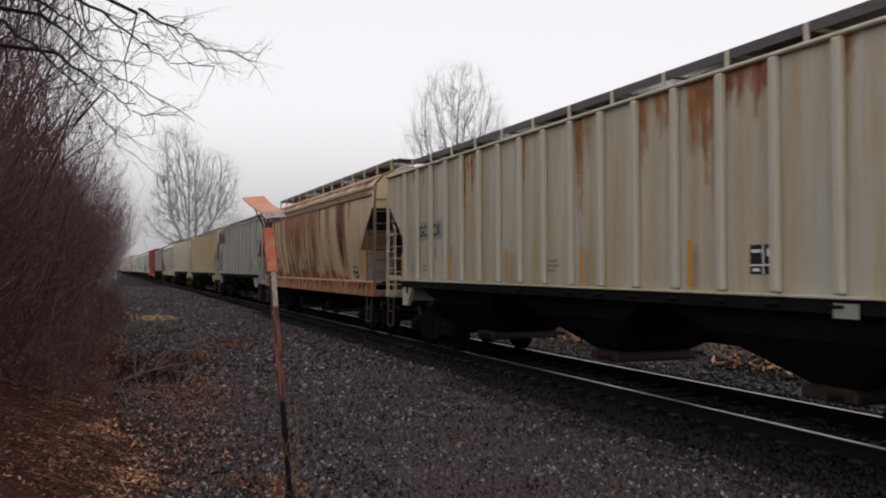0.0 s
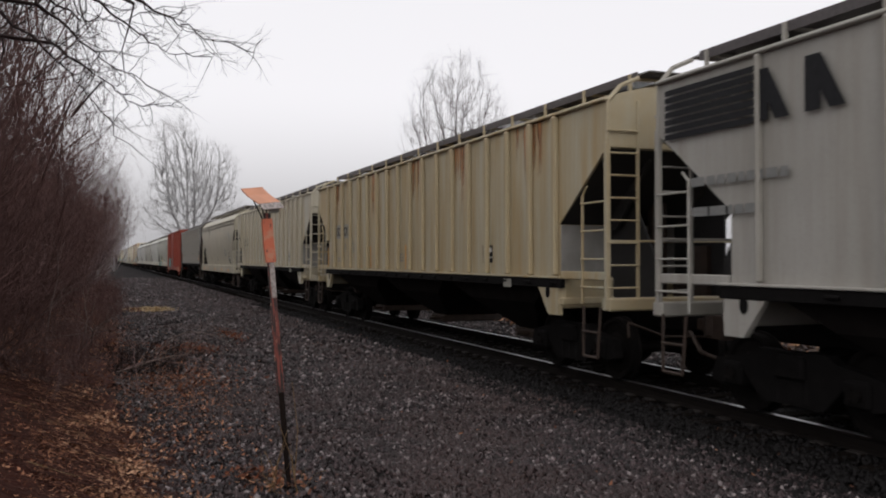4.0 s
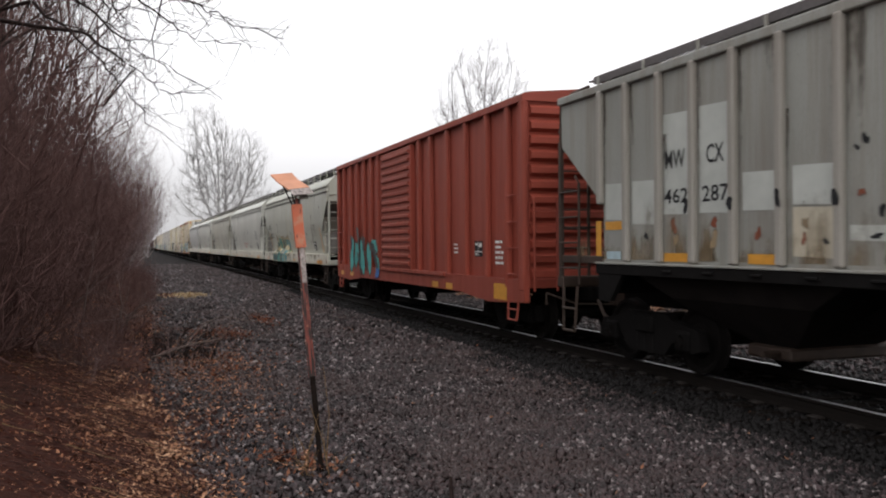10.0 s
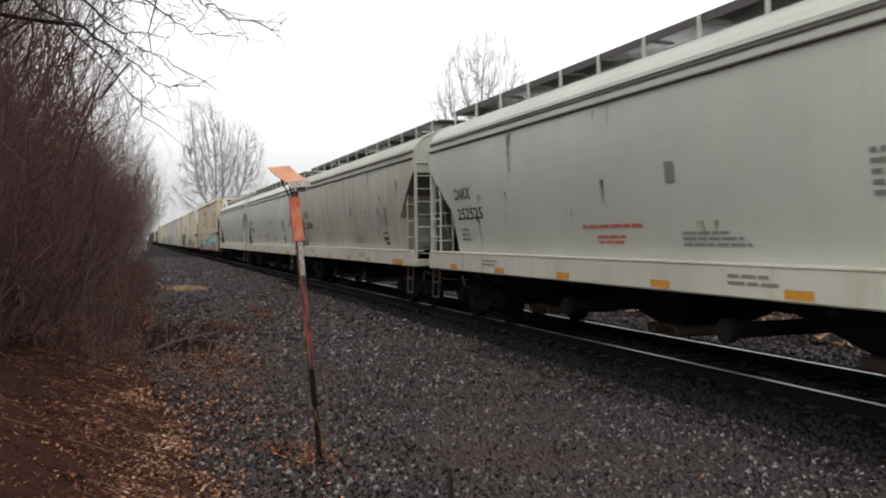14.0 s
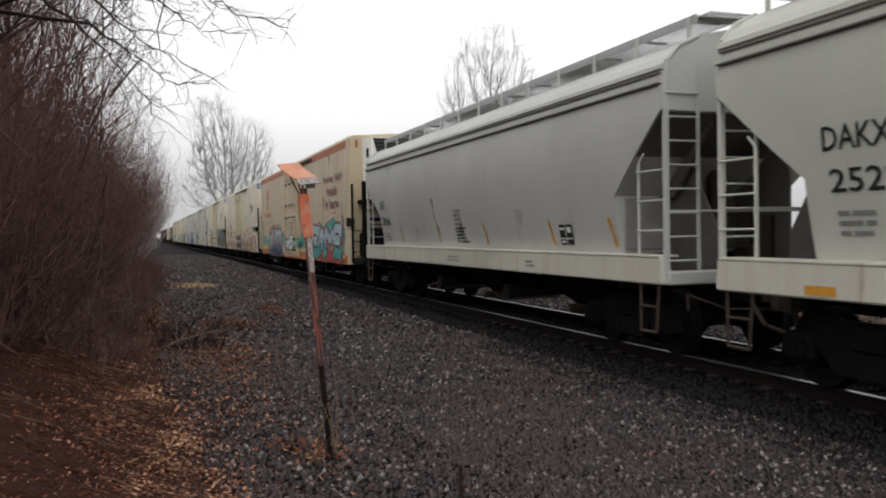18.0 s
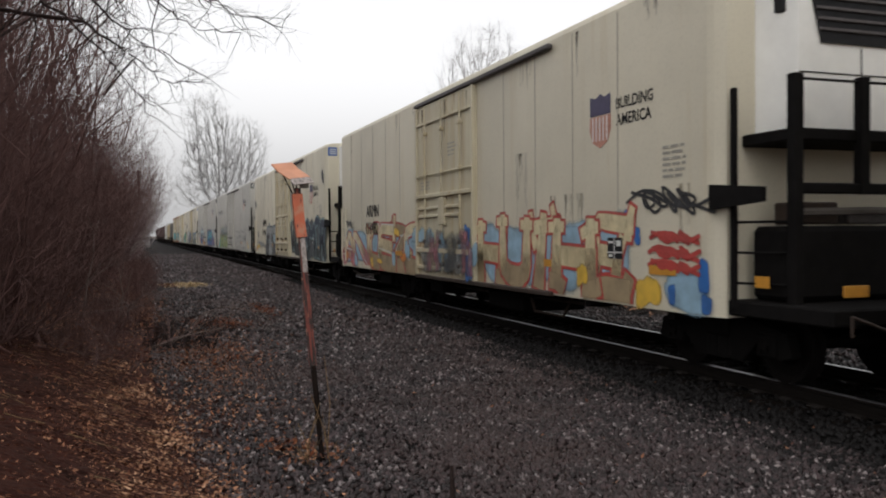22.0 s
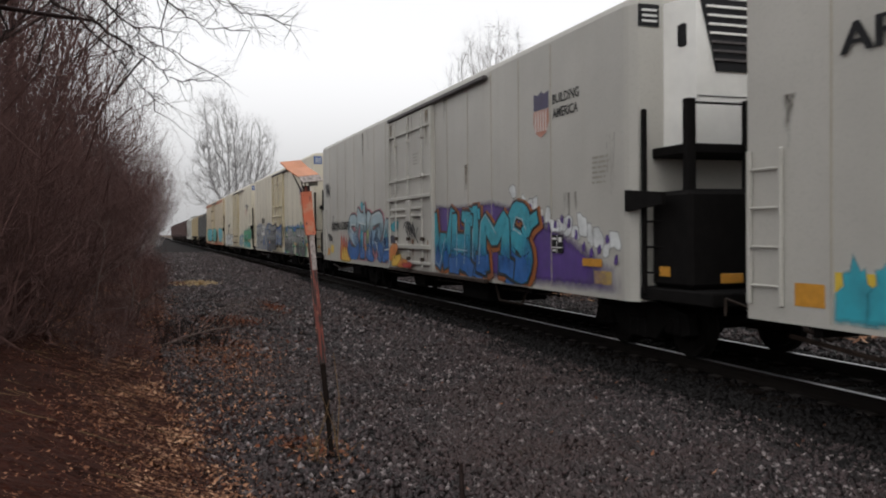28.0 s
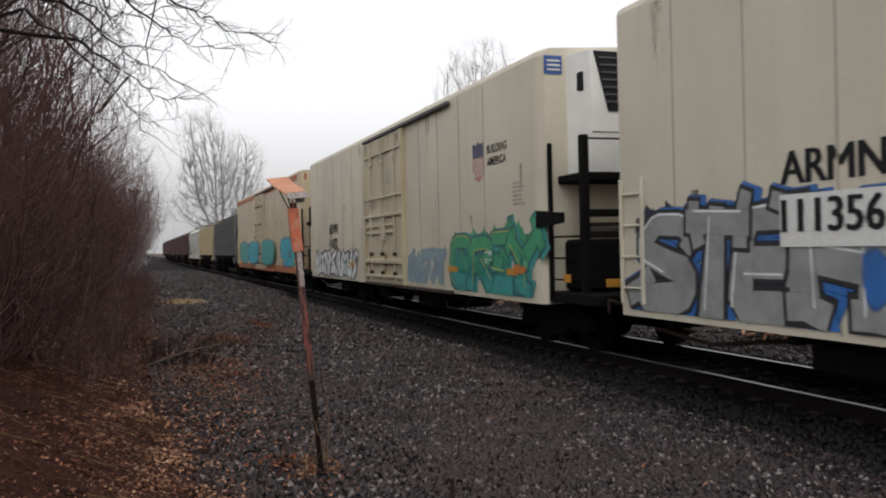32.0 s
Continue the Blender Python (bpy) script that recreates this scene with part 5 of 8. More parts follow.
    patch_on(car, "placard", [(half - 1.35, 1.35), (half - 1.85, 1.35), (half - 1.85, 1.07), (half - 1.35, 1.07)], M["placard"])
    patch_on(car, "placard", [(-half + 0.95, 1.18), (-half + 0.45, 1.18), (-half + 0.45, 0.98), (-half + 0.95, 0.98)], M["placard"])
    strips(car, [-half + 1.3, half - 9.4, half - 6.2, -half + 4.4], 1.36, 0.6, 0.12, M["yellow"], off=0.02)
    stencil(car, -half + 2.35, 1.72, s=0.4, off=0.02)
    bars(car, -half + 1.0, 2.9, 0.5, 0.45, 6, M["faintink"])
    weather(car, half, (4.88, 4.88, 3.2, 2.4), lo + 0.05, seed=int(front), marks=12)
    for y in (d0 + 0.3, d0 + door_w * 0.5, d1 - 0.3):
        streaks(car, y + 0.3, 0.6, 4.7, 1.2, 4, M["dustwash"], lambda z: 1.662, 0.002, int(front) + 3)
        streaks(car, y + 0.3, 0.6, 1.6, 0.7, 4, M["rustpale"], lambda z: 1.662, 0.003, int(front) + 5)
    gear(car, out - 0.3, half + 0.5, -half + 0.55, half - 5.6)
    return car, half


def shield(car, half, u, z, s=0.62):
    """The faded shield emblem and the two-word slogan beside it."""
    y = u - half
    s *= 0.94
    top = [(y, z + s * 1.28), (y - s * 0.3, z + s * 1.22), (y - s * 0.5, z + s * 1.32), (y - s * 0.7, z + s * 1.22), (y - s, z + s * 1.28), (y - s, z + s * 0.78), (y, z + s * 0.78)]
    low = [(y, z + s * 0.76), (y - s, z + s * 0.76), (y - s * 1.02, z + s * 0.4), (y - s * 0.85, z + s * 0.1), (y - s * 0.5, z - s * 0.04), (y - s * 0.15, z + s * 0.1), (y + s * 0.02, z + s * 0.4)]
    e = patch_on(car, "shield_emblem", top, M["logo_b"], off=0.006, label="navy and faded red shield emblem")
    patch_on(e, "stripes", low, M["logo_r"], off=0.006)
    mb = Mesh()
    for i in range(5):
        q = y - s * (0.12 + i * 0.17)
        mb.add(flat(lambda z_: 1.6, [(q, z + s * 0.74), (q - s * 0.06, z + s * 0.74), (q - s * 0.06, z + s * 0.14), (q, z + s * 0.14)], 0.01), [(0, 1, 2, 3)])
    part("white_stripes", mb, M["whiteink"], e)
    lettering(car, "BUILDING", y - s * 1.25, z + s * 0.82, 0.165, M["ink"], width=0.92, fat=0.02)
    lettering(car, "AMERICA", y - s * 1.25, z + s * 0.42, 0.165, M["ink"], width=0.88, fat=0.02)


# ---- the train, first car to last ----
def drips(car, spots, x_of, mat):
    for k, (y, z, h) in enumerate(spots):
        patch_on(car, "black_stain", blob(y, z, 0.05, 0.07, int(y * 100), 0.2, 14), M["s_black"], x_of, 0.02)
        streaks(car, y + 0.02, 0.04, z, h, 2, mat, x_of, 0.016, 400 + k, 0.6)


flat15 = lambda z: 1.52
ribs_gc = [0.5] + [1.4 + 0.83 * i for i in range(18)] + [16.4]


def gc_marks(car, half, L, num, seed, at=4.13):
    o = 0.008
    for a, b_ in ((2.15, 2.82), (2.95, 3.62)):
        patch_on(car, "overpainted_patch", [(L - a - half, 2.8), (L - b_ - half, 2.8), (L - b_ - half, 2.4), (L - a - half, 2.4)], M["greypatch"], flat15, 0.004)
    lettering(car, "GC", L - 2.25 - half, 2.47, 0.26, M["ink"], flat15, o, 0.46, 0.02)
    lettering(car, "CX", L - 3.05 - half, 2.47, 0.26, M["ink"], flat15, o, 0.46, 0.02)
    for k, ch in enumerate(num):
        lettering(car, ch, L - 2.25 - half - k * 0.44, 2.0, 0.27, M["greyink"], flat15, o)
    stencil(car, at - half, 2.05, flat15, 0.42)
    bars(car, L - 1.7 - half, 1.9, 0.3, 0.2, 3, M["greyink"], flat15)
    bars(car, L - 2.4 - half, 1.85, 0.4, 0.15, 2, M["greyink"], flat15)
    bars(car, 8.9 - half, 1.93, 0.45, 0.22, 3, M["greyink"], flat15)
    patch_on(car, "white_plate", [(3.1 - half, 1.47), (2.8 - half, 1.47), (2.8 - half, 1.33), (3.1 - half, 1.33)], M["greypatch"], lambda z: 1.6, 0.012)


def strips_up(car, us, half, mat=None, h=0.55):
    for u in us:
        y = u - half
        patch_on(car, "reflector_strip", [(y, 1.58 + h), (y - 0.09, 1.58 + h), (y - 0.09, 1.58), (y, 1.58)], mat or M["yellow"], lambda z: 1.61, 0.006)


car, half = ribbed_hopper(-15.3, 16.9, "weathered grey covered hopper with rust-stained ribbed sides", M["gc3"], ribs_gc)
car, half = ribbed_hopper(3.0, 16.9, "pale grey ribbed covered hopper with orange rust stains", M["gc"], ribs_gc)
gc_marks(car, half, 16.9, "114062", 1, 4.3)
strips_up(car, [15.6, 12.7, 10.15, 7.7, 5.25], half)
for k, (u, w, ln, n_) in enumerate(((6.4, 0.9, 1.0, 14), (5.3, 0.5, 1.6, 16), (4.7, 0.8, 0.7, 18), (9.9, 0.4, 1.2, 8), (12.3, 0.7, 1.4, 10), (15.2, 0.8, 0.8, 8), (7.9, 0.3, 2.0, 6), (3.0, 1.2, 0.5, 10))):
    streaks(car, u - half, w, 4.0, ln, n_, M["rustred"] if k in (2, 7) else M["rustpale"], flat15, 0.004, 200 + k, 1.1, 0.8)

car, half = round_hopper(21.02, 15.43, "cream round-sided hopper streaked with brown rust", M["acf"], cage=M["rustend"], sillmat=M["acfsill"])
lettering(car, "ACFX", 13.9 - half, 2.43, 0.22, M["ink"], round_x, 0.02, 0.8)
lettering(car, "49538", 13.92 - half, 2.0, 0.22, M["ink"], round_x, 0.02, 1.17)
for z in (2.29, 2.05):
    patch_on(car, "stencil_line", [(12.54 - half, z), (12.26 - half, z), (12.26 - half, z - 0.015), (12.54 - half, z - 0.015)], M["greyink"], round_x, 0.02)
bars(car, 12.48 - half, 2.24, 0.16, 0.12, 2, M["greyink"], round_x, 0.02)
bars(car, 13.75 - half, 1.85, 0.7, 0.2, 3, M["greyink"], round_x, 0.02)
stencil(car, 2.29 - half, 1.85, round_x, 0.45, 0.022)
for u, top in ((12.2, 1.85), (1.4, 2.35)):
    patch_on(car, "reflector_strip", [(u - half, top), (u - 0.08 - half, top), (u - 0.1 - half, 1.5), (u - 0.02 - half, 1.5)], M["yellow"], round_x, 0.022)
# rust that runs down from the eave in columns: where, how wide, how far, how many, which rust, how broad
for k, (u, w, ln, n_, mt, wd) in enumerate(((3.45, 0.5, 2.4, 34, "rustdark", 1.3), (3.62, 0.2, 2.3, 8, "rustwash", 1.0), (2.9, 0.2, 2.3, 8, "rustpale", 1.0), (2.3, 0.3, 0.9, 4, "rustpale", 0.8), (5.0, 0.5, 2.4, 12, "rustpale", 0.8), (5.95, 0.35, 2.4, 9, "rustwash", 0.6), (6.9, 0.8, 2.4, 20, "rustpale", 0.8),
                                             (7.9, 1.3, 2.5, 16, "rustwash", 0.6), (7.9, 1.4, 2.5, 22, "rustpale", 1.0), (9.75, 1.9, 2.5, 26, "rustwash", 0.8), (9.8, 2.0, 2.5, 30, "rustpale", 1.3), (9.7, 0.6, 2.4, 9, "rustdark", 0.7), (11.0, 1.1, 2.5, 30, "rustpale", 1.3), (10.9, 0.9, 2.5, 8, "rustwash", 0.6), (11.4, 0.4, 2.5, 14, "rustwash", 0.5), (12.4, 0.7, 2.4, 18, "rustpale", 0.8), (12.85, 0.18, 2.4, 9, "rustwash", 0.5), (13.7, 0.5, 2.4, 12, "rustpale", 0.7), (14.15, 0.2, 1.9, 6, "rustwash", 0.6))):
    streaks(car, u - half, w, 3.66, ln, n_, M[mt], round_x, 0.012, 220 + k, wd)
# rust creeping up from the sill
for k in range(20):
    u = 14.1 - 0.56 * k
    deep = 0.45 + 0.4 * math.sin(k * 1.3) + (0.35 if 4 < k < 13 else 0.0)
    streaks(car, u - half, 0.56, 1.46, -max(0.3, deep), 9, M["rustdark" if k % 3 == 1 else "rustwash"], round_x, 0.0145, 410 + k, 1.7)
# stained eave mouldings and roof edge
for k, (top, low, x) in enumerate(((3.785, 3.725, 1.622), (3.955, 3.905, 1.577))):
    for j in range(7):
        streaks(car, 15.0 - 2.1 * j - half, 2.0, top, top - low, 44, M["rustpale" if (j + k) % 3 else "rustwash"], lambda z: x, 0.003, 440 + 10 * k + j, 2.2, 1.15)
for j in range(7):
    streaks(car, 15.0 - 2.1 * j - half, 2.0, 4.24, 0.28, 60, M["rustpale"], lambda z: 1.42 - 1.375 * (z - 4.1) if z > 4.1 else 1.52 - 0.833 * (z - 3.98), 0.012, 470 + j, 3.2, 0.8)
streaks(car, 3.4 - half, 0.5, 3.79, 0.07, 20, M["rustdark"], lambda z: 1.622, 0.008, 480, 1.8)
for k in range(12):
    streaks(car, 15.0 - 1.25 * k - half, 1.2, 1.43, 0.37, 8, M["rustdark"] if k % 3 else M["rustpale"], lambda z: 1.61, 0.003, 260 + k, 2.0)

car, half = ribbed_hopper(37.8, 15.0, "flat grey covered hopper with striped railway emblem", M["ns"], [0.4, 1.5, 1.95, 3.2, 4.4, 5.6, 6.8, 8.0, 9.2, 10.4, 11.6, 13.2, 14.6], ribw=0.03, eave=4.0)
for i in range(7):
    patch_on(car, "emblem_stripe", [(14.8 - half, 3.86 - i * 0.09), (13.2 - half, 3.86 - i * 0.09), (13.2 - half, 3.792 - i * 0.09), (14.8 - half, 3.792 - i * 0.09)], M["ink"], flat15, 0.05)
for q in (0.0, 0.7):
    patch_on(car, "emblem_stripe", [(13.25 - q - half, 3.8), (13.05 - q - half, 3.8), (12.75 - q - half, 3.25), (12.95 - q - half, 3.25)], M["ink"], flat15, 0.05)
    patch_on(car, "emblem_stripe", [(13.25 - q - half, 3.25), (13.05 - q - half, 3.25), (13.05 - q - half, 3.8), (13.25 - q - half, 3.8)], M["ink"], flat15, 0.052)
for k, (a, b_) in enumerate(((14.3, 12.7), (14.3, 12.9))):
    bars(car, a - half, 2.75 - 0.35 * k, a - b_, 0.22, 1, M["greyink"], flat15, 0.05)
stencil(car, 3.34 - half, 2.12, flat15, 0.42, 0.05)
patch_on(car, "reflector_strip", [(1.95 - half, 2.12), (1.5 - half, 2.12), (1.5 - half, 1.9), (1.95 - half, 1.9)], M["yellow"], flat15, 0.05)
strips(car, [11.0 - half, 8.3 - half, 5.3 - half, 3.2 - half], 1.64, 0.5, 0.12, M["yellow"], flat15, 0.05)
scribble(car, 1.4 - half, 2.6, 0.5, 0.7, M["s_dgrey"], 3, flat15, r=0.006)

car, half = ribbed_hopper(53.97, 16.86, "yellowed cream ribbed covered hopper with rust stains", M["gc2"], ribs_gc)
gc_marks(car, half, 16.86, "114120", 2)
for k, (u, w, ln, n_) in enumerate(((14.8, 0.7, 1.2, 10), (11.0, 0.6, 1.6, 10), (8.2, 0.9, 1.0, 12), (5.5, 0.5, 1.8, 8), (2.8, 0.9, 1.2, 10))):
    streaks(car, u - half, w, 4.0, ln, n_, M["rustpale"], flat15, 0.004, 280 + k)
strips_up(car, [15.3, 10.9, 8.2], half)
car, half = ribbed_hopper(71.97, 16.4, "pale grey ribbed covered hopper with faint stains", M["gc3"], [u * 16.4 / 16.9 for u in ribs_gc])
gc_marks(car, half, 16.4, "114063", 3, 3.6)
for k, (u, w, ln, n_) in enumerate(((9.8, 0.8, 0.7, 6), (8.0, 0.7, 1.3, 6), (6.0, 0.7, 0.8, 8), (4.2, 0.8, 1.5, 8), (11.5, 0.5, 2.0, 5), (13.2, 0.5, 0.9, 4))):
    streaks(car, u - half, w, 4.0, ln, n_, M["rustpale"], flat15, 0.004, 320 + k, 1.4)

car, half = round_hopper(89.43, 15.38, "clean beige round-sided covered hopper car", M["cef"])
lettering(car, "CEFX", 14.07 - half, 2.28, 0.27, M["ink"], round_x, 0.012, 0.75, 0.02)
lettering(car, "11425", 14.0 - half, 1.84, 0.25, M["ink"], round_x, 0.012, 0.68, 0.02)
bars(car, 13.95 - half, 1.66, 0.85, 0.2, 2, M["greyink"], round_x, 0.012)
bars(car, 11.75 - half, 2.4, 0.3, 0.24, 3, M["faintink"], round_x, 0.012)
strips(car, [13.96 - half, 11.83 - half, 8.2 - half, 5.0 - half, 2.2 - half], 1.28, 0.45, 0.16, M["yellow"], lambda z: 1.61)
stencil(car, 3.0 - half, 1.95, round_x, 0.5, 0.015)
bars(car, 4.3 - half, 2.35, 0.9, 0.4, 5, M["greyink"], round_x, 0.012)
scribble(car, 2.3 - half, 2.6, 0.9, 0.8, M["s_silver"], 5, round_x, r=0.007)

gaps = (0.45, 1.335, 2.19, 3.0, 3.76, 4.51, 5.23, 6.02, 6.72)
ribs_mw = [8.02 - q for q in gaps] + [8.02 + q for q in gaps]
car, half = ribbed_hopper(106.0, 16.04, "sooty blue-grey covered hopper with tall ribs", M["mw"], ribs_mw, eave=4.05, top_rail=True, sill=1.5, cage=M["steel"], ribmat=M["mwrib"], end_mat=M["grime"])
for node in M["mw"].node_tree.nodes:
    if node.type == "TEX_COORD":
        node.object = car
# fresher paint left in squares round the lettering and the old repairs
for k, (u, w, top, low, mt) in enumerate(((14.65, 0.5, 2.65, 2.11, "mwfresh"), (13.94, 0.58, 2.64, 2.03, "mwfresh"), (13.2, 0.62, 3.45, 2.14, "mwfresh"), (12.45, 0.6, 3.45, 2.13, "mwfresh"), (11.66, 0.62, 2.58, 2.13, "mwfresh"), (10.88, 0.58, 2.59, 2.16, "mwfresh"), (10.88, 0.58, 2.155, 1.62, "mwcream"), (10.12, 0.7, 1.95, 1.78, "mwfresh"), (6.55, 0.6, 2.0, 1.7, "mwfresh"), (4.95, 0.6, 2.5, 1.9, "mwfresh"))):
    y = u - half
    patch_on(car, "paint_square", [(y, top), (y - w, top - 0.02), (y - w, low), (y, low + 0.02)], M[mt], flat15, 0.003 + 0.0003 * k)
for words, u, z, w_, h_ in (("MW", 13.15, 2.74, 0.42, 0.23), ("CX", 12.31, 2.74, 0.33, 0.23), ("462", 13.18, 2.29, 0.51, 0.19), ("287", 12.39, 2.28, 0.49, 0.2)):
    lettering(car, words, u - half, z, h_, M["ink"], flat15, 0.008, w_, 0.012)
stencil(car, 4.15 - half, 2.05, flat15, 0.42)
for u, z in ((2.0, 1.87), (14.66, 2.1)):
    patch_on(car, "reflector_strip", [(u - half, z), (u - 0.46 - half, z), (u - 0.46 - half, z - 0.12), (u - half, z - 0.12)], M["yellow"], flat15, 0.008)
    patch_on(car, "white_plate", [(u - 0.04 - half, 1.67), (u - 0.42 - half, 1.67), (u - 0.42 - half, 1.56), (u - 0.04 - half, 1.56)], M["s_pale"], flat15, 0.009)
for u in (1.55, 14.92):
    patch_on(car, "reflector_strip", [(u - half, 2.12), (u - 0.15 - half, 2.12), (u - 0.15 - half, 1.6), (u - half, 1.6)], M["yellow"], flat15, 0.009)
strips(car, [13.19 - half, 11.57 - half, 9.2 - half, 6.54 - half, 4.1 - half], 1.655, 0.5, 0.11, M["yellow"], flat15, 0.008)
for k, u in enumerate(sorted(ribs_mw)):
    for side in (0.1, -0.04):
        streaks(car, u + side - half, 0.05, 3.98 if k % 3 else 3.2, 2.4 if k % 3 else 1.6, 3, M["sootwash"], flat15, 0.004, 500 + 2 * k + (side > 0), 0.7, 0.6)
    streaks(car, u + 0.72 - half, 0.6, 1.56, -0.4 - 0.15 * (k % 4), 7, M["dustwash"], flat15, 0.0045, 540 + k, 1.8, 0.55)
weather(car, half, (4.0,), 1.6, flat15, 57, 12, ("dustwash", "sootwash"))
# bare spots rusting through, knocks on the ribs and a dented line along the lower side
for k, (u, z, w, h) in enumerate(((12.98, 2.0, 0.07, 0.13), (12.93, 1.82, 0.06, 0.1), (12.17, 2.03, 0.09, 0.07), (12.17, 1.82, 0.08, 0.14), (11.41, 1.88, 0.06, 0.09), (10.7, 1.98, 0.05, 0.08), (10.72, 1.82, 0.04, 0.08), (7.98, 1.9, 0.06, 0.14), (7.13, 1.97, 0.1, 0.05), (4.88, 2.08, 0.06, 0.1), (9.98, 2.26, 0.05, 0.05))):
    patch_on(car, "rust_spot", blob(u - half, z, w, h, 640 + k, 0.3, 18), M["dustwash" if k % 2 else "rustdark"], flat15, 0.0052 + 0.0002 * k)
for k, (u, z, w, h) in enumerate(((9.93, 2.76, 0.05, 0.06), (10.03, 2.69, 0.04, 0.03), (9.74, 2.08, 0.05, 0.06), (10.42, 1.79, 0.05, 0.03), (5.54, 2.12, 0.04, 0.06), (9.8, 1.84, 0.08, 0.03), (7.75, 1.86, 0.04, 0.05), (13.6, 1.88, 0.05, 0.06))):
    patch_on(car, "dark_scrape", blob(u - half, z, w, h, 660 + k, 0.3, 14), M["ink"], flat15, 0.007 + 0.0002 * k)
for u, z in ((11.01, 2.26), (10.22, 2.22), (11.78, 2.24), (12.6, 2.24), (5.02, 2.3), (4.26, 2.28)):
    patch_on(car, "dark_scrape", blob(u - half, z, 0.05, 0.11, int(u * 10), 0.2, 16), M["ink"], lambda z: 1.612, 0.004)
line = [(8.8 - 0.3 * i, 2.09 - 0.014 * i + 0.012 * math.sin(i * 1.9)) for i in range(10)]
for (u, z), (u2, z2) in zip(line, line[1:]):
    patch_on(car, "dent_line", [(u - half, z), (u2 - half, z2), (u2 - half, z2 - 0.022), (u - half, z - 0.022)], M["sootwash"], flat15, 0.0056)

car, half = boxcar(123.28, 14.62, "faded red boxcar with ribbed sides and graffiti", M["red"])
xb = lambda z: 1.5
xg = lambda z: 1.6
for k, (u, z, w, h) in enumerate(((12.6, 1.45, 0.34, 0.62), (12.0, 1.5, 0.3, 0.55), (11.3, 1.4, 0.36, 0.6), (10.5, 1.4, 0.3, 0.6), (9.95, 1.75, 0.4, 0.28), (9.6, 1.2, 0.22, 0.4))):
    patch_on(car, "teal_spray", blob(u - half, z, w, h, 300 + k, 0.2, 30), M["s_teal"], xg, 0.012 + 0.0006 * k, "faded teal spray on the panels" if k == 0 else "")
for k, (u, z, du, dz, w) in enumerate(((12.65, 1.85, 0.0, 0.5, 0.13), (11.9, 1.95, -0.25, 0.8, 0.14), (11.75, 1.2, -0.3, 0.7, 0.16), (11.1, 1.8, 0.05, 0.5, 0.16), (10.9, 1.3, -0.2, 0.7, 0.1), (10.2, 1.45, -0.65, 0.85, 0.24), (10.45, 1.62, -0.75, 0.12, 0.09), (12.2, 1.1, -0.3, 0.3, 0.12))):
    patch_on(car, "black_spray", [(u + w - half, z + dz / 2), (u - w - half, z + dz / 2 - 0.06), (u + du - w * 0.6 - half, z - dz / 2), (u + du + w * 0.7 - half, z - dz / 2 + 0.08)], M["s_black"], xg, 0.018 + 0.0005 * k)
patch_on(car, "blue_spray", blob(9.62 - half, 0.98, 0.24, 0.2, 320, 0.2, 24), M["s_blue"], xg, 0.024)

DIRT = [(3.0, 2.9, 0.5), (4.3, 2.3, 0.4), (2.6, 2.55, 0.7), (5.3, 1.95, 0.3), (3.6, 1.95, 0.3), (11.6, 2.8, 0.5), (11.4, 2.5, 0.3), (12.2, 2.35, 0.4), (11.6, 2.15, 0.4), (8.0, 2.35, 0.4), (1.4, 3.2, 0.5), (6.3, 2.1, 0.4)]


def dak_marks(car, half, num, clean=True):
    lettering(car, "DAKX", 14.2 - half, 2.55, 0.24, M["ink"], round_x, 0.012, 0.85, 0.01)
    lettering(car, num, 14.15 - half, 2.13, 0.24, M["ink"], round_x, 0.012, 1.35, 0.01)
    bars(car, 14.1 - half, 1.95, 0.6, 0.3, 3, M["greyink"], round_x, 0.012)
    bars(car, 3.35 - half, 2.58, 1.15, 0.5, 5, M["greyink" if clean else "faintink"], round_x, 0.012)
    stencil(car, 3.1 - half, 1.92, round_x, 0.46, 0.015)
    bars(car, 6.4 - half, 1.82, 1.3, 0.22, 3, M["greyink"], round_x, 0.012)
    if clean:
        bars(car, 8.9 - half, 1.94, 1.8, 0.1, 1, M["redink"], round_x, 0.012)
        bars(car, 8.5 - half, 1.78, 1.0, 0.16, 2, M["redink"], round_x, 0.012)
    strips(car, [14.4 - half, 12.0 - half, 9.5 - half, 6.85 - half, 4.4 - half], 1.2, 0.42, 0.1, M["yellow"], lambda z: 1.61)
    patch_on(car, "reflector_strip", [(1.75 - half, 1.22), (0.8 - half, 1.22), (0.8 - half, 1.1), (1.75 - half, 1.1)], M["yellow"], lambda z: 1.61, 0.006)
    bars(car, 12.6 - half, 1.33, 0.8, 0.14, 2, M["greyink"], lambda z: 1.61)
    bars(car, 5.3 - half, 1.33, 0.9, 0.16, 2, M["greyink"], lambda z: 1.61)
    patch_on(car, "vent_plate", [(6.6 - half, 2.72), (6.4 - half, 2.72), (6.4 - half, 2.45), (6.6 - half, 2.45)], M["greyink"], round_x, 0.012)
    mb = Mesh()
    for i in range(3):
        mb.box(-0.95, -0.52 - i * 0.04, -half - 0.012, -half - 0.004, 3.62 + i * 0.09, 3.65 + i * 0.09)
    part("small_writing", mb, M["logo_r"], car)


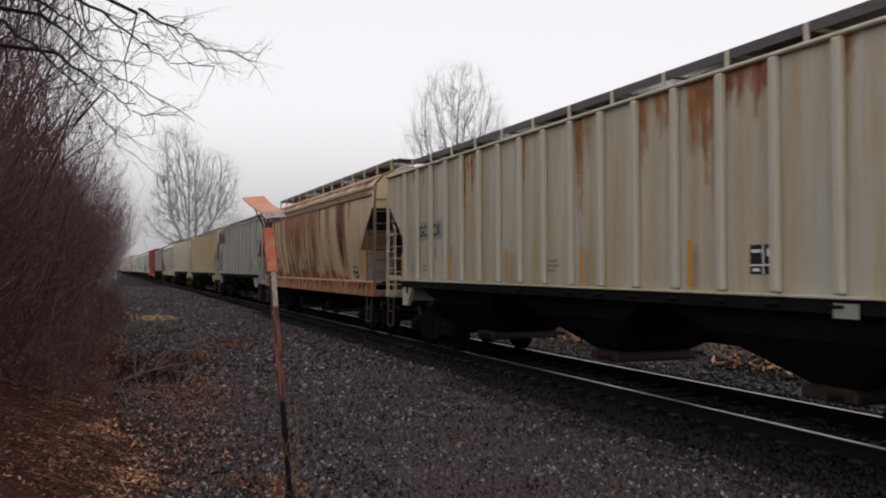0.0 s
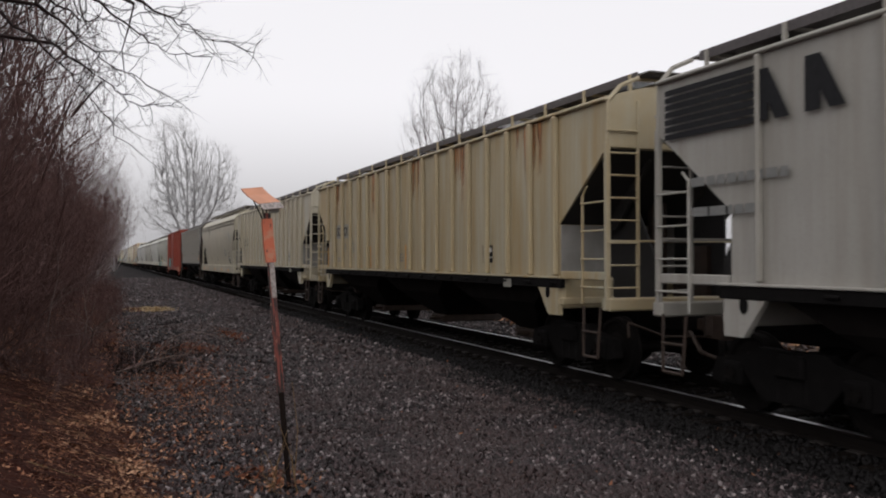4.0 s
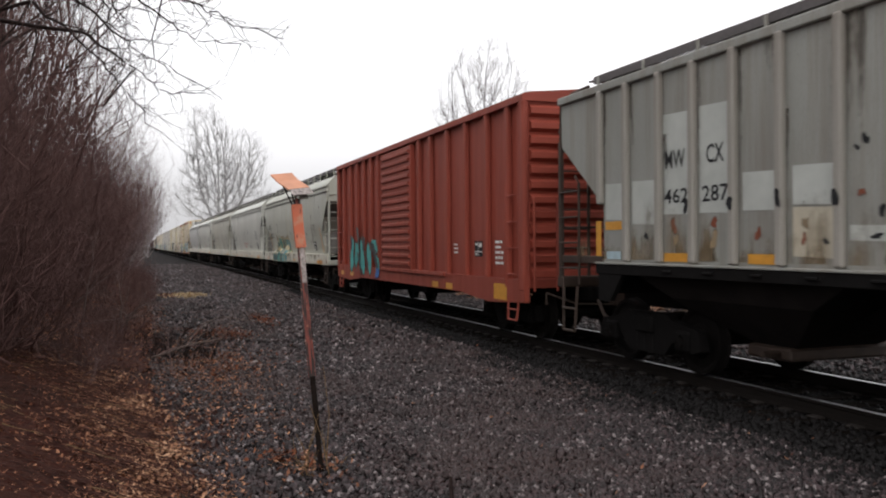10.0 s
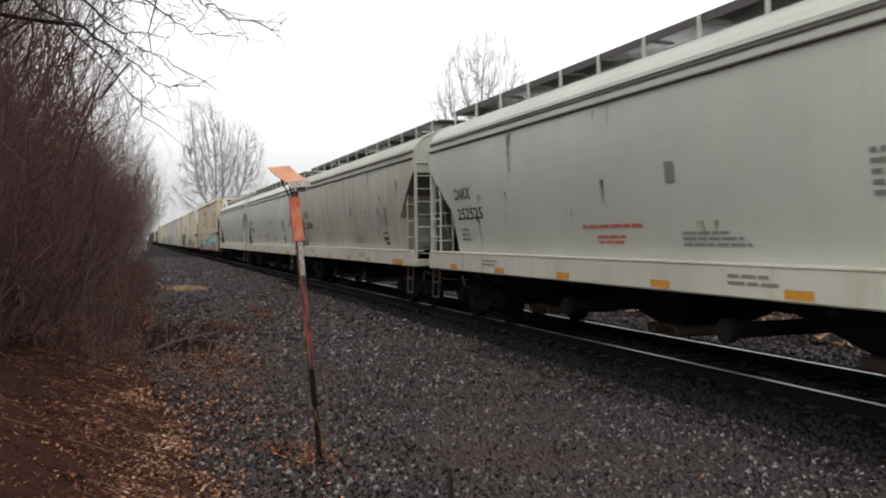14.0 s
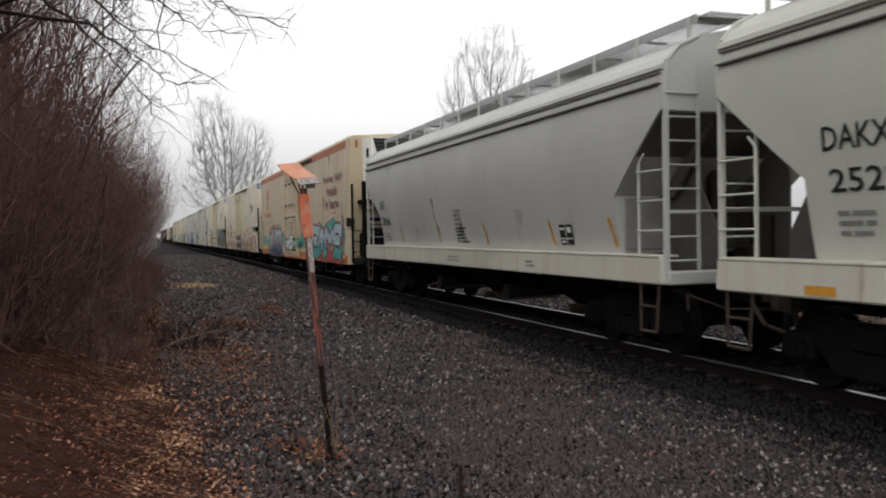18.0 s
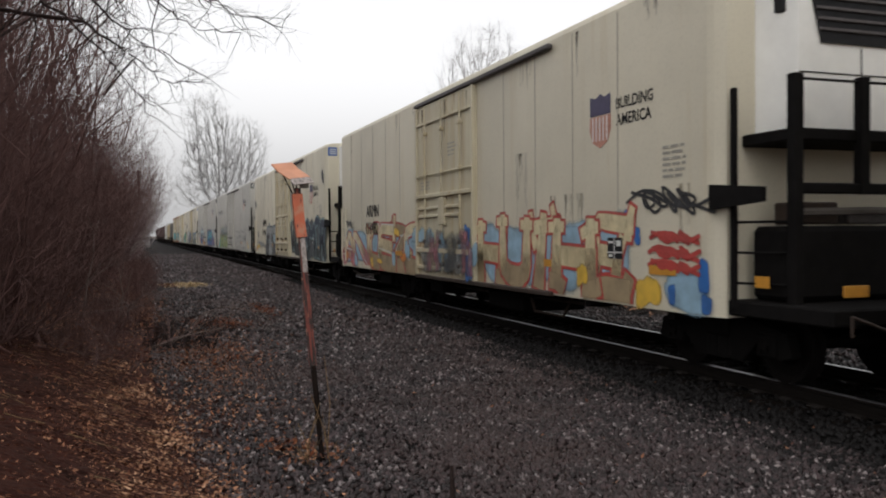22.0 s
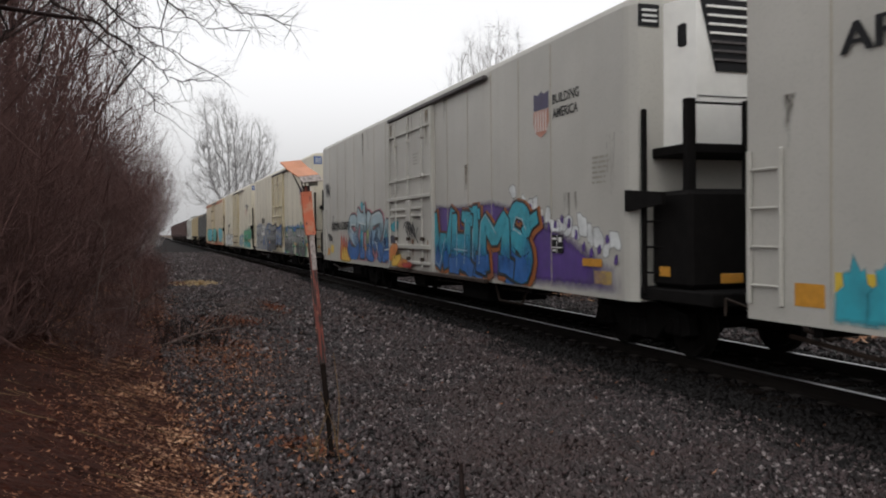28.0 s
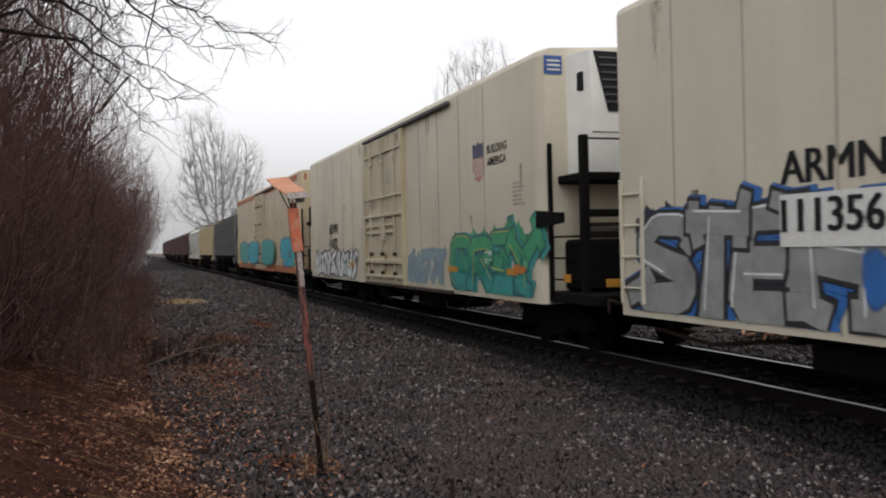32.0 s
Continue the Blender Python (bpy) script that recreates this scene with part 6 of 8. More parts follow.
car, half = round_hopper(139.64, 15.54, "grimy tan-grey round hopper with teal graffiti", M["dak2"], sillmat=M["sillcream"], slope=M["slope"])
dak_marks(car, half, "252015", False)
drips(car, [(u - half, z, h) for u, z, h in DIRT], round_x, M["rustwash"])
for k, (u, z, w, h) in enumerate(((1.18, 1.15, 0.13, 0.11), (0.94, 1.21, 0.05, 0.1), (0.71, 1.15, 0.06, 0.06), (0.1, 1.2, 0.09, 0.13), (13.9, 1.2, 0.1, 0.08))):
    patch_on(car, "rust_blot", blob(u - half, z, w, h, 700 + k, 0.3, 18), M["rustdark"], lambda z: 1.61, 0.006)
for k in range(9):
    streaks(car, 15.2 - 1.6 * k - half, 1.4, 1.42, 0.33, 7, M["dustwash"], lambda z: 1.61, 0.003, 710 + k, 1.8, 0.7)
graffiti(car, 12.2 - half, 8.5 - half, 1.06, 2.12, "AZUR", M["s_dteal"], M["s_cream"], None, None, 3, lambda z: 1.62 if z < 1.46 else round_x(z), 0.014, fade=0.52, rim=0.09, fat=1.3, fills=(M["s_dteal"], M["s_teal"], M["s_dteal"], M["s_aqua"]), flare=0.35, label="faded teal and cream graffiti letters")
for k, (u, z, w, h) in enumerate(((12.3, 1.6, 0.3, 0.25), (11.9, 2.1, 0.35, 0.18), (10.4, 2.12, 0.6, 0.15), (9.1, 2.1, 0.5, 0.15))):
    patch_on(car, "ochre_wash", blob(u - half, z, w, h, 330 + k, 0.2, 30), M["dustwash"], round_x, 0.012 + 0.0004 * k)
for u, h in ((13.95, 0.85), (10.6, 0.6), (9.0, 0.6), (6.9, 0.4), (5.4, 0.4), (1.6, 0.95)):
    patch_on(car, "reflector_strip", [(u - half, 1.5 + h), (u - 0.09 - half, 1.5 + h), (u - 0.16 - half, 1.5), (u - 0.07 - half, 1.5)], M["yellow"], round_x, 0.026)
car, half = round_hopper(156.37, 15.79, "clean light grey round-sided covered hopper", M["dak"], sillmat=M["sillcream"], slope=M["slope"])
dak_marks(car, half, "252525")
car, half = round_hopper(173.37, 15.62, "stained light grey round-sided covered hopper", M["dak3"], sillmat=M["sillcream"], slope=M["slope"])
dak_marks(car, half, "252058", False)
drips(car, [(u - half, z, h) for u, z, h in DIRT[::2]], round_x, M["rustwash"])
car, half = round_hopper(190.14, 15.83, "light grey round-sided hopper with red notices", M["dak"], sillmat=M["sillcream"], slope=M["slope"])
dak_marks(car, half, "252262")
car, half = round_hopper(207.11, 15.68, "silver grey round hopper with pale roof walk", M["aex"], "grate2", M["sillcream"], slope=M["slope"])
lettering(car, "AEX", 14.2 - half, 2.48, 0.24, M["ink"], round_x, 0.012, 0.5)
lettering(car, "28466", 14.15 - half, 2.02, 0.24, M["ink"], round_x, 0.012, 0.8)
bars(car, 14.0 - half, 1.8, 0.6, 0.25, 3, M["greyink"], round_x, 0.012)
bars(car, 8.2 - half, 2.3, 0.5, 0.4, 4, M["greyink"], round_x, 0.012)
bars(car, 8.2 - half, 1.9, 0.75, 0.36, 5, M["ink"], round_x, 0.012)
stencil(car, 3.2 - half, 1.9, round_x, 0.45, 0.015)
for u in (12.5, 9.5, 6.6, 3.6, 1.6):
    patch_on(car, "reflector_strip", [(u - half, 1.98), (u - 0.07 - half, 1.98), (u - 0.2 - half, 1.55), (u - 0.12 - half, 1.55)], M["yellow"], round_x, 0.014)
bars(car, 8.3 - half, 1.28, 0.9, 0.14, 2, M["greyink"], lambda z: 1.61)
bars(car, 4.2 - half, 1.28, 0.4, 0.14, 2, M["greyink"], lambda z: 1.61)

# buff refrigerator car with an orange stripe
car, half = reefer(225.27, 21.8, "buff refrigerator car with orange stripes and graffiti", M["cry"], M["orange"], None, 9.5, 3.3, 1.05, M["cry"])
e = patch_on(car, "emblem", blob(19.4 - half, 3.66, 0.42, 0.46, 3, 0.02, 30), M["logo_o"], off=0.007, label="orange rounded emblem with a snow crystal")
patch_on(e, "emblem_tail", [(19.35 - half, 4.16), (18.62 - half, 4.24), (18.7 - half, 3.62), (19.0 - half, 3.7), (19.05 - half, 3.14), (19.35 - half, 3.14)], M["logo_o"], off=0.009)
mb = Mesh()
for i in range(3):
    a = math.pi * i / 3
    dy, dz = 0.24 * math.cos(a), 0.24 * math.sin(a)
    mb.tube((-1.61, 19.5 - half - dy, 3.66 - dz), (-1.61, 19.5 - half + dy, 3.66 + dz), 0.02, n=4)
part("snow_crystal", mb, M["cry"], e)
for i in range(9):
    patch_on(car, "emblem_bar", [(20.35 - half - i * 0.26, 3.0), (20.17 - half - i * 0.26, 3.0), (20.15 - half - i * 0.26, 2.77), (20.33 - half - i * 0.26, 2.77)], M["logo_o"], off=0.007)
lettering(car, "CRYX", 19.65 - half, 2.27, 0.2, M["logo_r"], width=0.9)
lettering(car, "5289", 19.52 - half, 1.86, 0.2, M["logo_r"], width=0.75)
for k, (w_, u, z, wd) in enumerate((("Protecting Today's", 4.0, 3.62, 3.3), ("Perishables", 3.35, 3.2, 1.75), ("For Tomorrow", 3.65, 2.74, 2.35))):
    lettering(car, w_, u - half, z, 0.34, M["logo_b"], width=wd, slant=0.15, off=0.008)
    lettering(car, w_, u - half - 0.03, z - 0.05, 0.34, M["redink"], width=wd, slant=0.15, off=0.005)
patch_on(car, "red_line", [(2.7 - half, 2.58), (1.8 - half, 2.58), (1.8 - half, 2.54), (2.7 - half, 2.54)], M["redink"])
for k, (u, w, z, h) in enumerate(((20.6, 1.3, 1.5, 0.35), (19.6, 1.0, 1.35, 0.3), (18.6, 0.9, 1.6, 0.4), (13.2, 1.1, 1.6, 0.3), (9.6, 1.8, 1.45, 0.28), (8.4, 1.2, 1.6, 0.6), (7.0, 1.8, 1.75, 0.6), (5.2, 2.2, 1.7, 0.72), (3.2, 2.2, 1.75, 0.7), (1.7, 1.5, 1.65, 0.72), (0.85, 0.9, 1.5, 0.6))):
    patch_on(car, "teal_cloud", blob(u - half, z, w * 0.6, h, 40 + k, 0.2), M["s_teal"], (lambda z_: 1.7) if k in (3, 4) else (lambda z_: 1.6), 0.004 + 0.0003 * k)
for k, (u, w, z) in enumerate(((3.4, 1.6, 1.05), (1.8, 1.2, 1.0))):
    patch_on(car, "red_cloud", blob(u - half, z, w, 0.3, 55 + k, 0.2), M["s_red"], off=0.009 + 0.0004 * k)
graffiti(car, 18.5 - half, 14.4 - half, 0.76, 2.14, "AUTO", M["s_fade"], M["s_black"], None, M["s_white"], 5, off=0.016, slant=0.16, rim=0.07, back=M["s_red"], flare=0.55, label="pale and navy blue graffiti letters shadowed in red")
flames(car, 18.3 - half, 14.6 - half, 2.0, 0.3, 7, M["s_red"], off=0.0075, seed=6)
patch_on(car, "grey_overpaint", [(13.85 - half, 1.62), (13.4 - half, 1.6), (13.4 - half, 1.2), (13.83 - half, 1.22)], M["greypatch"], off=0.026)
for k, (u, w) in enumerate(((13.72, 0.46), (6.75, 0.42))):
    g_ = patch_on(car, "sprayed_figure", blob(u - half, 1.5, w, 0.68, 61 + k, 0.1), M["s_red"], off=0.012)
    # rounded white shapes, each with a black edge
    for j, (dy, z, a_, b_) in enumerate(((0.0, 1.93, 0.34, 0.07), (-0.02, 2.06, 0.22, 0.13), (0.16, 1.66, 0.24, 0.16), (-0.12, 1.55, 0.2, 0.2), (0.2, 1.3, 0.13, 0.24), (-0.16, 1.18, 0.16, 0.28), (0.02, 1.02, 0.12, 0.2))):
        patch_on(g_, "black_edge", blob(u + dy - half, z, a_ + 0.035, b_ + 0.035, 64 + j, 0.1), M["s_black"], off=0.0145 + 0.001 * j)
        patch_on(g_, "white_patch", blob(u + dy - half, z, a_, b_, 64 + j, 0.1), M["s_white"], off=0.0152 + 0.001 * j)
graffiti(car, 6.2 - half, 0.95 - half, 0.92, 2.16, "EAME", M["s_pale"], M["s_black"], None, M["s_white"], 6, off=0.016, rim=0.06, back=M["s_red"], low=M["s_teal"], flare=0.1, slant=0.2, pack=1.25, fat=1.1, label="pale blue graffiti letters with black outlines")
graffiti(car, 11.9 - half, 10.3 - half, 1.15, 1.8, "AB", M["s_white"], M["s_black"], None, None, 7, lambda z: 1.74, 0.012, label="white graffiti letters on the door")
strips(car, [17.8 - half], 1.6, 0.14, 0.5, M["yellow"], off=0.03)


def arm(car, half, L, num, z=2.3, two=True, size=0.34, off=0.03):
    if two:
        for sh in (0.0, 0.018, 0.036):
            lettering(car, "ARMN", L - 3.18 - sh - half, z, size, M["ink"], width=1.33, off=0.006 + sh * 0.04)
            lettering(car, num, L - 3.23 - sh - half, z - 0.5, size, M["ink"], width=1.28, off=off + sh * 0.04)
    else:
        for sh in (0.0, 0.018, 0.036):
            lettering(car, "ARMN " + num, L - z[0] + 0.02 - sh - half, z[1], 0.3, M["ink"], width=z[2], off=0.024 + sh * 0.04)


car, half = reefer(249.81, 19.25, "cream refrigerator car with red outlined graffiti", M["ree3"])
shield(car, half, 2.86, 3.05)
arm(car, half, 19.25, "111492")
graffiti(car, 18.8 - half, 15.9 - half, 0.84, 2.0, "AN", M["s_cream"], M["s_red"], M["s_sky"], M["s_white"], 8, off=0.014, rim=0.055, fade=0.9, low=M["s_pink"], pack=1.3, label="cream graffiti letters with red outlines")
graffiti(car, 15.6 - half, 10.9 - half, 0.82, 2.12, "CEZO", M["s_cream"], M["s_red"], M["s_sky"], M["s_white"], 18, off=0.014, rim=0.06, fade=0.95, fills=(M["s_cream"], M["s_cream"], M["s_tan"], M["s_cream"]), low=M["s_tan"], pack=1.35, fat=1.1, label="cream and tan graffiti letters with red outlines")
for k, (u, z, w, h, m_) in enumerate(((18.5, 1.15, 0.3, 0.14, "s_orange"), (17.3, 1.0, 0.25, 0.2, "s_sky"), (15.4, 1.0, 0.2, 0.16, "s_yellow"), (14.6, 1.05, 0.3, 0.08, "s_yellow"), (13.2, 1.15, 0.16, 0.28, "s_sky"), (12.0, 1.4, 0.22, 0.3, "s_sky"), (12.3, 1.2, 0.3, 0.12, "s_orange"), (10.7, 1.2, 0.35, 0.14, "s_yellow"), (10.5, 1.55, 0.3, 0.15, "s_pink"), (12.9, 1.85, 0.28, 0.14, "s_yellow"))):
    patch_on(car, "sprayed_patch", blob(u - half, z, w, h, 350 + k, 0.22, 24, 0.12), M[m_], off=0.0245 + 0.0003 * k)
flames(car, 11.4 - half, 9.9 - half, 1.7, 0.45, 3, M["s_sky"], lambda z: 1.66, 0.006, 9)
graffiti(car, 10.4 - half, 7.4 - half, 0.95, 1.85, None, M["s_silver"], M["s_dgrey"], None, None, 12, lambda z: 1.73, 0.012, fade=0.32, fills=(M["s_silver"], M["s_pink"], M["s_sky"], M["s_dgrey"]), label="worn pale graffiti across the door")
for k, (u, z, w) in enumerate(((7.6, 1.75, 0.22), (7.55, 1.1, 0.28), (7.3, 1.35, 0.3), (7.9, 1.5, 0.3))):
    patch_on(car, "blue_patch", blob(u - half, z, w, w * 1.1, 170 + k, 0.25), M["s_blue"] if k < 2 else M["s_sky"], lambda z_: 1.72, 0.012 + 0.001 * k)
graffiti(car, 7.2 - half, 1.8 - half, 0.84, 2.08, "HUTHE", M["s_cream"], M["s_red"], M["s_sky"], None, 9, off=0.014, rim=0.055, low=M["s_tan"], flare=0.3, pack=1.2, label="cream and tan graffiti letters outlined in red")
patch_on(car, "yellow_patch", blob(3.1 - half, 1.15, 0.2, 0.24, 71, 0.2), M["s_yellow"], off=0.026)
patch_on(car, "sky_blue_cloud", blob(0.5 - half, 1.05, 0.62, 0.34, 70, 0.08), M["s_sky"], off=0.006)
patch_on(car, "yellow_cloud", blob(1.35 - half, 1.0, 0.35, 0.3, 71, 0.2), M["s_yellow"], off=0.0085)
for k, (u, z, w, h) in enumerate(((1.85, 1.95, 0.1, 0.2), (1.6, 1.75, 0.12, 0.16), (0.15, 1.25, 0.16, 0.26), (0.1, 0.92, 0.16, 0.14), (0.8, 1.0, 0.12, 0.16))):
    patch_on(car, "blue_drop", blob(u - half, z, w, h, 360 + k, 0.15, 20), M["s_blue"], off=0.012 + 0.0004 * k)
for k, z in enumerate((1.75, 1.55, 1.38)):
    scribble(car, 1.1 - half, z - 0.12, 0.75, 0.2, M["s_red"], 70 + k, off=0.013 + 0.002 * k, r=0.022)
scribble(car, 1.5 - half, 1.95, 1.35, 0.5, M["s_black"], 11, r=0.016)
scribble(car, 18.6 - half, 1.95, 0.9, 0.35, M["s_dgrey"], 111, r=0.008)

car, half = reefer(271.72, 19.33, "ivory refrigerator car with black and blue graffiti", M["ree3"])
shield(car, half, 2.86, 3.0)
arm(car, half, 19.33, "110416", 2.28)
graffiti(car, 14.75 - half, 11.55 - half, 0.82, 2.26, "RZO", M["s_silver"], M["s_black"], M["s_sky"], M["s_pale"], 14, off=0.014, fills=(M["s_dgrey"], M["s_silver"], M["s_dgrey"]), rim=0.06, back=M["s_pale"], high=M["s_silver"], flare=0.2, fat=1.15, pack=1.25, label="dark grey graffiti letters on pale blue")
scribble(car, 11.75 - half, 1.95, 0.6, 0.4, M["s_navy"], 115, r=0.05)
scribble(car, 17.6 - half, 1.05, 2.4, 0.5, M["s_silver"], 15, r=0.02)
scribble(car, 18.2 - half, 1.6, 0.5, 0.5, M["s_dgrey"], 116, r=0.007)
scribble(car, 19.0 - half, 3.2, 0.5, 0.6, M["s_dgrey"], 117, r=0.012)
graffiti(car, 7.3 - half, 4.3 - half, 0.95, 2.3, "VLG", M["s_black"], M["s_ice"], None, None, 10, off=0.014, slant=0.03, rim=0.05, back=M["s_black"], low=M["s_black"], fat=1.15, pack=1.2, label="navy graffiti letters edged in pale blue")
flames(car, 5.3 - half, 4.6 - half, 2.2, 0.5, 3, M["s_dgrey"], off=0.008, seed=16)
graffiti(car, 3.85 - half, 0.05 - half, 0.84, 2.44, "SMOR", M["s_navy"], M["s_ice"], M["s_dgrey"], None, 11, off=0.016, slant=0.0, rim=0.05, back=M["s_black"], low=M["s_black"], fat=1.05, pack=1.3, flare=0.1, soft=True, label="rounded navy graffiti letters edged in pale blue")
flames(car, 1.2 - half, 0.0 - half, 0.93, 0.35, 2, M["s_pale"], off=0.006, seed=17)
scribble(car, 0.5 - half, 3.5, 0.35, 0.8, M["s_black"], 16)
scribble(car, 7.3 - half, 2.6, 0.3, 1.6, M["s_silver"], 17)

car, half = reefer(293.77, 21.5, "chalky white refrigerator car with green graffiti", M["ree2"], None, "ink", 8.4, 3.75, 1.3, M["ree2"], unit="white")
shield(car, half, 3.05, 3.35)
arm(car, half, 21.5, "170230", (1.45, 3.45, 3.5), False)
flames(car, 20.1 - half, 18.5 - half, 0.95, 0.9, 4, M["s_aqua"], off=0.006, seed=18)
graffiti(car, 18.85 - half, 12.3 - half, 0.86, 2.4, "SARTEY", M["s_olive"], M["s_black"], M["s_aqua"], M["s_white"], 18, off=0.014, rim=0.065, high=M["s_silver"], fills=(M["s_olive"], M["s_olive"], M["s_lime"], M["s_olive"]), fat=1.1, pack=1.3, label="olive green graffiti letters with black outlines")
patch_on(car, "yellow_spot", blob(17.1 - half, 2.45, 0.2, 0.24, 82, 0.05), M["s_black"], off=0.012)
patch_on(car, "yellow_spot", blob(17.1 - half, 2.45, 0.16, 0.2, 82, 0.05), M["s_lime"], off=0.014)
graffiti(car, 7.5 - half, 1.8 - half, 0.9, 2.1, None, M["ree2"], M["s_silver"], None, None, 19, off=0.012, fade=0.6, label="faint silver outlined graffiti letters")
scribble(car, 11.0 - half, 1.0, 2.0, 1.0, M["s_silver"], 20, lambda z: 1.72)

car, half = reefer(317.74, 21.9, "chalky white refrigerator car with turquoise and purple graffiti", M["ree2"], None, "ink", 8.45, 3.75, 1.3, M["ree2"], unit="white")
shield(car, half, 3.05, 3.4)
arm(car, half, 21.9, "170093", (1.6, 1.88, 2.95), False)
purple = [(10.3, 0.9), (10.1, 1.4), (9.6, 1.75), (9.2, 2.2), (8.6, 2.45), (7.8, 2.4), (6.2, 2.38), (5.0, 2.42), (4.2, 2.3), (3.4, 2.22), (2.6, 1.95), (1.8, 1.75), (1.2, 1.55), (0.6, 1.35), (0.25, 1.2), (0.1, 0.84), (3.0, 0.82), (6.0, 0.84)]
patch_on(car, "purple_cloud", [(u - half, z) for u, z in purple], M["s_purple"], off=0.005)
for k in range(16):
    u = 0.35 + 0.24 * k
    patch_on(car, "white_drip", blob(u - half, 1.6 + 0.055 * k + rnd.uniform(-0.2, 0.1), rnd.uniform(0.1, 0.24), rnd.uniform(0.12, 0.25), 100 + k, 0.2, 16), M["s_white"], off=0.009 + 0.0005 * k)
    patch_on(car, "purple_drop", blob(u - 0.05 - half, 1.45 + 0.05 * k + rnd.uniform(-0.15, 0.2), 0.07, 0.1, 130 + k, 0.15, 14), M["s_purple"], off=0.019 + 0.0003 * k)
graffiti(car, 8.55 - half, 3.2 - half, 0.84, 2.26, "WHIMS", M["s_aqua"], M["s_black"], None, M["s_pale"], 21, off=0.028, slant=0.04, rim=0.06, back=M["rustwash"], low=M["s_blue"], flare=0.3, fat=1.1, pack=1.15, label="turquoise graffiti letters on a purple cloud")
graffiti(car, 17.5 - half, 12.2 - half, 0.94, 2.42, "STIRA", M["s_blue"], M["s_black"], None, M["s_white"], 22, off=0.016, rim=0.06, back=M["s_pink"], low=M["s_blue"], high=M["s_pale"], flare=0.15, fat=1.1, pack=1.25, fills=(M["s_pale"], M["s_aqua"], M["s_lime"], M["s_sky"], M["s_aqua"]), label="blue, green and white graffiti letters outlined in black")
for k, (u, z, w, h, m_) in enumerate(((16.4, 1.3, 0.3, 0.35, "s_orange"), (14.6, 1.2, 0.3, 0.4, "s_orange"), (13.4, 1.2, 0.3, 0.4, "s_orange"), (15.7, 2.6, 0.2, 0.24, "s_aqua"), (11.7, 1.95, 0.42, 0.2, "s_aqua"), (11.9, 1.6, 0.3, 0.16, "s_navy"))):
    patch_on(car, "sprayed_patch", blob(u - half, z, w, h, 95 + k, 0.16), M[m_], off=0.0085 + 0.0005 * k if k < 3 else 0.08 if k > 3 else 0.012)
flames(car, 18.9 - half, 17.4 - half, 0.95, 0.95, 4, M["s_red"], off=0.006, seed=23)
flames(car, 18.8 - half, 17.5 - half, 0.93, 0.75, 4, M["s_orange"], off=0.008, seed=24)
flames(car, 18.7 - half, 17.5 - half, 0.92, 0.5, 4, M["s_yellow"], off=0.0095, seed=25)
for k, (u, z, w, h, m_) in enumerate(((11.6, 1.25, 0.5, 0.3, "s_orange"), (11.3, 1.05, 0.55, 0.2, "s_yellow"), (10.7, 0.98, 0.6, 0.13, "s_orange"), (10.3, 0.95, 0.5, 0.1, "s_red"))):
    patch_on(car, "sprayed_patch", blob(u - half, z, w, h, 390 + k, 0.2, 30, 0.06), M[m_], lambda z_: 1.755, 0.004 + 0.0006 * k)
scribble(car, 21.3 - half, 3.0, 0.7, 0.8, M["s_black"], 23)
scribble(car, 20.9 - half, 1.4, 0.7, 0.4, M["s_black"], 24)
scribble(car, 10.4 - half, 1.5, 0.9, 0.7, M["s_black"], 25, lambda z: 1.74)

car, half = reefer(342.13, 19.4, "ivory refrigerator car with silver block graffiti", M["ree"])
shield(car, half, 2.86, 3.05)
patch_on(car, "white_panel", [(16.2 - half, 2.24), (14.65 - half, 2.24), (14.65 - half, 1.7), (16.2 - half, 1.7)], M["whiteink"], off=0.038)
arm(car, half, 19.4, "111356", 2.35, off=0.046)
graffiti(car, 18.8 - half, 14.1 - half, 0.9, 2.22, "STEHA", M["s_silver"], M["s_black"], None, M["s_white"], 26, off=0.014, slant=0.1, rim=0.06, back=M["s_blue"], flare=0.25, fat=1.1, pack=1.25, label="silver graffiti letters with black outlines on blue")
graffiti(car, 14.0 - half, 11.3 - half, 0.84, 2.26, "YEN", M["s_silver"], M["s_black"], None, M["s_pale"], 29, off=0.014, rim=0.06, back=M["s_blue"], low=M["s_dgrey"], fat=1.05, pack=1.3, label="silver graffiti strokes outlined in black")
graffiti(car, 11.2 - half, 9.5 - half, 0.95, 2.2, "SE", M["s_silver"], M["s_black"], None, None, 27, lambda z: 1.75, 0.012, rim=0.06, back=M["s_navy"], low=M["s_dgrey"], pack=1.3, label="silver graffiti on the door")
graffiti(car, 9.1 - half, 7.55 - half, 1.25, 2.15, "MH", M["s_silver"], M["s_blue"], M["s_blue"], None, 30, lambda z: 1.75, 0.012, rim=0.09, back=M["s_black"], pack=1.2, label="silver and blue graffiti letters on the door")
graffiti(car, 7.3 - half, 1.6 - half, 0.82, 2.02, "WEMTO", M["s_silver"], M["s_black"], None, M["s_white"], 28, off=0.016, slant=0.0, rim=0.06, back=M["s_green"], low=M["s_dgrey"], flare=0.2, fat=1.15, pack=1.22, label="silver block graffiti letters shadowed in blue")
flames(car, 7.3 - half, 1.6 - half, 1.95, 0.36, 8, M["s_blue"], off=0.006, seed=31, name="blue_shadow")
flames(car, 7.6 - half, 6.9 - half, 0.9, 0.8, 1, M["s_blue"], off=0.006, seed=32, name="blue_shadow")
flames(car, 2.2 - half, 1.3 - half, 1.0, 1.1, 2, M["s_blue"], off=0.0065, seed=33, name="blue_shadow")
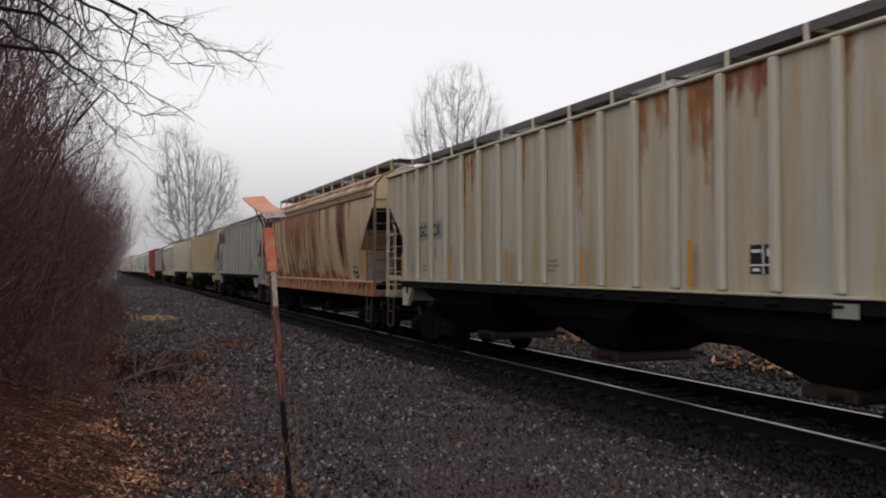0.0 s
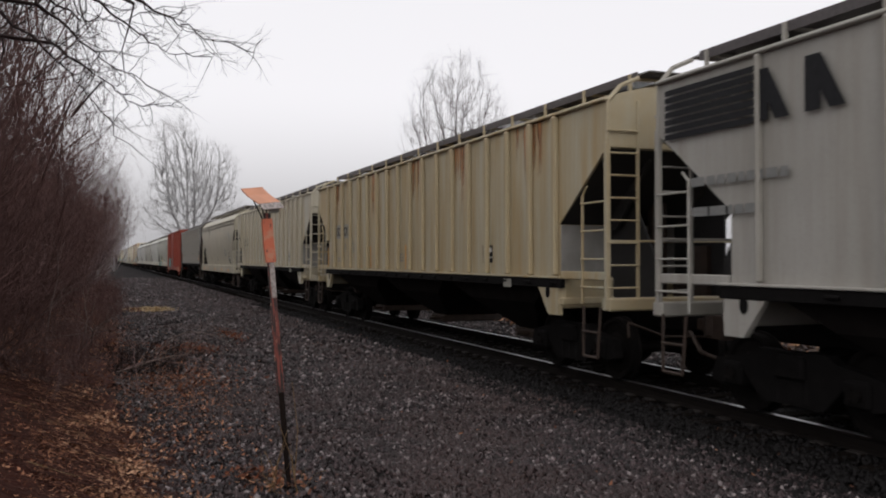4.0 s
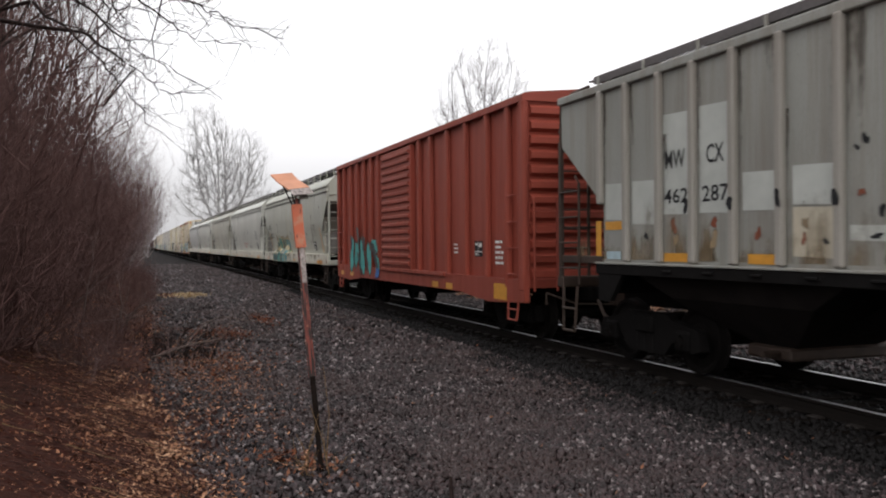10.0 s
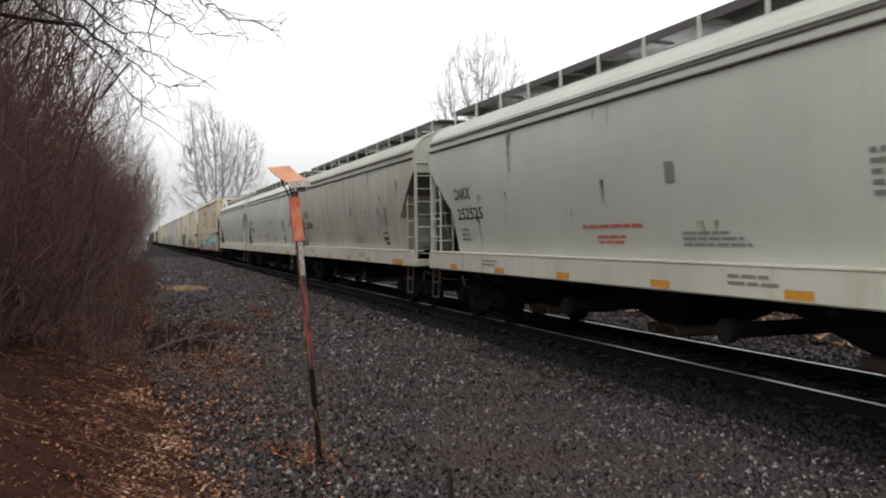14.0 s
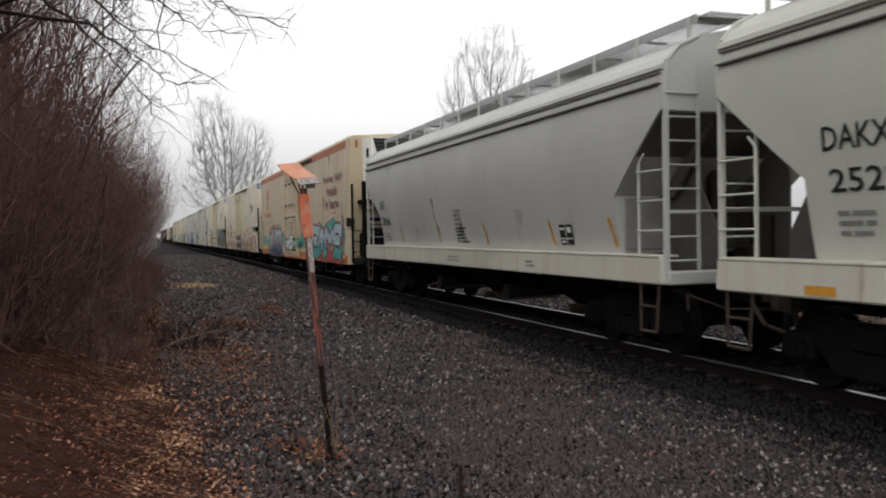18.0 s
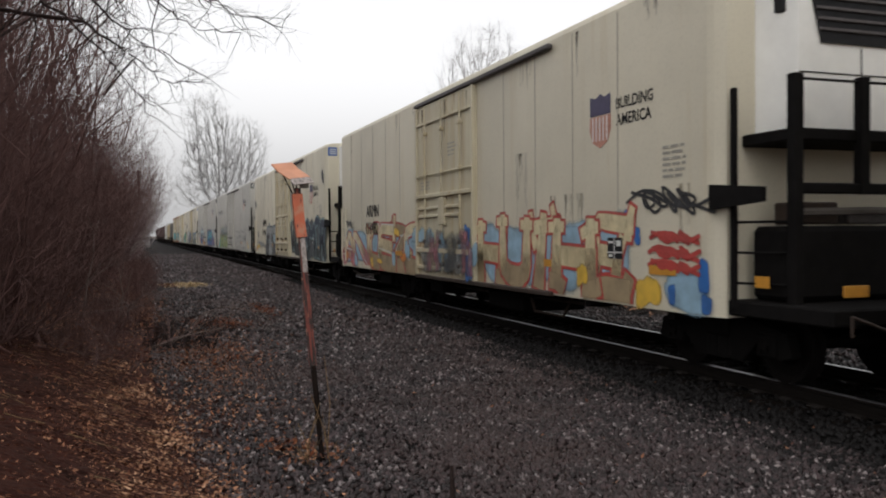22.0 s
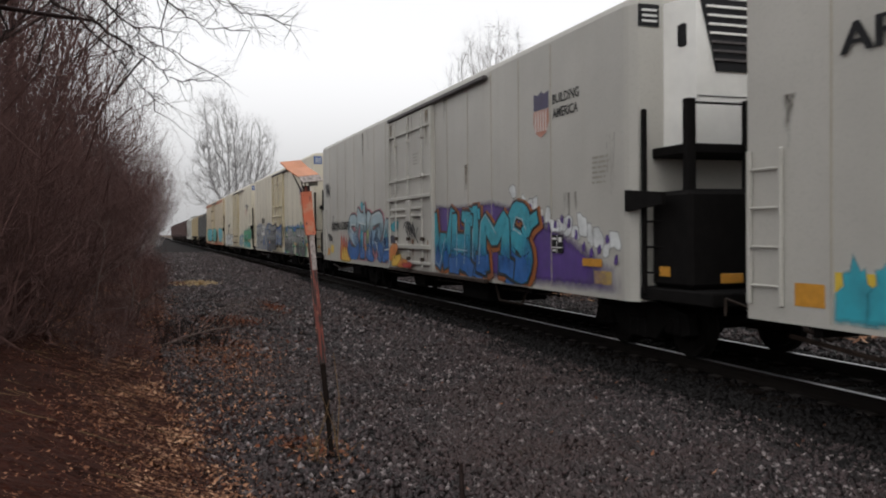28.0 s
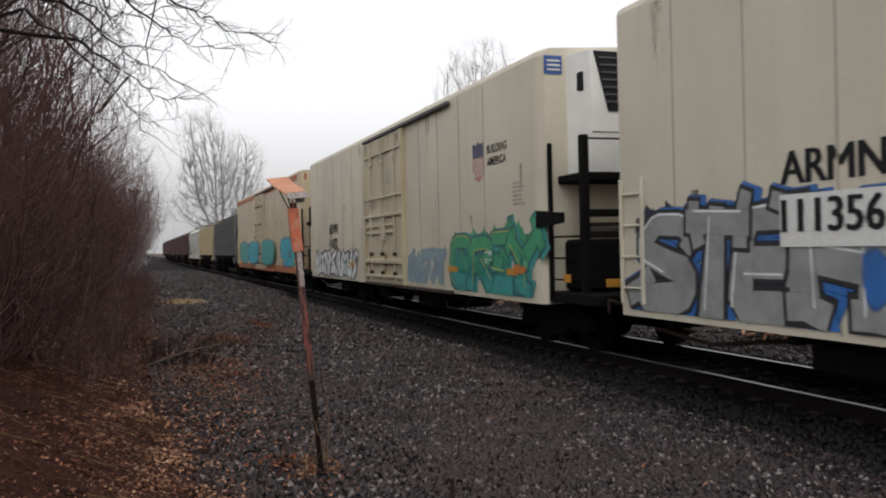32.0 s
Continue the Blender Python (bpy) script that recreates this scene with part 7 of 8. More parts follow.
flames(car, 14.2 - half, 11.2 - half, 2.1, 0.3, 6, M["s_blue"], off=0.006, seed=34, name="blue_shadow")
flames(car, 18.9 - half, 16.6 - half, 2.0, 0.35, 5, M["s_navy"], off=0.006, seed=35, name="blue_shadow")
for k, (u, z, w, h) in enumerate(((15.0, 1.4, 0.22, 0.34), (13.2, 1.2, 0.2, 0.2), (12.4, 1.2, 0.2, 0.16))):
    patch_on(car, "blue_patch", blob(u - half, z, w, h, 150 + k, 0.1, 24), M["s_blue"], off=0.027 + 0.0004 * k)
patch_on(car, "sprayed_patch", blob(1.2 - half, 1.95, 0.38, 0.25, 99, 0.12), M["steel"], off=0.007)
patch_on(car, "sprayed_patch", blob(0.9 - half, 1.4, 0.35, 0.3, 98, 0.25), M["s_dteal"], off=0.008)

car, half = reefer(364.04, 19.46, "cream refrigerator car with green graffiti letters", M["ree3"])
shield(car, half, 2.86, 3.05)
arm(car, half, 19.46, "111072")
graffiti(car, 4.1 - half, 0.1 - half, 0.9, 2.05, "GREY", M["s_green"], M["s_dteal"], None, M["s_lime"], 30, off=0.014, rim=0.05, back=M["s_teal"], low=M["s_teal"], pack=1.3, fat=1.1, label="green graffiti letters with spiky teal edges")
flames(car, 4.2 - half, 0.0 - half, 1.75, 0.5, 8, M["s_green"], off=0.0065, seed=41)
patch_on(car, "orange_patch", blob(0.75 - half, 1.35, 0.3, 0.12, 97, 0.2), M["s_orange"], off=0.028)
graffiti(car, 7.2 - half, 4.6 - half, 0.95, 1.7, None, M["s_pale"], M["s_sky"], None, None, 31, off=0.012, fade=0.5, label="faint pale blue graffiti")
graffiti(car, 18.6 - half, 12.4 - half, 0.85, 1.75, None, M["s_white"], M["s_black"], M["s_silver"], None, 32, off=0.012, label="white and black graffiti letters")

car, half = reefer(386.1, 21.8, "buff refrigerator car with orange top and teal graffiti", M["cry"], M["orange"], None, 9.5, 3.3, 1.05, M["cry"])
for k in range(4):
    patch_on(car, "teal_cloud", blob(18.5 - k * 5.3 - half, 1.7, 3.0, 0.85, 140 + k, 0.05), M["s_aqua"] if k % 2 else M["s_teal"], lambda z: 1.75 if k in (1, 2) else 1.6, 0.006 + 0.001 * k)

far = 409.6
car, half = ribbed_hopper(far, 16.4, "dark grey ribbed covered hopper", M["dark"], [u * 16.4 / 16.9 for u in ribs_gc])
car, half = ribbed_hopper(far + 17.6, 16.4, "pale cream ribbed covered hopper", M["gc2"], [u * 16.4 / 16.9 for u in ribs_gc])
car, half = round_hopper(far + 35.2, 15.5, "light grey round-sided covered hopper far back", M["dak"])
for i in range(6):
    car, half = ribbed_hopper(far + 52 + i * 17.6, 16.4, "dark maroon ribbed covered hopper", M["maroon"], [u * 16.4 / 16.9 for u in ribs_gc])


# ---- ground and track ----
def rise(x, y):
    """Height of the ground: a level ballast bench, a leafy bank on the camera's side, a low bank beyond the track."""
    left = np.clip((0.75 - x) / 3.2, 0, 1)
    right = np.clip((x - 11.2) / 3.0, 0, 1)
    z = -0.2 + 0.75 * left * left * (3 - 2 * left) + 0.55 * right * right * (3 - 2 * right)
    z += 0.05 * np.sin(x * 1.7 + y * 0.31) * np.clip(left * 3, 0, 1) + 0.04 * np.sin(y * 0.9 + x) * np.clip(left * 2, 0, 1)
    z += 0.16 * np.exp(-((x - 12.2) ** 2) / 0.8) * (np.sin(y * 1.1) > 0.2) * 1.2
    z += 0.012 * np.sin(x * 5.1 + y * 2.3) * np.sin(y * 4.1 - x * 1.3)
    return z


xs = np.unique(np.concatenate([np.array([-900.0, -300, -120, -60, -30, -15]), np.arange(-9, 18, 0.25), np.array([20.0, 26, 40, 80, 200, 500, 900])]))
ys = np.unique(np.concatenate([np.array([-900.0, -500, -300, -150, -60, -20]), np.arange(-8, 60, 0.5), np.arange(60, 200, 5.0), np.array([250.0, 400, 700, 1200, 2000])]))
gx, gy = np.meshgrid(xs, ys, indexing="ij")
v = np.stack([gx, gy, rise(gx, gy)], -1).reshape(-1, 3)
nx, ny = len(xs), len(ys)
i, j = np.meshgrid(np.arange(nx - 1), np.arange(ny - 1), indexing="ij")
a = (i * ny + j).ravel()
f = np.stack([a, a + ny, a + ny + 1, a + 1], -1)
ground = new("ground", from_arrays("ground", v, f, M["ground"]))
tagged(ground, "wet grey ballast bench between leaf-strewn banks", "ground", "", "structure")
ground.data.polygons.foreach_set("use_smooth", [True] * len(ground.data.polygons))

track = new("railway_track")
track.location = (TC, 0, 0)
tagged(track, "single railway track with wooden ties in dark ballast", "railway track", "", "structure")


def rail_profile(mb, y0, y1):
    p = [(-0.075, -0.17), (0.075, -0.17), (0.075, -0.155), (0.012, -0.13), (0.012, -0.045), (0.036, -0.035), (0.036, -0.004), (-0.036, -0.004), (-0.036, -0.035), (-0.012, -0.045), (-0.012, -0.13), (-0.075, -0.155)]
    mb.extrude(p, "y", y0, y1)


for s in (-1, 1):
    mb = Mesh()
    rail_profile(mb, -420, 900)
    r = part("rail", mb, M["rail"], track)
    r.location.x = s * 0.7525
    hb = Mesh()
    hb.extrude([(-0.036, -0.006), (0.036, -0.006), (0.034, 0.0), (-0.034, 0.0)], "y", -420, 900)
    part("running_surface", hb, M["railhead"], r)
tie = once("tie", lambda m_: m_.bev(-1.3, 1.3, -0.115, 0.115, -0.36, -0.172, 0.015), M["tie"])
platem = once("tie_plate", lambda m_: m_.bev(-0.18, 0.18, -0.09, 0.09, -0.176, -0.155, 0.006), M["plate"])
for i in range(230):
    t = put("tie", tie, track, -6 + i * 0.5 + rnd.uniform(-0.03, 0.03))
    t.rotation_euler = (0, 0, rnd.uniform(-0.015, 0.015))
    if i < 110:
        for s in (-1, 1):
            put("tie_plate", platem, t, 0, s * 0.7525)
mb = Mesh()
for i in range(900):
    mb.box(-1.3, 1.3, 109.2 + i * 0.5, 109.43 + i * 0.5, -0.3, -0.172)
tagged(part("far_ties", mb, M["tie"], track), kind="stuff")

# ballast stones, thick near the camera and thinner away
def stones(count, x0, x1, y0, y1, size, power=1.0):
    x = rng.uniform(x0, x1, count)
    y = y0 + (y1 - y0) * rng.random(count) ** power
    keep = (x > 0.35 + 0.5 * np.sin(y * 0.8) + rng.normal(0, 0.35, count)) & ~((np.abs(x - TC) < 1.4) & (rng.random(count) < 0.45))
    x, y = x[keep], y[keep]
    k = len(x)
    base = np.array([(1, 0, 0), (-1, 0, 0), (0, 1, 0), (0, -1, 0), (0, 0, 1), (0, 0, -1)], float)
    s = size * rng.uniform(0.5, 1.25, (k, 1, 1)) * rng.uniform(0.6, 1.1, (k, 1, 3))
    p = base[None] * s + rng.normal(0, size * 0.22, (k, 6, 3))
    a = rng.uniform(0, 6.28, k)
    b_ = rng.uniform(-0.9, 0.9, k)
    ca, sa, cb, sb = np.cos(a)[:, None], np.sin(a)[:, None], np.cos(b_)[:, None], np.sin(b_)[:, None]
    px, pz = p[..., 0] * cb - p[..., 2] * sb, p[..., 0] * sb + p[..., 2] * cb
    qx, qy = px * ca - p[..., 1] * sa, px * sa + p[..., 1] * ca
    v = np.stack([qx + x[:, None], qy + y[:, None], pz + rise(x, y)[:, None] + size * 0.3], -1).reshape(-1, 3)
    f = np.array([(0, 2, 4), (2, 1, 4), (1, 3, 4), (3, 0, 4), (2, 0, 5), (1, 2, 5), (3, 1, 5), (0, 3, 5)])
    return v, (np.arange(k)[:, None, None] * 6 + f[None]).reshape(-1, 3)


def heap(name, sets, mat, label):
    off = 0
    vv, ff = [], []
    for v, f in sets:
        vv.append(v)
        ff.append(f + off)
        off += len(v)
    tagged(new(name, from_arrays(name, np.concatenate(vv), np.concatenate(ff), mat)), label, "gravel", "", "stuff")


heap("ballast_stones", [stones(9000, 0.2, 6.5, 38, 95, 0.09, 1.3), stones(2500, 0.2, 6.3, -9, 4.0, 0.07), stones(48000, 0.2, 6.0, 4.0, 16, 0.033, 1.3), stones(15000, 0.2, 6.0, 14, 40, 0.06, 1.3), stones(9000, 9.8, 13, 4, 40, 0.05, 1.2), stones(8000, 2.5, 5.7, 3.0, 9, 0.036)], M["ballast"], "loose crushed grey ballast stones beside the track")
heap("track_bed_stones", [stones(12000, 6.3, 9.9, 2, 45, 0.042, 1.4), stones(9500, 5.35, 7.1, 3, 32, 0.045, 1.2)], M["fouled"], "oil-blackened ballast stones in the track bed")


# ---- fallen leaves, straw, twigs on the ground ----
def litter(spots, size, mat, name, label, category, up=0.02, long=1.3):
    xy = np.array(spots)
    k = len(xy)
    s = size * rng.uniform(0.6, 1.3, k)
    a = rng.uniform(0, 6.28, k)
    tilt = rng.normal(0, 0.35, (k, 2))
    q = np.array([(-long, 0), (0, -0.6), (long, 0), (0, 0.6)])
    ca, sa = np.cos(a)[:, None], np.sin(a)[:, None]
    lx = (q[:, 0][None] * ca - q[:, 1][None] * sa) * s[:, None]
    ly = (q[:, 0][None] * sa + q[:, 1][None] * ca) * s[:, None]
    curl = np.array([0.25, -0.1, 0.2, -0.1])[None] * s[:, None]
    z = rise(xy[:, 0], xy[:, 1])[:, None] + up + rng.uniform(0, 0.04, k)[:, None] + lx * tilt[:, :1] + ly * tilt[:, 1:] + curl
    v = np.stack([xy[:, :1] + lx, xy[:, 1:] + ly, z], -1).reshape(-1, 3)
    f = (np.arange(k)[:, None, None] * 4 + np.array([(0, 1, 3), (1, 2, 3)])[None]).reshape(-1, 3)
    return tagged(new(name, from_arrays(name, v, f, mat)), label, category, "", "stuff")


def leaf_bank(k):
    """Leaves drift into a band at the foot of the bank and lie thin elsewhere."""
    x = rng.uniform(-3.6, 1.7, k)
    y = 4.0 + 24 * rng.random(k) ** 1.3
    off_ = x - 1.12 + 0.145 * np.minimum(y, 20) - 0.12 * np.sin(y * 2.1)
    band = np.exp(-(off_ / np.where(off_ > 0, 0.34, 0.55)) ** 2)
    clump = 0.5 + 0.5 * np.sin(x * 5.3 + y * 1.9) * np.sin(y * 3.7 - x * 2.2)
    under = np.exp(-((x + 1.6) / 1.1) ** 2) * (y > 13) * 0.4
    keep = rng.random(k) < band * (0.5 + 0.65 * clump) + under * clump + (0.015 + 0.045 * clump) * (x < 1.2 - 0.1 * y) + 0.012
    return np.stack([x[keep], y[keep]], 1)


litter(leaf_bank(230000), 0.018, M["leaf"], "leaf_litter", "damp brown fallen leaves on the bank", "leaves")
yb = 6.0 + 11 * rng.random(11000) ** 1.15
drift = np.stack([np.interp(yb, [6.0, 7.2, 9.5, 11.8, 15.0, 17.0], [0.45, 0.22, -0.05, -0.4, -1.1, -1.5]) + rng.normal(0, 1, 11000) * np.interp(yb, [6, 10, 17], [0.2, 0.26, 0.4]) + 0.1 * np.sin(yb * 2.6), yb], 1)
drift = drift[rng.random(11000) < 0.45 + 0.55 * np.sin(drift[:, 0] * 6.1 + yb * 2.3) * np.sin(yb * 4.1 - drift[:, 0] * 3)]
litter(drift, 0.021, M["leaf_pale"], "leaf_drift", "pale tan leaves heaped along the foot of the bank", "leaves", 0.035)
sc = np.concatenate([rng.normal((1.45, 7.5), (0.2, 0.3), (160, 2)), rng.normal((0.9, 12.5), (0.45, 2.6), (1500, 2)), rng.normal((1.15, 14.2), (0.4, 1.1), (700, 2)), rng.normal((0.1, 20.5), (0.3, 1.8), (900, 2)), rng.normal((1.3, 17.0), (0.5, 1.5), (500, 2)),
                     np.stack([rng.uniform(1, 6.5, 300), rng.uniform(4.5, 30, 300)], 1)])
litter(sc, 0.02, M["leaf"], "scattered_leaves", "reddish leaves scattered over the ballast", "leaves", 0.05)
sc = np.concatenate([rng.normal((1.85, 19.2), (0.26, 0.5), (420, 2)), rng.normal((3.08, 22.3), (0.14, 1.0), (300, 2)), rng.normal((1.2, 34.9), (0.3, 0.8), (300, 2)),
                     rng.normal((-0.5, 14.0), (0.3, 0.6), (300, 2)), rng.normal((1.5, 14.6), (0.4, 0.7), (160, 2)), rng.normal((1.3, 19.8), (0.3, 0.5), (120, 2)), rng.normal((0.05, 21.5), (0.24, 1.6), (420, 2)), rng.normal((-0.25, 25.8), (0.3, 2.2), (420, 2)), rng.normal((1.0, 13.8), (0.5, 0.9), (150, 2)), rng.normal((1.22, 7.7), (0.13, 0.16), (70, 2))])
litter(sc, 0.03, M["needles"], "rusty_leaf_drifts", "bright rust-orange leaf drifts on the ballast", "leaves", 0.06)
litter(rng.normal((1.78, 35.0), (0.3, 0.7), (1500, 2)), 0.05, M["straw"], "straw_patch", "flattened patch of pale dry straw grass", "straw", 0.02, 2.2)
more = np.random.default_rng(31)
back = np.stack([0.9 - 4.5 * more.random(9000), more.uniform(-7.5, 5.0, 9000)], 1)
litter(back, 0.02, M["leaf"], "bank_leaves", "damp brown leaves strewn along the path on the bank", "leaves")
fx = rng.uniform(11.2, 14.5, 16000)
fy = 2 + 58 * rng.random(16000) ** 1.3
heaped = np.sin(fy * 1.1) + 0.6 * np.sin(fy * 0.37 + fx) > rng.normal(0.1, 0.5, 16000)
litter(np.stack([fx[heaped], fy[heaped]], 1), 0.055, M["leaf_pale"], "dry_bank_leaves", "dry tan leaves on the bank beyond the track", "leaves", 0.06, 1.6)


# ---- bare shrubs and trees ----
class Twigs:
    def __init__(self, seed):
        self.p, self.q, self.r, self.s = [], [], [], []
        self.g = random.Random(seed)

    def seg(self, p, q, r, s):
        self.p.append(tuple(p)); self.q.append(tuple(q)); self.r.append(r); self.s.append(s)

    def grow(self, p, d, length, r, depth, kids=3, wander=0.22, up=0.12, steps=4, spread=0.75, shrink=0.6):
        g = self.g
        st = length / steps
        for i in range(steps):
            d = (d + Vector((g.gauss(0, wander), g.gauss(0, wander), g.gauss(0, wander) + up))).normalized()
            q = p + d * st
            r2 = r * (1 - 0.55 / steps)
            self.seg(p, q, r, r2)
            if depth > 0 and i > 0 - (depth < 2):
                for _ in range(kids if i == steps - 1 else max(1, kids - 1)):
                    side = Vector((g.gauss(0, 1), g.gauss(0, 1), g.gauss(0, 0.7))).normalized()
                    nd = (d + side * spread).normalized()
                    self.grow(q, nd, length * shrink * g.uniform(0.7, 1.2), r2 * 0.55, depth - 1, kids, wander, up, max(2, steps - 1), spread, shrink)
            p, r = q, r2

    def mesh(self, name, mat, at=None):
        p, q = np.array(self.p), np.array(self.q)
        r, s = np.array(self.r)[:, None], np.array(self.s)[:, None]
        if at is not None:
            # growth is cut back along the railway's clearance
            qy, qz = q[:, 1] + at[1], q[:, 2] + at[2]
            edge = np.clip(-1.3 + 0.02 * qy, -1.1, 0.3) + np.minimum(0.037 * qy, 2.6) * np.clip((qz - 0.4) / 4.0, 0, 1) - 0.25 * np.clip(qz - 7.5, 0, 9)
            keep = q[:, 0] + at[0] < edge + 0.25 * np.sin(qz * 1.7 + qy * 0.9) + rng.normal(0, 0.3, len(q))
            p, q, r, s = p[keep], q[keep], r[keep], s[keep]
        d = q - p
        d /= np.linalg.norm(d, axis=1, keepdims=True) + 1e-9
        ref = np.where(np.abs(d[:, 2:]) < 0.9, np.array([[0, 0, 1.0]]), np.array([[1.0, 0, 0]]))
        u = np.cross(d, ref)
        u /= np.linalg.norm(u, axis=1, keepdims=True)
        w = np.cross(d, u)
        ring = []
        for base, rad in ((p, r), (q, s)):
            for k in range(3):
                a = 2.0944 * k
                ring.append(base + (u * math.cos(a) + w * math.sin(a)) * rad)
        v = np.stack(ring, 1).reshape(-1, 3)
        f = np.array([(0, 1, 4, 3), (1, 2, 5, 4), (2, 0, 3, 5)])
        return from_arrays(name, v, (np.arange(len(p))[:, None, None] * 6 + f[None]).reshape(-1, 4), mat)


def shrub_mass(name, spots, mat, label, seed, stems=5, depth=2, girth=0.019):
    t = Twigs(seed)
    for x, y, h, lean in spots:
        base = Vector((x, y, float(rise(np.array(x), np.array(y))) - 0.05))
        for _ in range(stems):
            d = Vector((t.g.gauss(lean, 0.42), t.g.gauss(0, 0.42), 1)).normalized()
            t.grow(base + Vector((t.g.uniform(-0.3, 0.3), t.g.uniform(-0.3, 0.3), 0)), d, h * t.g.uniform(0.5, 0.8), girth * t.g.uniform(0.5, 1.1), depth, 3, 0.27, 0.01, 4, 0.85, 0.5)
    return tagged(new(name, t.mesh(name, mat, (0, 0, 0) if h > 2.2 else None)), label, "shrubs", "", "stuff")


g = random.Random(5)
spots = []
for k in range(250):
    y = 10.5 + 60 * g.random() ** 1.5
    edge = -1.5 + min(1.2, max(0.0, (y - 12) / 40))
    spots.append((edge - abs(g.gauss(0, 0.9)) * (0.5 + y / 35), y, g.uniform(2.9, 6.2) * min(1.3, 0.5 + y / 42), 0.14))
spots.sort(key=lambda q: q[1])
shrub_mass("thicket", spots[:155], M["twig"], "dense leafless reddish-brown thicket along the bank", 21, 6, 2, 0.0155)
shrub_mass("thicket_farther", spots[155:215], M["twig2"], "grey-brown leafless thicket farther along the bank", 22, 4, 2, 0.026)
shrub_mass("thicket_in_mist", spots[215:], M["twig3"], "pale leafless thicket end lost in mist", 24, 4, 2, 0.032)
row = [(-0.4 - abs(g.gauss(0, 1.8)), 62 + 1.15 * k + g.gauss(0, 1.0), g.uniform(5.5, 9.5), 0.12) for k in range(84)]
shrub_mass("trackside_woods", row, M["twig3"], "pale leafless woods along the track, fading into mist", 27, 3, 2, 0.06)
tall = [(-2.2 - 0.05 * k + g.gauss(0, 0.5), 11.5 + 0.3 * k + g.gauss(0, 0.5), g.uniform(7.5, 11.5), -0.06) for k in range(46)]
shrub_mass("saplings", tall, M["twig"], "tall slender leafless saplings behind the thicket", 26, 5, 2, 0.027)
# knee-high growth softens the foot of the thicket down to the ballast
foot = []
for k in range(150):
    y = 12.5 + 46 * g.random() ** 1.4
    foot.append((min(-1.15 + 0.05 * y, 0.45) - abs(g.gauss(0, 0.55)), y, g.uniform(0.5, 1.15) * (0.7 + y / 60), 0.3))
shrub_mass("undergrowth", foot, M["twig"], "tangled reddish undergrowth at the foot of the thicket", 28, 4, 1, 0.0095)
held = []
for x, y, h, lean in foot[::2]:
    for _ in range(26):
        held.append((x + g.gauss(0.1, 0.3), y + g.gauss(0, 0.4)))
litter(held, 0.028, M["leaf"], "trapped_leaves", "rust-brown leaves caught in the undergrowth", "leaves", 0.05)
low = [(g.uniform(-3.4, -0.2), g.uniform(10.5, 24), g.uniform(0.4, 1.1), 0.1) for _ in range(60)]
shrub_mass("brambles", low, M["twig2"], "low tangled brambles among the leaves", 23, 4, 1, 0.008)


def tree(x, y, height, girth, mat, label, seed, kids=3, depth=4, trunk=0.3, spread=0.62, lean=(0, 0), up=0.1, shrink=0.62):
    z = float(rise(np.array(x), np.array(y))) - 0.1
    e = new("tree")
    e.location = (x, y, z)
    tagged(e, label, "tree", "bare trees by the track")
    t, c_ = Twigs(seed), Twigs(seed + 1)
    p, d, r = Vector((0, 0, 0)), Vector((lean[0], lean[1], 1)).normalized(), girth
    n_ = 6
    for i in range(n_):
        d = (d + Vector((t.g.gauss(0, 0.05), t.g.gauss(0, 0.05), 0.1))).normalized()
        q = p + d * height * 0.62 / n_
        t.seg(p, q, r, r * 0.84)
        r *= 0.84
        if (i + 1) / n_ >= trunk:
            for _ in range(kids - 1):
                side = Vector((t.g.gauss(0, 1), t.g.gauss(0, 1), 0)).normalized()
                c_.grow(q, (d * 0.7 + side * spread).normalized(), height * (0.42 - 0.03 * i), r * 0.5, depth - 1, kids - 1, 0.13, up, 4, spread, shrink)
        p = q
    for _ in range(kids):
        side = Vector((t.g.gauss(0, 1), t.g.gauss(0, 1), 0)).normalized()
        c_.grow(p, (d + side * 0.4).normalized(), height * 0.34, r * 0.7, depth - 1, kids - 1, 0.13, up, 4, spread, shrink)
    tr = new("trunk", t.mesh("trunk", mat))
    tr.parent = e
    cr = new("crown", c_.mesh("crown", mat, e.location))
    cr.parent = e
    return e


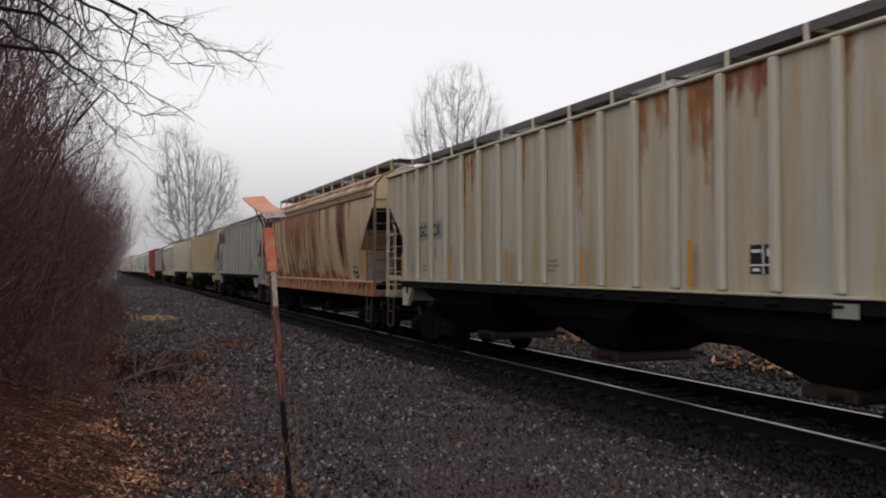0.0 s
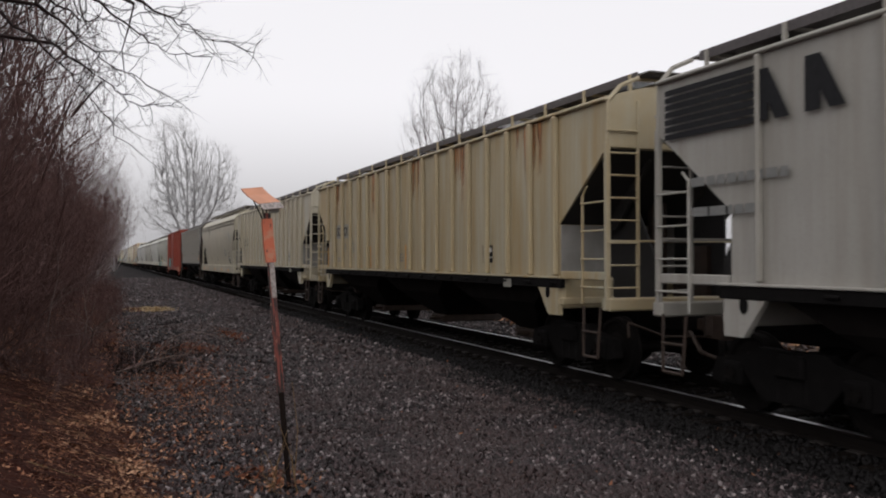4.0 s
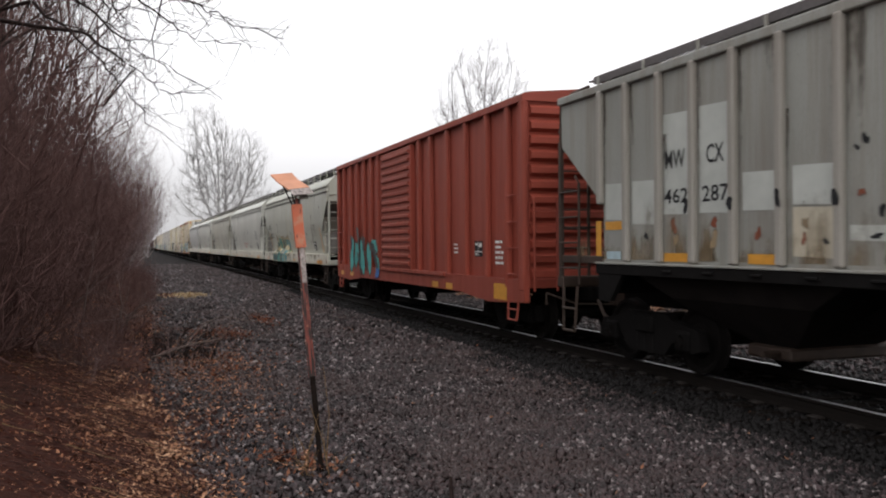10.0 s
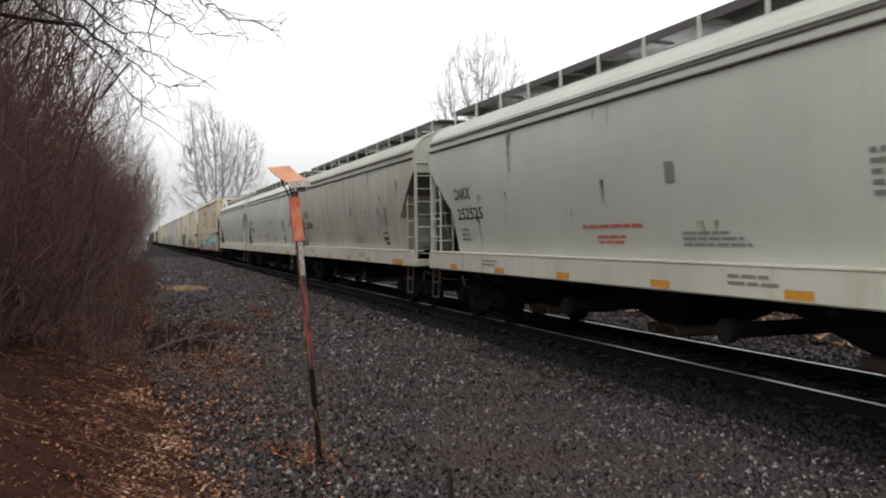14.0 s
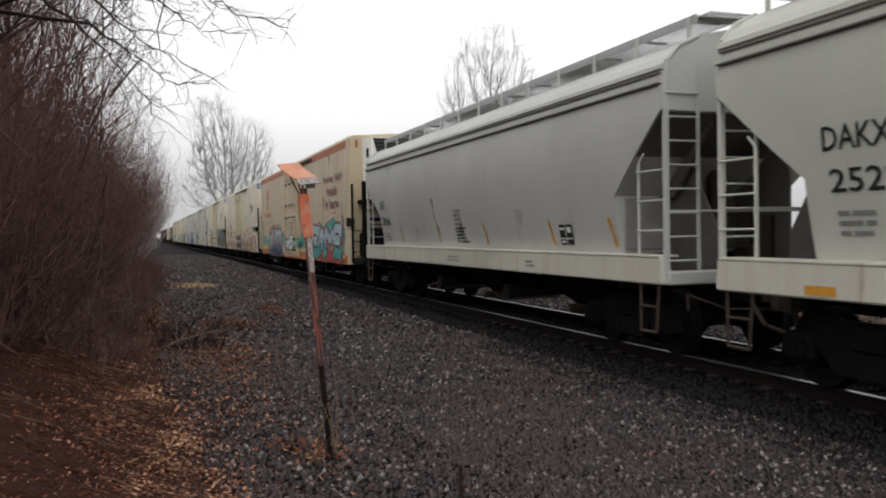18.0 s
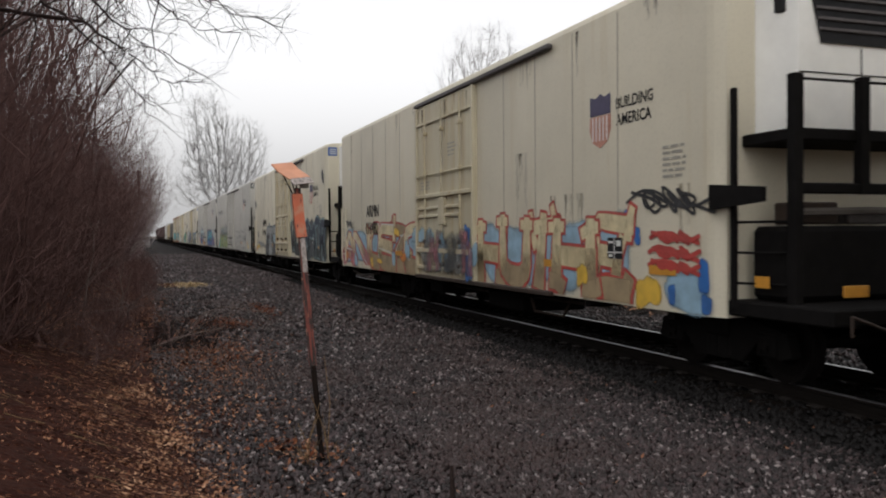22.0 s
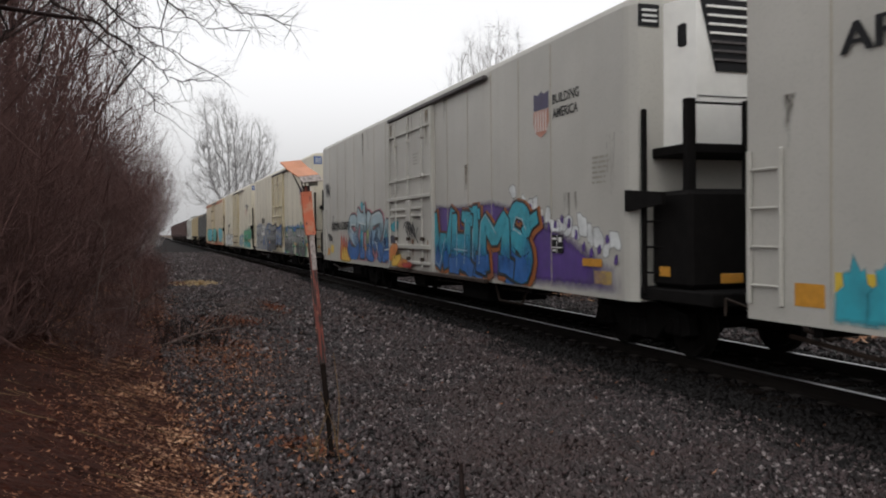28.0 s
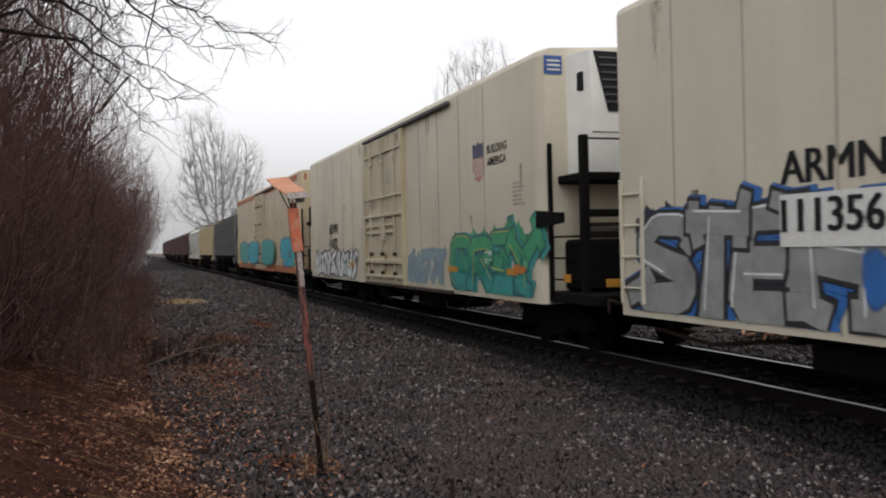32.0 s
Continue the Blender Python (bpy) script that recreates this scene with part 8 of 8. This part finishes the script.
def round_tree(x, y, base, clumps, step, girth, mat, label, seed, points=900, stems=5, twigs=2, tip=0.02, lift=0.18, kill=1.5):
    """A tree whose limbs spread until they fill its crown: clumps are (dx, z, half width, half height)."""
    r = np.random.default_rng(seed)
    e = new("tree")
    e.location = (x, y, float(rise(np.array(x), np.array(y))) - 0.1)
    tagged(e, label, "tree", "bare trees by the track")
    at = []
    for dx, z, w, h in clumps:
        k = int(points * w * w * h / sum(c[2] * c[2] * c[3] for c in clumps))
        u = r.normal(size=(k, 3))
        u *= (r.random((k, 1)) ** 0.4) / np.linalg.norm(u, axis=1, keepdims=True)
        at.append(u * (w, w, h) + (dx, 0, z))
    at = np.concatenate(at)
    pos, par = [np.zeros(3)], [-1]
    for i in range(int(base / step)):
        pos.append(pos[-1] + np.array((r.normal(0, 0.05), r.normal(0, 0.05), 1)) * step)
        par.append(len(pos) - 2)
    top = len(pos) - 1
    for s_ in range(stems):
        a, last = 6.28 * s_ / stems + r.uniform(-0.3, 0.3), top - r.integers(0, max(1, top // 2))
        for i in range(4):
            pos.append(pos[last] + np.array((0.45 * math.cos(a), 0.45 * math.sin(a), 1)) * step)
            par.append(last)
            last = len(pos) - 1
    near = np.full(len(at), 1e9)
    who = np.zeros(len(at), int)
    done = 0
    for it in range(140):
        for k in range(done, len(pos)):
            d = np.linalg.norm(at - pos[k], axis=1)
            m = d < near
            near[m], who[m] = d[m], k
        done = len(pos)
        keep = near > step * kill
        at, near, who = at[keep], near[keep], who[keep]
        if not len(at):
            break
        for k in np.unique(who):
            d = at[who == k] - pos[k]
            d = (d / np.linalg.norm(d, axis=1, keepdims=True)).sum(0) + r.normal(0, 0.05, 3) + (0, 0, lift)
            pos.append(pos[k] + d / np.linalg.norm(d) * step)
            par.append(int(k))
    load = np.full(len(pos), tip ** 2.3)
    for k in range(len(pos) - 1, 0, -1):
        load[par[k]] += load[k]
    rad = load ** (1 / 2.3)
    rad = np.minimum(rad * girth / rad[0], girth)
    t, c_ = Twigs(seed), Twigs(seed + 1)
    kids = np.bincount(np.array(par[1:]), minlength=len(pos))
    for k in range(1, len(pos)):
        (t if k <= top else c_).seg(pos[par[k]], pos[k], rad[par[k]] if k <= top else min(rad[par[k]], rad[k] * 1.5), rad[k])
        if k > top + 4 * stems and (kids[k] == 0 or r.random() < 0.35):
            d = Vector(pos[k] - pos[par[k]]).normalized()
            for _ in range(twigs):
                side = Vector(r.normal(size=3)).normalized()
                c_.grow(Vector(pos[k]), (d + side * 0.6).normalized(), step * r.uniform(1.4, 2.8), max(tip * 0.7, rad[k] * 0.6), 1, 2, 0.1, 0.14, 2, 0.6, 0.8)
    for nm, tw in (("trunk", t), ("crown", c_)):
        o = new(nm, tw.mesh(nm, mat))
        o.parent = e
    return e


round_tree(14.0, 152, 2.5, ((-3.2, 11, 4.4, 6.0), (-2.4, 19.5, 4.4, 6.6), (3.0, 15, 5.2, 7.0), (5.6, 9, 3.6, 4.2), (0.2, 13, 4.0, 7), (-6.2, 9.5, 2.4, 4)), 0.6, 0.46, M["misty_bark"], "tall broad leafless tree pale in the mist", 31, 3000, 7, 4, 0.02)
round_tree(26.0, 62, 3.0, ((0, 12.6, 3.9, 5.3), (-2.3, 10.6, 2.5, 4.6), (2.3, 11.0, 2.5, 4.8)), 0.34, 0.16, M["pale_bark"], "rounded leafless tree beyond the track", 36, 3400, 11, 3, 0.006, 0.3, 1.9)
for k, (x, y, h) in enumerate(((-2.6, 13.5, 9), (-3.6, 16.0, 11), (-2.3, 19, 10), (-4.5, 21, 13), (-2.2, 24, 10), (-3.6, 27, 12), (-5.0, 31, 14), (-2.0, 34, 9), (-3.0, 38, 11), (-2.4, 43, 9.5), (-2.6, 48, 11), (-4.5, 58, 13), (-2.5, 66, 10), (-4.6, 14.5, 10), (-5.4, 24, 13), (-3.2, 22, 12), (-3.0, 11.5, 9))):
    tree(x, y, h, 0.1 + 0.01 * (k % 3), M["bark"] if k < 6 or k > 12 else M["twig2"], "slender leafless tree rising from the thicket", 41 + k * 3, 3, 5, 0.2, 0.55, (-0.04, 0), 0.1, 0.5)

# limbs that reach out over the bank from a trunk beside the camera
e = new("tree")
e.location = (-2.6, 9.4, 0.4)
tagged(e, "dark leafless tree with limbs reaching over the bank", "tree", "bare trees by the track")
t, c_ = Twigs(81), Twigs(83)
p = Vector((0, 0, -0.2))
for i in range(8):
    q = p + Vector((0.05, 0.0, 0.85))
    t.seg(p, q, 0.17 - 0.012 * i, 0.158 - 0.012 * i)
    p = q
limbs = (((-2.5, 9.4, 4.4), (-0.6, 9.0, 4.26), (-0.09, 9, 3.84), (0.08, 9, 3.69), (0.42, 9, 3.56)), ((-2.5, 9.4, 4.9), (-0.3, 9, 4.45), (0.34, 9, 4.06), (0.61, 9, 3.88), (1.0, 8.95, 3.88)),
         ((-2.5, 9.4, 5.4), (0.3, 9, 4.4), (0.73, 9, 4.19), (1.03, 8.95, 4.04), (1.46, 8.9, 3.97)), ((-2.5, 9.4, 3.7), (-0.9, 9, 4.15), (-0.28, 9, 3.61), (-0.06, 9, 3.32), (0.12, 9, 3.05)),
         ((-2.5, 9.4, 4.1), (-0.5, 9.2, 3.95), (-0.05, 9.1, 3.62), (0.25, 9, 3.37), (0.54, 9, 3.34)), ((-2.5, 9.4, 5.0), (-0.8, 9.6, 4.6), (-0.2, 9.6, 4.3), (0.2, 9.5, 4.3), (0.6, 9.5, 4.5)))
for li, limb in enumerate(limbs):
    pts = [Vector(q) - Vector((-2.6, 9.4, 0.4)) for q in limb]
    r = 0.045
    for a, b_ in zip(pts, pts[1:]):
        n_ = 5
        last = a
        for i in range(1, n_ + 1):
            q = a.lerp(b_, i / n_) + Vector((c_.g.gauss(0, 0.018), c_.g.gauss(0, 0.03), c_.g.gauss(0, 0.018)))
            c_.seg(last, q, r, r * 0.86)
            r = max(0.006, r * 0.86)
            if a is not pts[0]:
                for _ in range(1 + (c_.g.random() < 0.5)):
                    side = Vector((c_.g.gauss(0.25, 0.6), c_.g.gauss(0, 0.8), c_.g.gauss(-0.15, 0.7))).normalized()
                    c_.grow(q, ((b_ - a).normalized() * 0.5 + side).normalized(), c_.g.uniform(0.18, 0.5), max(0.004, r * 0.5), 1, 2, 0.25, 0.02, 3, 0.7, 0.5)
            elif i > 2:
                side = Vector((c_.g.gauss(0.2, 0.6), c_.g.gauss(0, 0.8), c_.g.gauss(-0.3, 0.7))).normalized()
                c_.grow(q, side, c_.g.uniform(0.4, 0.8), r * 0.5, 2, 2, 0.25, 0.0, 3, 0.7, 0.5)
            last = q
for nm, tw in (("trunk", t), ("crown", c_)):
    o = new(nm, tw.mesh(nm, M["bark"]))
    o.parent = e

# distant woods, mist painted into the bark; bushes on the bank beyond the track
t = Twigs(91)
for k in range(70):
    x, y = t.g.uniform(-70, 95), t.g.uniform(230, 330)
    if abs(x - TC) > 9:
        t.grow(Vector((x, y, -0.2)), Vector((0, 0, 1)), t.g.uniform(7, 12), 0.3, 3, 2, 0.12, 0.1, 4, 0.6, 0.55)
for k in range(46):
    t.grow(Vector((2.0 - 11 * t.g.random() ** 1.5, 150 + 3.4 * k, -0.2)), Vector((0.08, 0, 1)), t.g.uniform(6, 10), 0.2, 3, 2, 0.14, 0.06, 4, 0.7, 0.55)
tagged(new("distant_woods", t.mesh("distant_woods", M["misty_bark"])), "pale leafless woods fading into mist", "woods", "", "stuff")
t = Twigs(95)
for k in range(60):
    x, y = t.g.uniform(13, 20), t.g.uniform(-4, 70)
    t.grow(Vector((x, y, 0.3)), Vector((0, 0, 1)), t.g.uniform(0.8, 2.0), 0.03, 2, 2, 0.2, 0.03, 4, 0.6, 0.5)
tagged(new("bank_bushes", t.mesh("bank_bushes", M["pale_bark"])), "bare grey bushes on the bank beyond the track", "shrubs", "", "stuff")

# dark brush heap at the foot of the bank
pile = [(g.gauss(0.7, 0.55), g.gauss(16.2, 1.2), g.uniform(0.25, 0.7), 0.3) for _ in range(26)]
shrub_mass("brush_heap", pile, M["bark"], "dark heap of dead brush and stems", 25, 4, 1, 0.013)
# fallen branch and stick on the ground
for seed, p, d, ln, r, dep in ((97, (0.35, 15.2, -0.05), (0.8, 0.3, 0.5), 1.1, 0.022, 2), (98, (-1.15, 18.6, 0.3), (0.25, -1.0, -0.02), 4.4, 0.03, 1), (96, (0.5, 13.2, -0.1), (0.05, 0.1, 1.0), 0.7, 0.012, 2)):
    t = Twigs(seed)
    t.grow(Vector(p), Vector(d), ln, r, dep, 2, 0.12, -0.03, 4, 0.6, 0.5)
    tagged(new("fallen_branch", t.mesh("fallen_branch", M["twig2"])), "grey fallen branch lying among leaves", "branch")
for k in range(9):
    t = Twigs(200 + k)
    x, y = -1.5 + 0.28 * k + t.g.gauss(0, 0.2), 17.6 - 0.35 * k + t.g.gauss(0, 0.5)
    t.grow(Vector((x, y, float(rise(np.array(x), np.array(y))) + 0.05)), Vector((t.g.gauss(0.6, 0.5), t.g.gauss(-0.3, 0.4), t.g.uniform(0.05, 0.8))).normalized(), t.g.uniform(0.8, 1.7), 0.017, 2, 2, 0.2, -0.02, 4, 0.7, 0.55)
    tagged(new("dead_branch", t.mesh("dead_branch", M["deadwood"])), "grey dead branch among brambles and leaves", "branch")
t = Twigs(99)
for k in range(16):
    a = t.g.uniform(0, 6.28)
    t.grow(Vector((1.48 + 0.14 * math.cos(a), 7.33 + 0.14 * math.sin(a), -0.2)), Vector((0.4 * math.cos(a), 0.4 * math.sin(a), 1)), t.g.uniform(0.12, 0.45), 0.003, 0, 2, 0.2, -0.1, 3)
for a, b_ in (((1.36, 7.28, -0.2), (1.48, 7.28, 0.34)), ((1.56, 7.26, -0.2), (1.4, 7.28, 0.42)), ((1.54, 7.28, -0.1), (1.52, 7.28, 0.75)), ((1.32, 7.28, -0.2), (1.46, 7.25, 0.24))):
    p_, q_ = Vector(a), Vector(b_)
    m_ = p_.lerp(q_, 0.5) + Vector((t.g.gauss(0, 0.03), 0, 0))
    t.seg(p_, m_, 0.005, 0.0045)
    t.seg(m_, q_, 0.0045, 0.003)
tagged(new("dry_weeds", t.mesh("dry_weeds", M["straw_pale"])), "thin dry weeds round the foot of the post", "weeds", "", "stuff")
for seed, mat_, count, nm, lab in ((101, "straw_dark", 3600, "dry_grass", "matted brown dry grass on the bank"), (102, "straw_pale", 170, "bleached_grass", "bleached grass blades lying down the bank")):
    t = Twigs(seed)
    for k in range(count):
        x, y = t.g.uniform(-2.6, 0.5), t.g.uniform(4.2, 14)
        if x < 1.15 - 0.12 * y + t.g.gauss(0, 0.2) and (seed == 101 or math.sin(x * 4 + y * 2.3) > 0.2):
            t.grow(Vector((x, y, float(rise(np.array(x), np.array(y))) + 0.07)), Vector((t.g.gauss(0.75, 0.12), t.g.gauss(-0.62, 0.15), t.g.uniform(-0.28, -0.12))).normalized(), t.g.uniform(0.12, 0.55), 0.0045, 0, 2, 0.06, 0.0, 3)
    tagged(new(nm, t.mesh(nm, M[mat_])), lab, "grass", "", "stuff")
st = Mesh()
st.tube((2.1, 5.65, -0.25), (2.1, 5.68, 0.14), 0.025, 0.015, 7)
tagged(part("stake", st, M["bark"], None), "short dark weathered stake stuck in the ballast", "stake")

# ---- marker post ----
post = new("marker_post")
post.matrix_basis = pose(1.505, 7.35, -0.25, -2.6, -4.1, 0)
tagged(post, "leaning rusty marker post with orange board", "marker post")
mb = Mesh()
mb.extrude([(-0.032, -0.018), (-0.023, 0.018), (-0.011, 0.018), (-0.011, -0.006), (0.011, -0.006), (0.011, 0.018), (0.023, 0.018), (0.032, -0.018)], "z", 0.9, 2.46)
part("channel", mb, M["postpaint"], post, "peeling red and brown channel post")
mb = Mesh()
mb.loft([[(x * k + dx, y * k, z) for x, y in ((-0.026, -0.02), (-0.02, 0.022), (0.022, 0.02), (0.026, -0.018))] for z, k, dx in ((0, 0.8, 0.012), (0.3, 0.84, 0.004), (0.6, 0.95, 0.006), (0.94, 0.9, 0.002))])
part("lower_stake", mb, M["stakewood"], post, "dark bare lower stake")
mb = Mesh()
mb.bev(-0.012, 0.031, -0.023, 0.016, 1.72, 2.04, 0.005)
part("white_band", mb, M["postwhite"], post)
mb = Mesh()
mb.loft([[(x + dx, y, z) for x, y in ((-0.044, -0.034), (-0.044, 0.026), (0.044, 0.026), (0.044, -0.034))] for z, dx in ((2.03, 0.004), (2.2, -0.003), (2.41, -0.002))])
part("orange_sleeve", mb, M["marker"], post)
# the board lies askew on the wires, its long side dropping towards the track
ax = Vector((0.157, -0.235, -0.147)).normalized()
ay = Vector((0.208, 0.118, 0.03))
ay = (ay - ax * ay.dot(ax)).normalized()
az = ax.cross(ay)
lie = Matrix(((ax.x, ay.x, az.x, 1.296), (ax.y, ay.y, az.y, 7.47), (ax.z, ay.z, az.z, 2.334), (0, 0, 0, 1)))
bd = Mesh()
bd.loft([[(x, y, z + 0.02 * (abs(x) > 0.1)) for y, z in ((-0.118, -0.005), (0.118, -0.005), (0.118, 0.005), (-0.118, 0.005))] for x in (-0.16, -0.06, 0.03, 0.1)])
o = part("orange_board", bd, M["markerpale"], post)
o.matrix_basis = post.matrix_basis.inverted() @ lie
fd = Mesh()
fd.bev(0.0, 0.075, -0.115, 0.115, -0.005, 0.005, 0.002)
fl = part("bent_flap", fd, M["postwhite"], o)
fl.location, fl.rotation_euler = (0.1, 0, 0.0), (0, radians(18), 0)
pl = Mesh()
pl.bev(-0.04, 0.045, -0.004, 0.004, -0.045, 0.04, 0.003)
p_ = part("grey_plate", pl, M["greypatch"], post, "small grey plate beside the board")
p_.location = (0.06, -0.02, 2.5)
for k, (dx, dy) in enumerate(((-0.1, 0.02), (-0.05, -0.02), (0.0, 0.0), (0.05, 0.01))):
    part("bracket_wire", Mesh().tube((dx * 0.25, 0, 2.38), (dx, dy, 2.58 - 0.25 * max(0.0, dx)), 0.006), M["stakewood"], post)


# ---- the train rolls past ----
def motions():
    for car, s in cars:
        walk(car, [(t, pose(TC, s - V * t, 0)) for t in (0, 8, 16, 24, 32)])
    where = dict(cars)
    for car, y, w, dy in trucks:
        # wheels turn from about 30 m ahead of the camera until they are past it
        t0 = max(0.0, (where[car] + y - 30) / V)
        t1 = min(32.0, (where[car] + y - 4) / V)
        if t1 <= t0:
            continue
        f0, f1 = round(t0 * FPS), round(t1 * FPS)
        turn = lambda f: pose(0, dy, 0.46, math.degrees(V * f / FPS / 0.46) % 360)
        rows = ([(0.0, turn(f0))] if f0 else []) + [(f / FPS, turn(f)) for f in range(f0, f1 + 1)]
        if f1 < 32 * FPS:
            rows.append((32.0, turn(f1)))
        walk(w, rows)


motions()
